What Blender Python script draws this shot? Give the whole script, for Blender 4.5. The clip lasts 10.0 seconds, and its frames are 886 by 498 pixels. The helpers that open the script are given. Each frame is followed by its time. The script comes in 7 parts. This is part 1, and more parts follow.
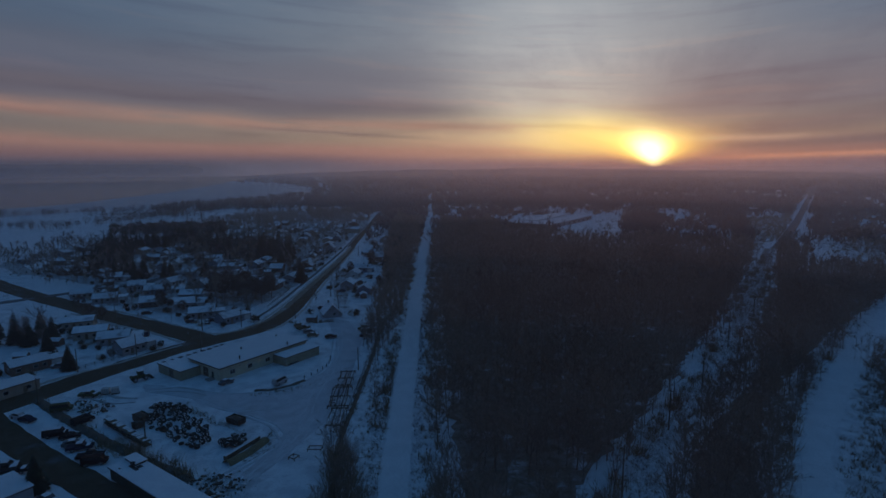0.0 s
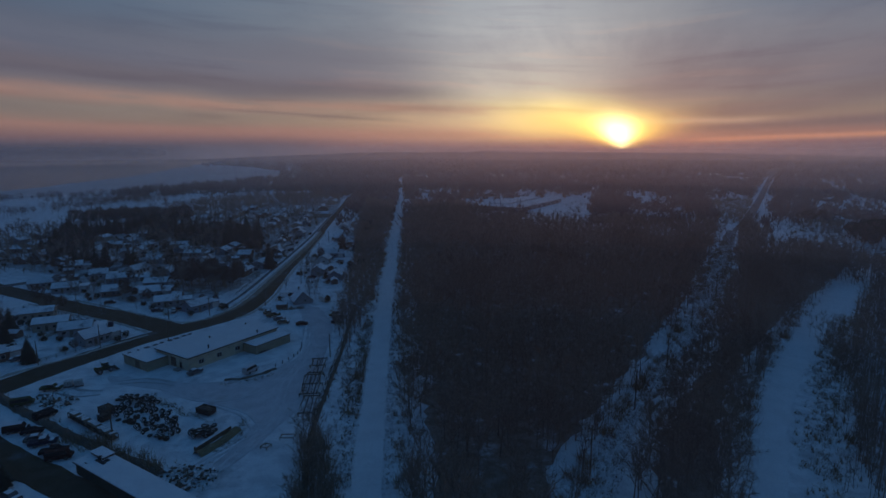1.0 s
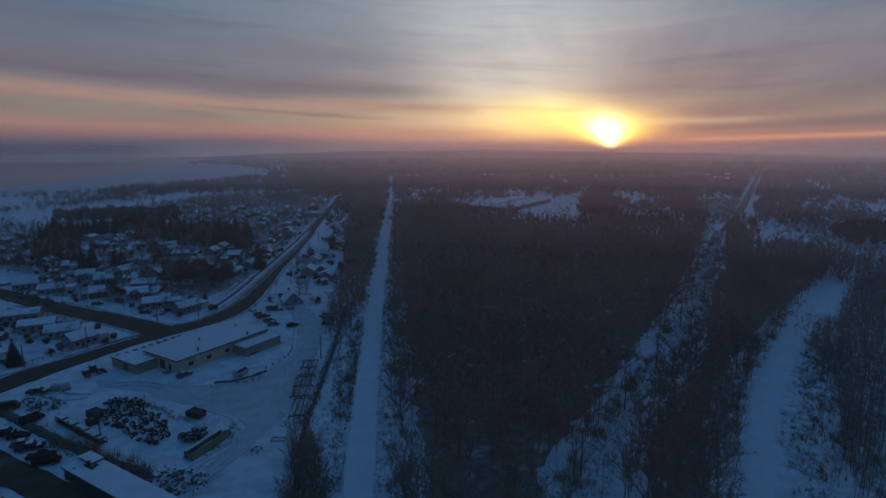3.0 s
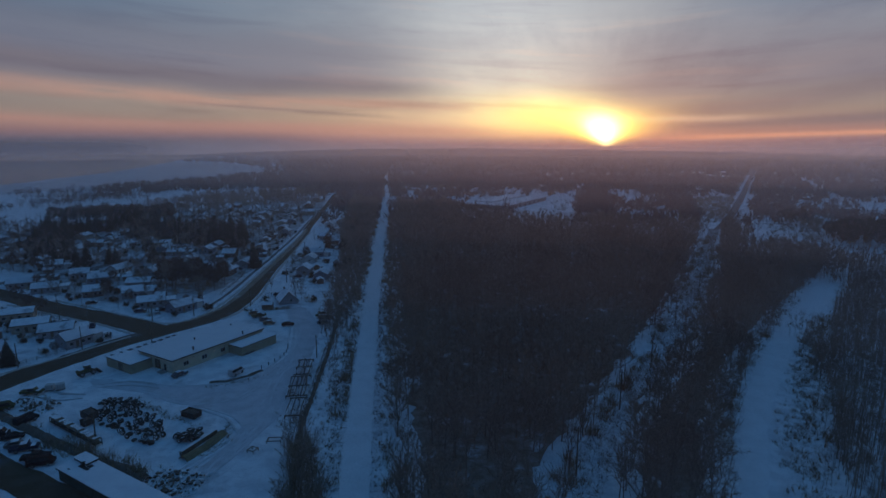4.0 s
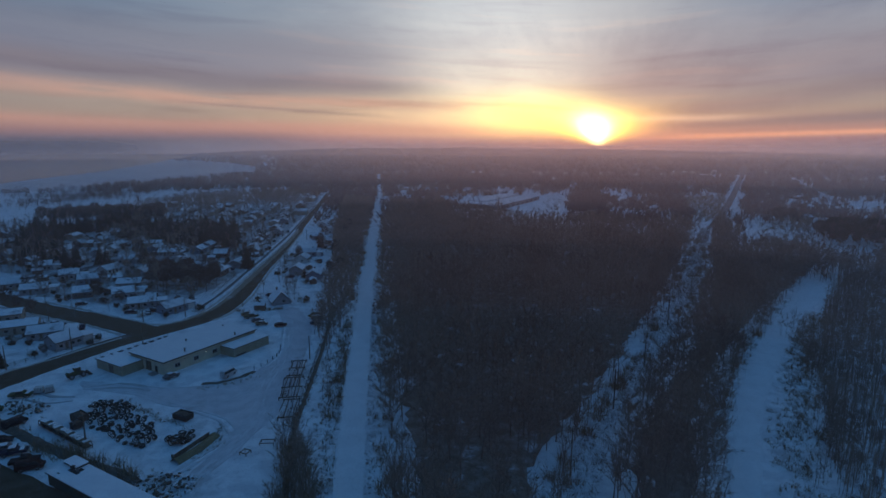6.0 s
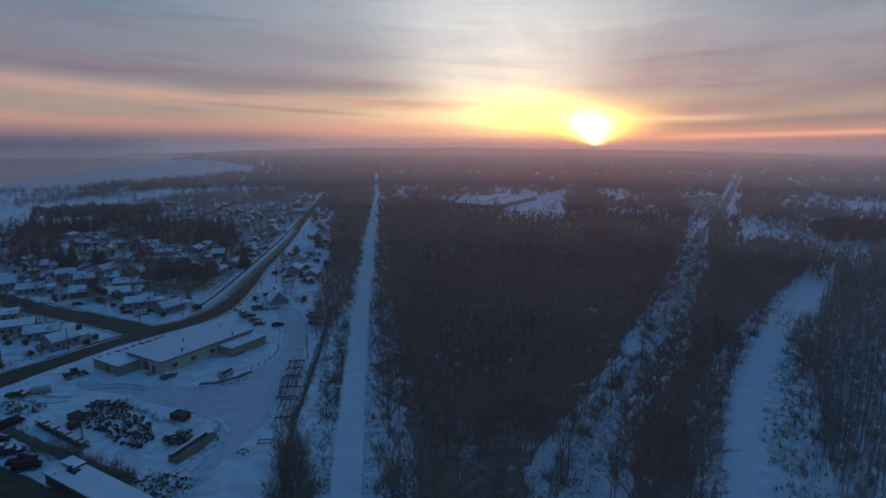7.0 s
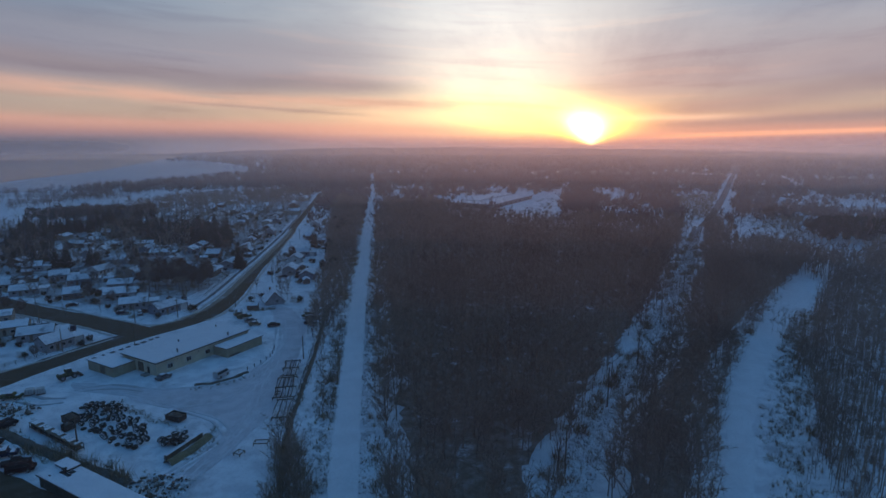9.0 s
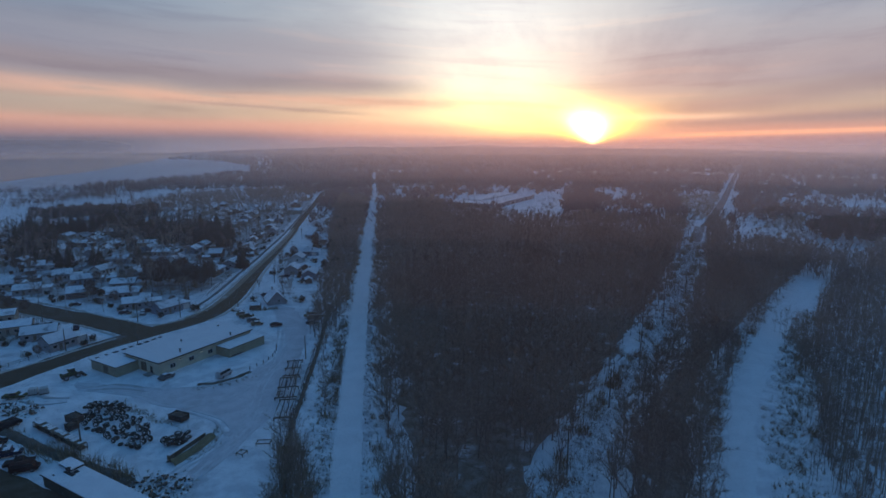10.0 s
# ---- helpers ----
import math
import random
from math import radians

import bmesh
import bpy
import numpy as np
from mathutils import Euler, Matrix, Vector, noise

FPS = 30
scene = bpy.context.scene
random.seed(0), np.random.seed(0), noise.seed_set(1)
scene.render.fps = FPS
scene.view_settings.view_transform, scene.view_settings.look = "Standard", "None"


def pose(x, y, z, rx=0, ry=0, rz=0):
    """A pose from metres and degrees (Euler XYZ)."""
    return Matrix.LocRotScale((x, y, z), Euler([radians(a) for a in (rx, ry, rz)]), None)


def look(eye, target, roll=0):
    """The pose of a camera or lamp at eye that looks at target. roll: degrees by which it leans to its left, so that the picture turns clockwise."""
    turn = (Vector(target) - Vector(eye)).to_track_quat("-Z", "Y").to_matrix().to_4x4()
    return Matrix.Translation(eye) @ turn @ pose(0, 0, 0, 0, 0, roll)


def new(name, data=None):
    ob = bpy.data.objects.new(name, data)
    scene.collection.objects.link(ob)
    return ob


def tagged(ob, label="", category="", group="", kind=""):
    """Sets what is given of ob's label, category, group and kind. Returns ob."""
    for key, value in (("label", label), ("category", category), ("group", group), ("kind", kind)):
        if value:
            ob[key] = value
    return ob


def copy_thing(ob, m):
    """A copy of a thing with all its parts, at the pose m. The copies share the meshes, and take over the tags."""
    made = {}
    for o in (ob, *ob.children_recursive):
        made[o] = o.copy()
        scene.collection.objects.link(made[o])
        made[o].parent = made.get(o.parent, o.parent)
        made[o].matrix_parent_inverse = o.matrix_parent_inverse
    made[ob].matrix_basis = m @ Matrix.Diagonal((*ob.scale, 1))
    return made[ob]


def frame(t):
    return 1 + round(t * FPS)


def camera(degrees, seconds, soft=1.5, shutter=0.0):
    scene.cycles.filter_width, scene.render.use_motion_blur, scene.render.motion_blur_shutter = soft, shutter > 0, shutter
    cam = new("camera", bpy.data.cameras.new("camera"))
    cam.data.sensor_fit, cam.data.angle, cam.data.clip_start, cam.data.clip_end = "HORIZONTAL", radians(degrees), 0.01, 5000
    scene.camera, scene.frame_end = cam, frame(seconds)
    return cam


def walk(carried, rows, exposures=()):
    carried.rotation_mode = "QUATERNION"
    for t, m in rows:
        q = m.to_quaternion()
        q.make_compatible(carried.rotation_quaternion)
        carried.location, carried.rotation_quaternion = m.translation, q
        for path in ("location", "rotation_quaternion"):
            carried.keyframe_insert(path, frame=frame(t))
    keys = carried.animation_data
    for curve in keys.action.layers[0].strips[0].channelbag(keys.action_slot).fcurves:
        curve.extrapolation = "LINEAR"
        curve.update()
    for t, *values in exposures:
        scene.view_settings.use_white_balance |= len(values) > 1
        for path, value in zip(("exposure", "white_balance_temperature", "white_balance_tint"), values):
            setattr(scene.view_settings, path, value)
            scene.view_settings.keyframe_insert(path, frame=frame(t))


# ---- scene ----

# ================= camera =================
cam = camera(78.35, 10.0, soft=1.5)
PATH = (
    # seconds, x, y, z, pitch, roll, yaw
    (0.0, 0.79, -0.39, 62.41, -8.41, 0.25, 5.85),
    (0.1, 0.84, -0.38, 62.5, -10.1, 0.30, 5.28),
    (0.2, 0.90, -0.37, 62.6, -10.15, 0.34, 4.88),
    (0.3, 0.96, -0.35, 62.8, -10.1, 0.37, 4.50),
    (0.5, 1.05, -0.32, 63.04, -10.17, 0.41, 3.73),
    (1.0, 0.87, -0.34, 63.25, -10.21, 0.26, 2.79),
    (1.5, 0.64, -0.48, 63.72, -10.31, 0.21, 2.53),
    (2.0, 0.47, -0.48, 63.87, -10.33, 0.17, 2.39),
    (2.5, 0.46, -0.41, 63.90, -10.26, 0.13, 2.08),
    (4.0, 0.44, -0.39, 64.60, -10.56, -0.03, 1.30),
    (4.5, 0.38, -0.21, 64.50, -10.58, 0.03, 1.23),
    (5.0, 0.40, -0.10, 64.50, -10.73, 0.07, 1.09),
    (5.5, 0.33, 0.12, 64.62, -10.62, 0.07, 0.76),
    (7.0, 0.11, -0.11, 64.89, -10.67, -0.14, 0.26),
    (7.5, 0.22, -0.07, 64.94, -10.54, 0.11, 0.03),
    (8.0, 0.14, -0.04, 64.80, -10.62, 0.01, 0.06),
    (8.5, 0.06, -0.02, 64.83, -10.58, -0.19, -0.04),
    (9.0, 0.12, 0.11, 64.60, -10.69, 0.04, -0.19),
    (9.5, 0.00, 0.12, 65.00, -10.77, -0.07, -0.26),
    (10.0, 0.0, 0.0, 65.0, -10.77, 0.0, 0.0),
)
EXPOSURE = (
    # seconds, stops, white balance in kelvin, tint
    (0.0, -1.0, 6560, 11.2), (1.0, -0.92, 6540, 11.0), (2.5, -0.74, 6530, 9.8), (4.5, -0.45, 6580, 9.2), (5.5, -0.3, 6640, 9.2),
    (7.0, -0.12, 6860, 9.8), (7.5, 0.0, 7000, 10.4), (9.0, 0.16, 7160, 11.2), (10.0, 0.22, 7120, 10.4))
walk(cam, [(t, pose(x, y, z, 90 + p, r, w)) for t, x, y, z, p, r, w in PATH], EXPOSURE)

SUN_AZ, SUN_EL = 15.2, 1.3   # degrees, to the right of +y


# ================= node helpers =================
class Nodes:
    """Short-hand for building a node tree."""

    def __init__(self, tree):
        self.tree = tree
        tree.nodes.clear()

    def add(self, kind):
        return self.tree.nodes.new(kind)

    def link(self, a, b):
        self.tree.links.new(a, b)

    def put(self, socket, value):
        if isinstance(value, bpy.types.NodeSocket):
            self.link(value, socket)
        else:
            socket.default_value = value

    def m(self, op, a, b=0.0, c=0.0):
        n = self.add("ShaderNodeMath")
        n.operation = op
        for s, v in zip(n.inputs, (a, b, c)):
            self.put(s, v)
        return n.outputs[0]

    def step(self, x, lo, hi):
        n = self.add("ShaderNodeMapRange")
        n.interpolation_type = "SMOOTHSTEP"
        self.put(n.inputs[0], x)
        n.inputs[1].default_value, n.inputs[2].default_value = lo, hi
        return n.outputs[0]

    def gauss(self, x, w):
        q = self.m("DIVIDE", x, w)
        return self.m("POWER", 2.718, self.m("MULTIPLY", self.m("MULTIPLY", q, q), -1.0))

    def mix(self, f, a, b, mode="MIX"):
        n = self.add("ShaderNodeMix")
        n.data_type, n.blend_type = "RGBA", mode
        self.put(n.inputs[0], f)
        self.put(n.inputs[6], a if not isinstance(a, tuple) else (*a, 1.0))
        self.put(n.inputs[7], b if not isinstance(b, tuple) else (*b, 1.0))
        return n.outputs[2]

    def ramp(self, x, stops, smooth=False):
        n = self.add("ShaderNodeValToRGB")
        if smooth:
            n.color_ramp.interpolation = "EASE"
        self.put(n.inputs[0], x)
        e = n.color_ramp.elements
        while len(e) < len(stops):
            e.new(0.5)
        for el, (p, c) in zip(e, stops):
            el.position, el.color = p, (*c, 1.0)
        return n.outputs[0]

    def noise(self, vec, scale, detail=3.0, rough=0.55):
        n = self.add("ShaderNodeTexNoise")
        if vec is not None:
            self.put(n.inputs["Vector"], vec)
        n.inputs["Scale"].default_value, n.inputs["Detail"].default_value = scale, detail
        n.inputs["Roughness"].default_value = rough
        return n.outputs[0]

    def vec(self, x, y, z):
        n = self.add("ShaderNodeCombineXYZ")
        for s, v in zip(n.inputs, (x, y, z)):
            self.put(s, v)
        return n.outputs[0]


# ================= world and sun =================
world = bpy.data.worlds.new("dusk_sky")
scene.world = world
world.use_nodes = True
W = Nodes(world.node_tree)
sep = W.add("ShaderNodeSeparateXYZ")
W.link(W.add("ShaderNodeTexCoord").outputs["Generated"], sep.inputs[0])
az = W.m("MULTIPLY", W.m("ARCTAN2", sep.outputs[0], sep.outputs[1]), 57.2958)
el = W.m("MULTIPLY", W.m("ARCSINE", sep.outputs[2]), 57.2958)
# drifting cloud texture, streaks drawn out along the horizon
warp = W.noise(W.vec(W.m("MULTIPLY", az, 0.02), W.m("MULTIPLY", el, 0.07), 3.1), 1.6, 3.0)
warp2 = W.noise(W.vec(W.m("MULTIPLY", az, 0.045), W.m("ADD", W.m("MULTIPLY", el, 0.42), W.m("MULTIPLY", az, 0.03)), 8.4), 1.0, 5.0, 0.6)
el_w = W.m("ADD", el, W.m("MULTIPLY", W.m("SUBTRACT", warp, 0.5), W.m("MULTIPLY", W.step(el, 0.5, 6.0), 2.6)))
ramp_x = W.m("DIVIDE", W.m("ADD", el_w, 4.0), 44.0)


def at(e):
    return (e + 4.0) / 44.0


front_sky = W.ramp(ramp_x, (
    (at(-3.0), (0.19, 0.175, 0.24)), (at(-0.1), (0.22, 0.185, 0.25)), (at(0.7), (0.40, 0.24, 0.275)), (at(1.6), (0.58, 0.32, 0.30)),
    (at(2.8), (0.56, 0.40, 0.335)), (at(4.4), (0.49, 0.41, 0.365)), (at(6.3), (0.33, 0.30, 0.37)), (at(9.0), (0.335, 0.335, 0.415)),
    (at(12.0), (0.37, 0.41, 0.49)), (at(15.5), (0.37, 0.435, 0.53)), (at(20.0), (0.22, 0.32, 0.47)), (at(28.0), (0.065, 0.195, 0.375)), (at(40.0), (0.034, 0.156, 0.342))))
back_sky = W.ramp(ramp_x, (
    (at(-2.0), (0.10, 0.11, 0.16)), (at(2.0), (0.12, 0.12, 0.18)), (at(8.0), (0.07, 0.12, 0.22)), (at(20.0), (0.042, 0.162, 0.335)), (at(40.0), (0.034, 0.156, 0.342))))
rad = W.m("MULTIPLY", W.m("SUBTRACT", az, SUN_AZ), 1 / 57.2958)
front = W.step(W.m("COSINE", rad), -0.35, 0.75)
sky = W.mix(front, back_sky, front_sky)


def band(a, b, width, lo, hi):
    """A streak of cloud along the line el = a + b * az, between two azimuths."""
    off = W.m("SUBTRACT", el_w, W.m("ADD", a, W.m("MULTIPLY", az, b)))
    ends = W.m("MULTIPLY", W.step(az, lo, lo + 8.0), W.m("SUBTRACT", 1.0, W.step(az, hi - 12.0, hi)))
    return W.m("MULTIPLY", W.gauss(off, width), ends)


low = W.step(el, -0.1, 1.5)


def glow(base, a, e, wa, we, colour):
    """Adds light round a bearing and height."""
    g = W.m("MULTIPLY", W.gauss(W.m("SUBTRACT", az, a), wa), W.gauss(W.m("SUBTRACT", el_w, e), we))
    return W.mix(W.m("MULTIPLY", g, low), base, W.mix(1.0, base, colour, "ADD"))


# broad glow behind the clouds
for spec in ((5.0, 12.0, 12.0, 8.0, (0.36, 0.36, 0.33)), (5.0, 6.0, 9.0, 3.6, (0.40, 0.36, 0.22)),
             (4.0, 2.6, 15.0, 2.0, (0.34, 0.20, 0.05)), (8.0, 3.0, 6.0, 1.8, (0.45, 0.36, 0.0))):
    sky = glow(sky, *spec)
# long grey-violet streaks
sky = W.mix(W.m("MULTIPLY", W.m("SUBTRACT", 1.0, W.step(az, -42.0, 0.0)), 0.65), sky, W.mix(1.0, sky, (0.55, 0.64, 0.77), "MULTIPLY"))
sky = W.mix(W.m("MULTIPLY", W.step(az, 16.0, 30.0), 0.55), sky, W.mix(1.0, sky, (0.62, 0.69, 0.82), "MULTIPLY"))
sky = W.mix(W.m("MULTIPLY", band(8.6, -0.05, 1.6, -80.0, 0.0), 0.45), sky, (0.28, 0.272, 0.345))
sky = W.mix(W.m("MULTIPLY", band(5.35, -0.038, 0.95, -75.0, 2.0), 0.75), sky, (0.235, 0.208, 0.265))
sky = W.mix(W.m("MULTIPLY", W.m("MULTIPLY", band(3.85, -0.026, 0.6, -80.0, 8.0), W.step(warp2, 0.30, 0.62)), 0.75), sky, (0.70, 0.39, 0.325))
sky = W.mix(W.m("MULTIPLY", band(2.35, -0.075, 0.16, -30.0, -2.0), 0.45), sky, (0.30, 0.22, 0.25))
sky = W.mix(W.m("MULTIPLY", band(1.6, -0.02, 0.5, -60.0, 10.0), 0.45), sky, (0.66, 0.34, 0.295))
sky = W.mix(W.m("MULTIPLY", band(1.2, 0.034, 0.5, 17.0, 85.0), 0.85), sky, (0.235, 0.20, 0.255))
sky = W.mix(W.m("MULTIPLY", band(0.4, 0.125, 1.3, 17.0, 85.0), 0.75), sky, (0.26, 0.215, 0.275))
sky = W.mix(W.m("MULTIPLY", band(3.2, 0.13, 1.8, 12.0, 90.0), 0.75), sky, (0.335, 0.30, 0.365))
sky = W.mix(W.m("MULTIPLY", band(9.5, 0.02, 1.6, 20.0, 90.0), 0.4), sky, (0.42, 0.42, 0.48))
sky = W.mix(W.m("MULTIPLY", band(0.35, 0.025, 0.24, 17.0, 85.0), 0.85), sky, (0.92, 0.45, 0.32))
sky = W.mix(W.m("MULTIPLY", band(0.05, 0.0, 1.15, -95.0, -10.0), 0.95), sky, (0.125, 0.14, 0.21))
sky = W.mix(W.m("MULTIPLY", W.m("MULTIPLY", W.step(el, 6.5, 13.0), W.m("SUBTRACT", 1.0, W.step(az, -42.0, 0.0))), 0.9), sky, W.mix(1.0, sky, (0.56, 0.70, 0.83), "MULTIPLY"))
sky = W.mix(W.m("MULTIPLY", W.m("MULTIPLY", W.step(el, 7.0, 14.0), W.step(az, 18.0, 34.0)), 0.7), sky, W.mix(1.0, sky, (0.74, 0.86, 0.97), "MULTIPLY"))
# the sun itself, behind the lowest cloud: its light opens upwards from the horizon like a fan
sun_off = W.m("SUBTRACT", az, SUN_AZ)
lean = W.m("ADD", sun_off, W.m("MULTIPLY", W.m("MAXIMUM", el, 0.0), 0.28))
open_w = W.m("ADD", W.m("MULTIPLY", W.m("SQRT", W.m("MAXIMUM", W.m("SUBTRACT", el, 0.08), 0.0)), 1.35), 0.08)
spread = W.m("DIVIDE", lean, open_w)
low = W.step(el, 0.0, 0.35)


def fan_glow(base, width, height, soft_top, colour):
    """Light that widens with height above the sun's place on the horizon, and fades out upwards."""
    g = W.m("MULTIPLY", W.gauss(spread, width), W.gauss(W.m("SUBTRACT", el, height), soft_top))
    return W.mix(W.m("MULTIPLY", g, low), base, W.mix(1.0, base, colour, "ADD"))


sky = fan_glow(sky, 1.9, 1.7, 1.6, (2.0, 1.25, 0.02))
sky = fan_glow(sky, 1.0, 1.6, 1.4, (1.6, 1.25, 0.30))
sky = fan_glow(sky, 0.72, 1.5, 1.45, (4.6, 3.8, 2.1))
sky = glow(sky, 8.5, 3.6, 4.8, 1.9, (0.50, 0.37, 0.0))
sky = glow(sky, 23.0, 2.6, 5.5, 0.30, (0.32, 0.22, 0.13))
# cloud texture: fans out from the sun, and drifts along the horizon
dx_s, dy_s = W.m("SUBTRACT", az, SUN_AZ), W.m("ADD", el, 1.5)
fan = W.m("ARCTAN2", dy_s, dx_s)
reach = W.m("LOGARITHM", W.m("ADD", W.m("SQRT", W.m("ADD", W.m("MULTIPLY", dx_s, dx_s), W.m("MULTIPLY", dy_s, dy_s))), 1.0), 2.718)
rays = W.noise(W.vec(W.m("MULTIPLY", fan, 2.4), W.m("MULTIPLY", reach, 1.3), W.m("MULTIPLY", warp, 1.2)), 1.0, 5.0, 0.6)
cells = W.noise(W.vec(W.m("MULTIPLY", az, 0.09), W.m("MULTIPLY", el, 0.32), 1.7), 1.0, 5.0, 0.6)
dark_cloud = W.m("MULTIPLY", W.step(W.m("ADD", W.m("MULTIPLY", rays, 0.6), W.m("MULTIPLY", cells, 0.4)), 0.46, 0.66), W.step(el, 0.8, 3.5))
sky = W.mix(W.m("MULTIPLY", dark_cloud, 0.34), sky, W.mix(1.0, sky, (0.60, 0.58, 0.68), "MULTIPLY"))
bright_cloud = W.m("MULTIPLY", W.step(W.m("ADD", W.m("MULTIPLY", rays, 0.5), W.m("MULTIPLY", warp2, 0.5)), 0.50, 0.36), W.step(el, 0.8, 3.5))
sky = W.mix(W.m("MULTIPLY", bright_cloud, 0.3), sky, W.mix(1.0, sky, (1.30, 1.22, 1.16), "MULTIPLY"))
# fine wisps drawn out along lines that rise away from the sun
shear = W.m("SUBTRACT", el, W.m("MULTIPLY", W.m("ABSOLUTE", dx_s), 0.045))
wisp = W.noise(W.vec(W.m("MULTIPLY", az, 0.055), W.m("ADD", W.m("MULTIPLY", shear, 0.85), W.m("MULTIPLY", warp, 1.6)), 11.0), 1.0, 4.0, 0.55)
high = W.step(el, 0.9, 3.0)
sky = W.mix(W.m("MULTIPLY", W.m("MULTIPLY", W.step(wisp, 0.52, 0.72), high), 0.32), sky, W.mix(1.0, sky, (0.62, 0.56, 0.66), "MULTIPLY"))
sky = W.mix(W.m("MULTIPLY", W.m("MULTIPLY", W.step(wisp, 0.46, 0.30), high), 0.32), sky, W.mix(1.0, sky, (1.42, 1.16, 1.02), "MULTIPLY"))
clear = W.add("ShaderNodeTexSky")
clear.sky_type, clear.sun_disc = "NISHITA", False
clear.sun_elevation, clear.sun_rotation = radians(SUN_EL), radians(SUN_AZ)
bg_clear, bg_cloud = W.add("ShaderNodeBackground"), W.add("ShaderNodeBackground")
W.link(clear.outputs[0], bg_clear.inputs[0])
bg_clear.inputs[1].default_value = 0.015
W.link(sky, bg_cloud.inputs[0])
both = W.add("ShaderNodeAddShader")
W.link(bg_clear.outputs[0], both.inputs[0])
W.link(bg_cloud.outputs[0], both.inputs[1])
W.link(both.outputs[0], W.add("ShaderNodeOutputWorld").inputs[0])

sun = new("sun", bpy.data.lights.new("sun", "SUN"))
sun.data.energy, sun.data.angle, sun.data.color = 2.0, radians(2.0), (1.0, 0.60, 0.42)
aim = Vector((math.sin(radians(SUN_AZ)) * math.cos(radians(SUN_EL)), math.cos(radians(SUN_AZ)) * math.cos(radians(SUN_EL)), math.sin(radians(SUN_EL))))
sun.matrix_world = look(aim * 100, (0, 0, 0))


# ================= materials =================
def surface(name, colour, rough=0.8, second=None, scale=1.0, fine=12.0, bump=0.0, metal=0.0, vary=0.0, third=None, island=False, spec=0.3):
    """Two-scale mottled surface: colour and second colour by broad noise, fine grain over it, relief, and a change from object to object."""
    mat = bpy.data.materials.new(name)
    mat.use_nodes = True
    n = Nodes(mat.node_tree)
    geo = n.add("ShaderNodeNewGeometry")
    pos = geo.outputs["Position"]
    broad = n.noise(pos, scale, 4.0)
    grain = n.noise(pos, scale * fine, 3.0)
    col = n.mix(n.step(broad, 0.38, 0.64), colour, second or tuple(0.75 * c for c in colour))
    if third:
        col = n.mix(n.step(n.noise(pos, scale * 0.37, 5.0, 0.65), 0.55, 0.70), col, third)
    g = n.m("ADD", 0.82, n.m("MULTIPLY", grain, 0.36))
    if vary:
        rnd = geo.outputs["Random Per Island"] if island else n.add("ShaderNodeObjectInfo").outputs["Random"]
        g = n.m("MULTIPLY", g, n.m("ADD", 1.0 - vary, n.m("MULTIPLY", rnd, 2.0 * vary)))
    col = n.mix(1.0, col, n.vec(g, g, g), "MULTIPLY")
    b = n.add("ShaderNodeBsdfPrincipled")
    n.link(col, b.inputs["Base Color"])
    b.inputs["Roughness"].default_value, b.inputs["Metallic"].default_value = rough, metal
    b.inputs["Specular IOR Level"].default_value = spec
    if bump:
        bp = n.add("ShaderNodeBump")
        bp.inputs["Strength"].default_value, bp.inputs["Distance"].default_value = 0.6, bump
        n.link(n.m("ADD", broad, n.m("MULTIPLY", grain, 0.3)), bp.inputs["Height"])
        n.link(bp.outputs[0], b.inputs["Normal"])
    n.link(b.outputs[0], n.add("ShaderNodeOutputMaterial").inputs[0])
    return mat


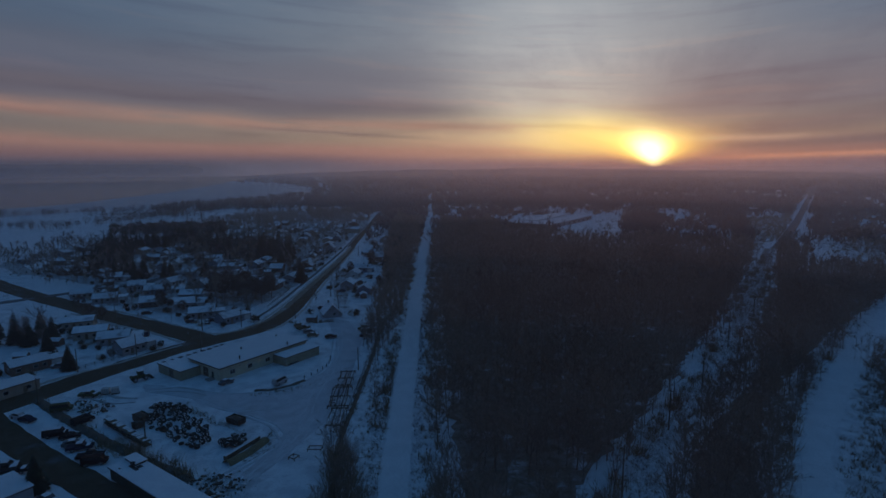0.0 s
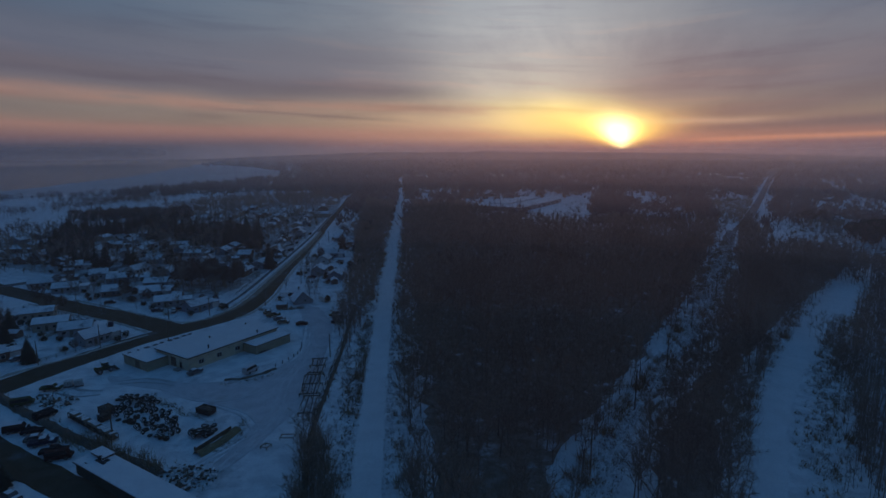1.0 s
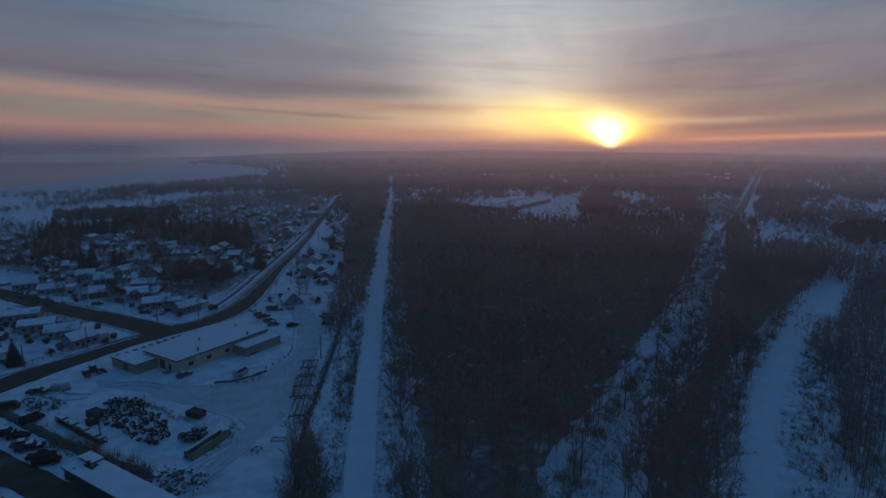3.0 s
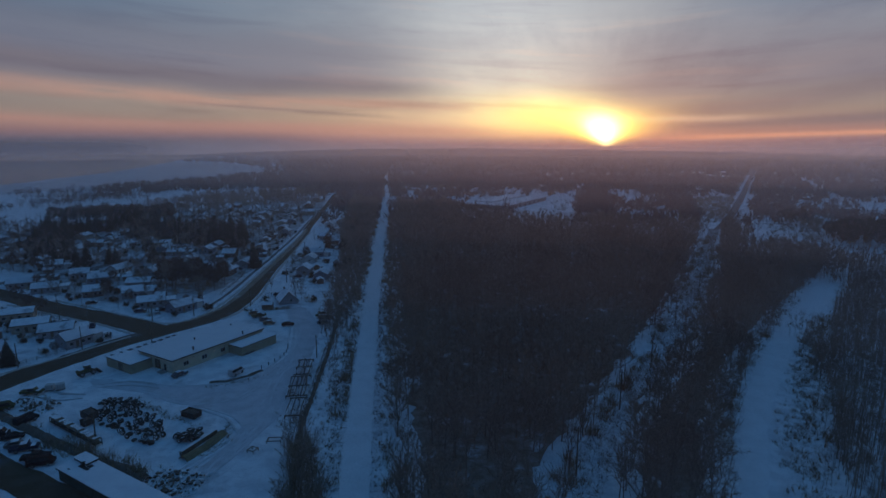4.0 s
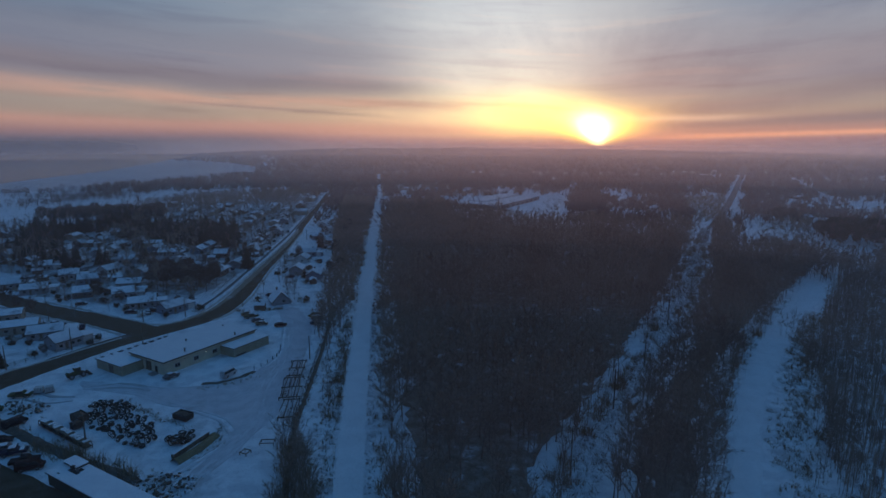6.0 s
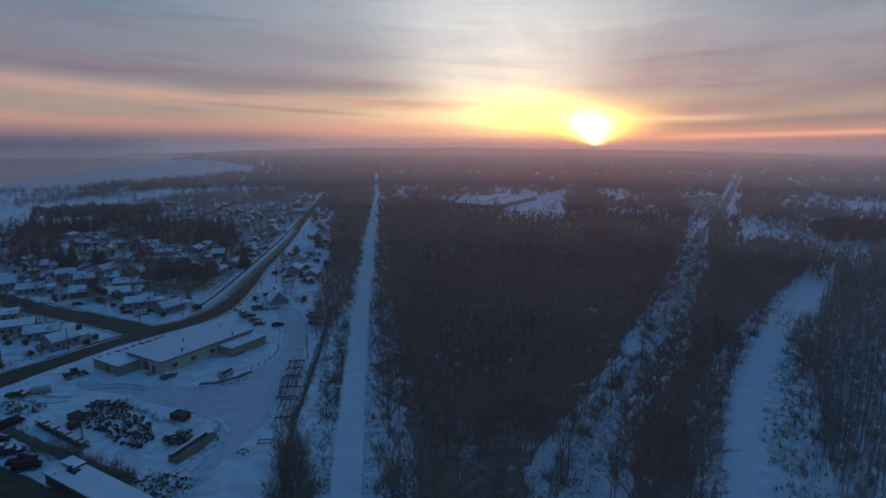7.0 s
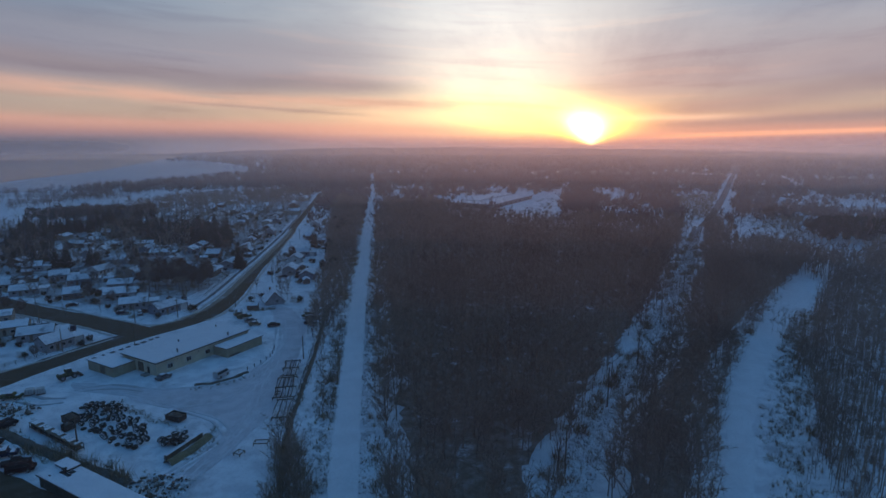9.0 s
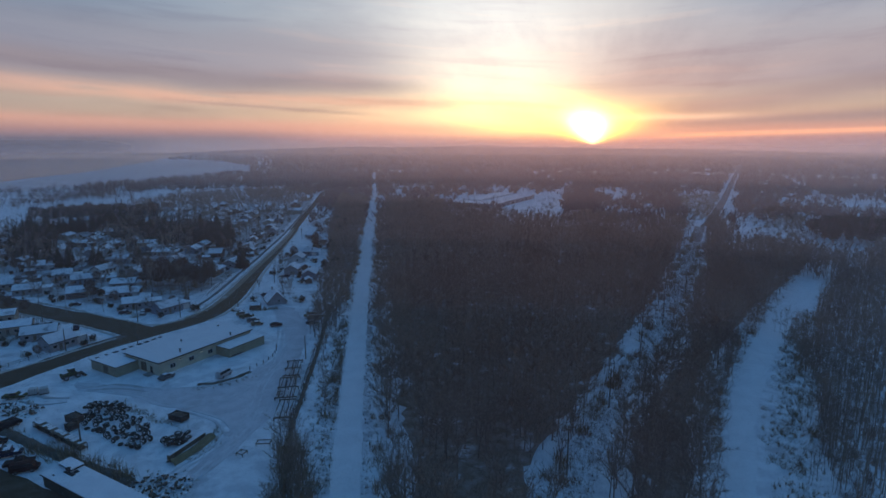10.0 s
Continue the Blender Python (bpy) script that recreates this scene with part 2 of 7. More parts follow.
M = {
    "snow": surface("snow", (0.92, 0.93, 0.94), 0.7, (0.74, 0.75, 0.77), 0.24, 9.0, 0.30, third=(0.56, 0.565, 0.58)),
    "ice": surface("dusted_lake_ice", (0.46, 0.49, 0.52), 0.5, (0.56, 0.58, 0.60), 0.004, 9.0, 0.02, third=(0.38, 0.42, 0.46)),
    "packed": surface("packed_snow", (0.70, 0.695, 0.72), 0.65, (0.59, 0.585, 0.61), 0.22, 9.0, 0.15, third=(0.50, 0.49, 0.50)),
    "trail": surface("trail_snow", (0.90, 0.91, 0.92), 0.7, (0.84, 0.85, 0.86), 0.2, 8.0, 0.03),
    "roof_snow": surface("roof_snow", (0.90, 0.91, 0.92), 0.7, (0.84, 0.85, 0.87), 0.3, 8.0, 0.06, vary=0.08),
    "bank": surface("dirty_snow_bank", (0.60, 0.565, 0.52), 0.8, (0.46, 0.43, 0.39), 0.5, 5.0, 0.2),
    "asphalt": surface("wet_asphalt", (0.10, 0.07, 0.040), 0.85, (0.125, 0.092, 0.060), 0.3, 10.0, 0.02, third=(0.16, 0.15, 0.14), spec=0.1),
    "shoulder": surface("gritty_slush_shoulder", (0.33, 0.27, 0.20), 0.85, (0.25, 0.205, 0.16), 0.5, 7.0, 0.03, third=(0.48, 0.46, 0.44), spec=0.1),
    "slush": surface("slushy_asphalt", (0.13, 0.12, 0.115), 0.8, (0.24, 0.23, 0.23), 0.2, 8.0, 0.03, spec=0.1),
    "bark": surface("grey_bark", (0.27, 0.22, 0.185), 0.9, (0.19, 0.155, 0.13), 1.2, 6.0, 0.03, vary=0.3),
    "twig": surface("bare_twigs", (0.335, 0.272, 0.208), 0.9, (0.24, 0.195, 0.152), 0.05, 40.0, 0.0, third=(0.19, 0.14, 0.115), vary=0.35, island=True),
    "brush": surface("dry_brush", (0.33, 0.265, 0.17), 0.9, (0.24, 0.19, 0.13), 0.5, 4.0, 0.0, vary=0.4, island=True),
    "needle": surface("conifer_needles", (0.035, 0.05, 0.032), 0.8, (0.024, 0.036, 0.024), 0.8, 5.0, 0.0, vary=0.3, island=True),
    "farwood": surface("far_woods", (0.20, 0.152, 0.135), 0.9, (0.15, 0.118, 0.105), 0.01, 30.0, 0.0, vary=0.35, island=True),
    "white_wall": surface("pale_block_wall", (0.62, 0.55, 0.40), 0.8, (0.52, 0.46, 0.34), 0.6, 8.0, 0.02),
    "tan_metal": surface("tan_metal_siding", (0.40, 0.335, 0.225), 0.6, (0.33, 0.28, 0.19), 0.5, 9.0, 0.02),
    "dark": surface("dark_fascia", (0.035, 0.033, 0.032), 0.6, (0.05, 0.048, 0.045), 1.0),
    "green_wall": surface("green_metal_siding", (0.05, 0.075, 0.055), 0.6, (0.04, 0.06, 0.045), 0.8),
    "wood": surface("weathered_timber", (0.20, 0.155, 0.11), 0.85, (0.14, 0.11, 0.08), 1.0, 8.0, 0.02, vary=0.25),
    "concrete": surface("concrete", (0.36, 0.34, 0.31), 0.85, (0.28, 0.265, 0.24), 0.6, 9.0, 0.03),
    "steel": surface("rusty_steel", (0.12, 0.085, 0.065), 0.7, (0.09, 0.07, 0.06), 1.3, 6.0, 0.01, metal=0.3, vary=0.25),
    "rubber": surface("black_rubber", (0.045, 0.043, 0.036), 0.85, (0.085, 0.080, 0.066), 1.5, 5.0, 0.01),
    "mud": surface("frozen_earth", (0.13, 0.10, 0.075), 0.9, (0.18, 0.15, 0.12), 0.5, 6.0, 0.15),
    "earth": surface("grassy_earth", (0.26, 0.21, 0.115), 0.9, (0.19, 0.155, 0.09), 0.5, 6.0, 0.15),
    "litter": surface("leaf_litter", (0.22, 0.165, 0.12), 0.95, (0.34, 0.29, 0.25), 0.35, 6.0, 0.15, third=(0.72, 0.73, 0.75)),
    "yards": surface("trampled_yard_snow", (0.58, 0.60, 0.62), 0.8, (0.36, 0.35, 0.33), 0.22, 6.0, 0.1, third=(0.22, 0.19, 0.155)),
    "streak": surface("grey_slush_streak", (0.52, 0.52, 0.53), 0.8, (0.40, 0.39, 0.385), 0.4, 5.0, 0.03),
    "rut": surface("rutted_snow", (0.72, 0.73, 0.75), 0.7, (0.58, 0.59, 0.61), 0.25, 6.0, 0.03),
    "house_roof": surface("patchy_roof_snow", (0.88, 0.89, 0.90), 0.7, (0.78, 0.79, 0.81), 0.5, 8.0, 0.06, vary=0.12, third=(0.30, 0.29, 0.29)),
    "dead_leaf": surface("withered_oak_leaves", (0.13, 0.088, 0.06), 0.9, (0.09, 0.065, 0.048), 0.3, 8.0, 0.0, vary=0.35, island=True),
    "brick": surface("brown_brick", (0.22, 0.14, 0.10), 0.85, (0.17, 0.11, 0.085), 0.8, 12.0, 0.02),
    "rim": surface("grey_wheel_rim", (0.35, 0.35, 0.36), 0.4, None, 2.0, 4.0, 0.0, metal=0.8),
}


def glassy(name, colour, rough=0.08):
    mat = bpy.data.materials.new(name)
    mat.use_nodes = True
    n = Nodes(mat.node_tree)
    b = n.add("ShaderNodeBsdfPrincipled")
    b.inputs["Base Color"].default_value = (*colour, 1.0)
    b.inputs["Roughness"].default_value = rough
    b.inputs["IOR"].default_value = 1.5
    n.link(b.outputs[0], n.add("ShaderNodeOutputMaterial").inputs[0])
    return mat


M["car_glass"] = glassy("dull_vehicle_glass", (0.02, 0.022, 0.025), 0.4)
M["glass"] = glassy("dark_window_glass", (0.018, 0.02, 0.024))


def lamp_glow(name, colour, strength):
    mat = bpy.data.materials.new(name)
    mat.use_nodes = True
    n = Nodes(mat.node_tree)
    e = n.add("ShaderNodeEmission")
    e.inputs[0].default_value, e.inputs[1].default_value = (*colour, 1.0), strength
    n.link(e.outputs[0], n.add("ShaderNodeOutputMaterial").inputs[0])
    return mat


M["lamp"] = lamp_glow("lit_lamp_glass", (0.80, 0.92, 1.0), 0.75)


def lake_material():
    mat = bpy.data.materials.new("calm_lake_water")
    mat.use_nodes = True
    n = Nodes(mat.node_tree)
    pos = n.add("ShaderNodeNewGeometry").outputs["Position"]
    b = n.add("ShaderNodeBsdfPrincipled")
    b.inputs["Base Color"].default_value = (0.04, 0.045, 0.065, 1.0)
    n.put(b.inputs["Roughness"], n.m("ADD", 0.27, n.m("MULTIPLY", n.noise(pos, 0.0015, 2.0), 0.06)))
    b.inputs["IOR"].default_value = 1.33
    n.link(b.outputs[0], n.add("ShaderNodeOutputMaterial").inputs[0])
    return mat


M["lake"] = lake_material()


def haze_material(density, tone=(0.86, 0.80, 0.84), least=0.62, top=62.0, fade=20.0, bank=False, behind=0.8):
    """Haze painted on a thin sheet: lets most light through and scatters the rest; thins out with height."""
    mat = bpy.data.materials.new("painted_haze_veil")
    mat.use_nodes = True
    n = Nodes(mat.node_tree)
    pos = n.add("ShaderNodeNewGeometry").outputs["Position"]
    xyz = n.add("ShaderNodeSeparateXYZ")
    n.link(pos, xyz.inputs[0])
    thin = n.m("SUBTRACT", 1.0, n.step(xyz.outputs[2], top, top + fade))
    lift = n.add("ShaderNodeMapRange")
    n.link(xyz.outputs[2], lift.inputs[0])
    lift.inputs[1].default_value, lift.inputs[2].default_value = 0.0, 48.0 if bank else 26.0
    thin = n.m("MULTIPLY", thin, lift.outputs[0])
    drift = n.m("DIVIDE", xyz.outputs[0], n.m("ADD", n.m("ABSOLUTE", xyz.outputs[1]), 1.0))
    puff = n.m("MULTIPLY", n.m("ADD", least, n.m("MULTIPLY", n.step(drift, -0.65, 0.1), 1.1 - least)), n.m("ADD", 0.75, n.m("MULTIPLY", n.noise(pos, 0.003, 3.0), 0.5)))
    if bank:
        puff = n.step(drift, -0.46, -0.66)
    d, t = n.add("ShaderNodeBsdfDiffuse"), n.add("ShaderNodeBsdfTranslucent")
    # hue painted by bearing: bluer left, a warm glow put in near the sun
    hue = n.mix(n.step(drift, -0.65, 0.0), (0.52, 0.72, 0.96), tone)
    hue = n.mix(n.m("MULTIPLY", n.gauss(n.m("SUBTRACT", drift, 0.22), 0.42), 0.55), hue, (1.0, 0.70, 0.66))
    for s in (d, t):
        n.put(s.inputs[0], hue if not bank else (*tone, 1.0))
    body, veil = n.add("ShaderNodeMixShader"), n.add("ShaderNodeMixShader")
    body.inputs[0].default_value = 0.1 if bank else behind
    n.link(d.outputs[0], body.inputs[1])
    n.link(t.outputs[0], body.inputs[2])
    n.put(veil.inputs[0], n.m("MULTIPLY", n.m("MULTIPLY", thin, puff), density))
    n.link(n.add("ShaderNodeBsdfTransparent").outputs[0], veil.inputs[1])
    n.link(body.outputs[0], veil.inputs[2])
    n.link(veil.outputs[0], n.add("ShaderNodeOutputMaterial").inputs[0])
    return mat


# ================= mesh helpers =================
def mesh_np(name, verts, faces, mats, idx=None, smooth=False):
    """A mesh from numpy vertices and faces that all have the same number of corners."""
    me = bpy.data.meshes.new(name)
    verts, faces = np.asarray(verts, np.float32), np.asarray(faces, np.int32)
    k = faces.shape[1]
    me.vertices.add(len(verts))
    me.vertices.foreach_set("co", verts.ravel())
    me.loops.add(faces.size)
    me.loops.foreach_set("vertex_index", faces.ravel())
    me.polygons.add(len(faces))
    me.polygons.foreach_set("loop_start", np.arange(0, faces.size, k, dtype=np.int32))
    if idx is not None:
        me.polygons.foreach_set("material_index", np.asarray(idx, np.int32))
    me.polygons.foreach_set("use_smooth", np.full(len(faces), smooth))
    for mat in mats:
        me.materials.append(mat)
    me.update(calc_edges=True)
    return me


def part(name, bm, mat, parent=None, label=""):
    me = bpy.data.meshes.new(name)
    bm.to_mesh(me)
    bm.free()
    me.materials.append(mat)
    ob = new(name, me)
    ob.parent = parent
    if label:
        tagged(ob, label)
    return ob


def empty(name, x, y, z=0.0, turn=0.0):
    ob = new(name)
    ob.matrix_basis = pose(x, y, z, 0, 0, turn)
    ob.empty_display_size = 0.5
    return ob


def box(bm, x0, y0, z0, x1, y1, z1, bevel=0.0):
    r = bmesh.ops.create_cube(bm, size=1.0, matrix=Matrix.Translation(((x0 + x1) / 2, (y0 + y1) / 2, (z0 + z1) / 2)) @ Matrix.Diagonal((x1 - x0, y1 - y0, z1 - z0, 1)))
    if bevel:
        edges = list({e for v in r["verts"] for e in v.link_edges})
        bmesh.ops.bevel(bm, geom=edges, offset=bevel, segments=2, affect="EDGES", profile=0.6)
    return bm


def boxed(*a, bevel=0.0):
    return box(bmesh.new(), *a, bevel=bevel)


def rod(bm, p, q, r0, r1, sides=8):
    p, q = Vector(p), Vector(q)
    d = q - p
    bmesh.ops.create_cone(bm, cap_ends=True, segments=sides, radius1=r0, radius2=r1, depth=d.length,
                          matrix=Matrix.Translation((p + q) / 2) @ d.to_track_quat("Z", "Y").to_matrix().to_4x4())
    return bm


def smooth_line(points, step=4.0):
    """A Catmull-Rom line through points in the plan, sampled evenly."""
    p = [Vector(q) for q in points]
    p = [2 * p[0] - p[1], *p, 2 * p[-1] - p[-2]]
    out = []
    for a, b, c, d in zip(p, p[1:], p[2:], p[3:]):
        n = max(2, int((c - b).length / step))
        for i in range(n):
            t = i / n
            out.append(0.5 * (2 * b + (c - a) * t + (2 * a - 5 * b + 4 * c - d) * t * t + (3 * b - a - 3 * c + d) * t ** 3))
    out.append(p[-2])
    return out


def ribbon(name, points, width, z, mat, label, category, rough_edge=0.3, seed=1, thick=0.03, step=3.0):
    """A road or path laid along a line in the plan, with uneven edges and rounded-down sides."""
    rng = random.Random(seed)
    line = smooth_line(points, step)
    n = len(line)
    verts, faces = [], []
    for i, p in enumerate(line):
        d = (line[min(i + 1, n - 1)] - line[max(i - 1, 0)]).normalized()
        side = Vector((-d.y, d.x))
        w = width(i / (n - 1)) if callable(width) else width
        l, r = w / 2 + rng.uniform(-1, 1) * rough_edge, w / 2 + rng.uniform(-1, 1) * rough_edge
        for off, zz in ((l + 0.3, -0.3), (l, z), (0.0, z + thick), (-r, z), (-r - 0.3, -0.3)):
            q = p + side * off
            verts.append((q.x, q.y, zz))
    for i in range(n - 1):
        for j in range(4):
            a = i * 5 + j
            faces.append((a, a + 1, a + 6, a + 5))
    ob = new(name, mesh_np(name, verts, faces, [mat]))
    return tagged(ob, label, category, kind="structure")


def ridge(name, points, width, height, mat, label, offset=0.0, seed=2, step=1.5):
    """A lumpy ridge of ploughed snow along a line."""
    rng = random.Random(seed)
    line = smooth_line(points, step)
    n = len(line)
    verts, faces = [], []
    for i, p in enumerate(line):
        d = (line[min(i + 1, n - 1)] - line[max(i - 1, 0)]).normalized()
        side = Vector((-d.y, d.x))
        h = height * rng.uniform(0.35, 1.2)
        c = offset + rng.uniform(-0.2, 0.2)
        for off, zz in ((-0.5, -0.2), (-0.28, 0.6 * h), (0.02, h), (0.25, 0.55 * h), (0.5, -0.2)):
            q = p + side * (c + off * width)
            verts.append((q.x, q.y, zz))
    for i in range(n - 1):
        for j in range(4):
            a = i * 5 + j
            faces.append((a, a + 5, a + 6, a + 1))
    return tagged(new(name, mesh_np(name, verts, faces, [mat], smooth=True)), label, "snow bank", kind="structure")


def patch(name, points, z, mat, label, category, ragged=0.0):
    """A flat area with an outline in the plan."""
    bm = bmesh.new()
    pr = random.Random(len(name))
    top = [bm.verts.new((p.x + pr.uniform(-ragged, ragged), p.y + pr.uniform(-ragged, ragged), z)) for p in smooth_line([*points, points[0]], 3.0)[:-1]]
    f = bm.faces.new(top)
    if f.normal.z < 0 or f.calc_center_median() is None:
        f.normal_flip()
    bmesh.ops.triangulate(bm, faces=[f])
    bmesh.ops.recalc_face_normals(bm, faces=bm.faces)
    for g in bm.faces:
        if g.normal.z < 0:
            g.normal_flip()
    ob = part(name, bm, mat)
    return tagged(ob, label, category, kind="structure")


def inside(poly, x, y):
    """Whether points lie in a polygon of the plan."""
    x, y = np.asarray(x), np.asarray(y)
    hit = np.zeros(x.shape, bool)
    for (x0, y0), (x1, y1) in zip(poly, [*poly[1:], poly[0]]):
        cross = ((y0 > y) != (y1 > y)) & (x < (x1 - x0) * (y - y0) / (y1 - y0 + 1e-9) + x0)
        hit ^= cross
    return hit


def away(line, x, y):
    """Distance of points from a line in the plan."""
    x, y = np.asarray(x, float), np.asarray(y, float)
    best = np.full(x.shape, 1e9)
    for (x0, y0), (x1, y1) in zip(line, line[1:]):
        dx, dy = x1 - x0, y1 - y0
        t = np.clip(((x - x0) * dx + (y - y0) * dy) / (dx * dx + dy * dy), 0, 1)
        best = np.minimum(best, np.hypot(x - x0 - t * dx, y - y0 - t * dy))
    return best


# ================= the plan =================
ROAD_A = [(-150, 60), (-135, 112), (-124.4, 143), (-117.5, 160), (-110.5, 174.5), (-102, 186), (-95.5, 196), (-91.8, 207), (-91.5, 227), (-94.5, 252), (-99, 285), (-103.5, 330), (-108, 362), (-116, 418), (-121.5, 448), (-147, 623), (-170, 770)]
ROAD_B = [(-330, 300), (-250, 254), (-190, 224), (-170, 213.5), (-150, 204.5), (-130, 195.5), (-118, 190), (-106, 183.5)]
ROAD_C = [(-236, 228), (-214, 256.7), (-207, 266), (-199.6, 275.7), (-194.5, 290.5), (-190, 325)]
TRAIL = [(-12, 50), (-18.5, 91.8), (-21.6, 114), (-26.6, 154), (-32.2, 200), (-41.4, 279.5), (-53.3, 380), (-79, 623), (-130, 1033), (-160, 1270)]
SNOW_ROAD = [(36, 50), (47, 75), (56.3, 91.8), (63.6, 105.4), (73.8, 123.9), (83, 138), (94.3, 154.3), (109.7, 175), (132.3, 203), (157, 231), (179, 254)]
ROAD_E = [(214, 440), (249, 498), (381, 732), (632, 1187), (1000, 1850)]
ROAD_G = [(450, 630), (474, 677), (635, 1000), (720, 1170)]
FOREST_1 = [(-8, 70), (-12, 100), (-19.5, 157), (-32, 255), (-45, 370), (-62, 570), (-14, 585), (20, 516), (48, 466), (70, 453), (92, 442), (117, 454), (137, 443), (150, 416), (182, 443), (185, 402), (159, 351), (120, 275), (90, 216), (64, 171), (41, 131), (32.5, 117), (25, 104), (20.5, 90), (14, 68)]
FOREST_2 = [(31, 91), (43.5, 121), (65.5, 152), (95, 200), (123.5, 254), (179, 364), (215, 438), (222, 449), (228, 442), (192, 362), (188, 334), (204, 327), (217, 318), (206, 296), (174, 259), (153, 236), (127, 208), (104, 180), (88, 160), (69, 131), (55, 103), (41, 77), (31, 78)]
FOREST_3 = [(68, 78), (75, 92), (82, 108), (92, 124), (110, 154), (144, 202), (180, 245), (200, 268), (225, 285), (275, 335), (330, 320), (330, 200), (200, 110), (120, 70)]
LAKE = [(-1100, -1500), (-950, 300), (-830, 700), (-793, 941), (-846, 1152), (-920, 1450), (-1105, 1965), (-1260, 2400), (-1400, 2760), (-1700, 3649), (-1960, 4449), (-2080, 4880), (-4880, 4880), (-4880, -1500)]

# ================= ground, water, roads =================
def ground():
    """One snow sheet to the horizon, finely divided near the middle of the plan."""
    near = np.arange(-420, 421, 9.0)
    far = np.array([500, 620, 780, 1000, 1300, 1700, 2300, 3100, 4000, 4900.0])
    xs = np.r_[-far[::-1], near, far]
    ys = np.r_[-far[::-1], near, far] + 0.0
    ys = np.r_[-far[::-1][:-2], np.arange(-620, 700, 9.0), far[3:]]
    X, Y = np.meshgrid(xs, ys)
    Z = np.array([0.45 * noise.noise((x * 0.02, y * 0.02, 0.0)) + 0.12 * noise.noise((x * 0.13, y * 0.13, 4.0)) for x, y in zip(X.ravel(), Y.ravel())])
    Z = -0.10 + 0.14 * Z
    i = np.arange(X.size).reshape(X.shape)
    f = np.stack([i[:-1, :-1], i[:-1, 1:], i[1:, 1:], i[1:, :-1]], -1).reshape(-1, 4)
    me = mesh_np("ground", np.c_[X.ravel(), Y.ravel(), Z], f, [M["snow"]], smooth=True)
    tagged(new("ground", me), "snow-covered flat ground reaching to the horizon", "ground", kind="structure")


ground()
patch("water", LAKE, 0.1, M["lake"], "calm pinkish lake water beyond the snowy shore ice", "lake")
patch("shore_ice", [(-950, 300), (-793, 941), (-846, 1152), (-920, 1450), (-1105, 1965), (-1260, 2400), (-1210, 2410), (-1033, 2300), (-826, 2064), (-578, 1642), (-470, 1330), (-500, 1195), (-540, 1000), (-600, 820), (-700, 560), (-760, 300)], 0.07, M["ice"], "grey-blue snow-dusted ice along the lake shore", "ice")
far_arc = [(math.sin(radians(a)), math.cos(radians(a))) for a in np.linspace(-17, 56, 12)]
patch("far_floor", [(4300 * a, 4300 * b) for a, b in far_arc] + [(1500 * a, 1500 * b) for a, b in far_arc[::-1]], -0.015, M["litter"], "dead leaves and thin snow under far woods", "forest floor")
ribbon("road_main", ROAD_A, lambda t: 9.8 if t < 0.2 else max(5.6, 9.8 - 30 * (t - 0.2)), 0.06, M["asphalt"], "wet dark two-lane street cleared of snow", "road", 0.25, 3)
ribbon("road_shoulder", [(-106, 190), (-100, 195), (-95.8, 207), (-95.0, 222), (-96.2, 241), (-100.2, 279), (-104.6, 322), (-110.2, 373), (-117.6, 422)], lambda t: 0.5 + 2.4 * min(1.0, 5 * t), 0.10, M["shoulder"], "light brown gritty shoulder along the street", "road", 0.2, 12, 0.01)
ribbon("road_side", ROAD_B, 10.0, 0.055, M["asphalt"], "wet dark side street joining the main street", "road", 0.3, 4)
ribbon("road_back", ROAD_C, 6.0, 0.05, M["slush"], "slushy narrow residential street between snowy yards", "road", 0.3, 5)
ribbon("trail", TRAIL, 6.0, 0.0, M["trail"], "straight snow-covered trail beside the woods", "path", 0.35, 6)
ribbon("snow_road", SNOW_ROAD, lambda t: 5.3 + 9.0 * max(0.0, t - 0.3), 0.0, M["trail"], "curving unploughed snow road through the woods", "path", 0.5, 7)
ribbon("road_far", ROAD_E, 7.5, 0.05, M["slush"], "slushy straight road running away into the haze", "road", 0.4, 8)

ribbon("road_east", ROAD_G, 8.0, 0.0, M["packed"], "snow-packed road running away between far lots", "road", 0.4, 10)

# ================= woods =================
def tubes(path_list, sides):
    """Tapered tubes along short lines of points with radii: vertices and quads."""
    V, F, base = [], [], 0
    ang = np.arange(sides) * 2 * np.pi / sides
    for pts, radii in path_list:
        pts = np.asarray(pts, float)
        for k, (p, r) in enumerate(zip(pts, radii)):
            d = pts[min(k + 1, len(pts) - 1)] - pts[max(k - 1, 0)]
            d = d / (np.linalg.norm(d) + 1e-9)
            a = np.cross(d, (0.31, 0.95, 0.05))
            a /= np.linalg.norm(a) + 1e-9
            b = np.cross(d, a)
            V.append(p + r * (np.cos(ang)[:, None] * a + np.sin(ang)[:, None] * b))
        for k in range(len(pts) - 1):
            for j in range(sides):
                q = base + k * sides
                F.append((q + j, q + (j + 1) % sides, q + sides + (j + 1) % sides, q + sides + j))
        base += len(pts) * sides
    return np.concatenate(V), np.array(F)


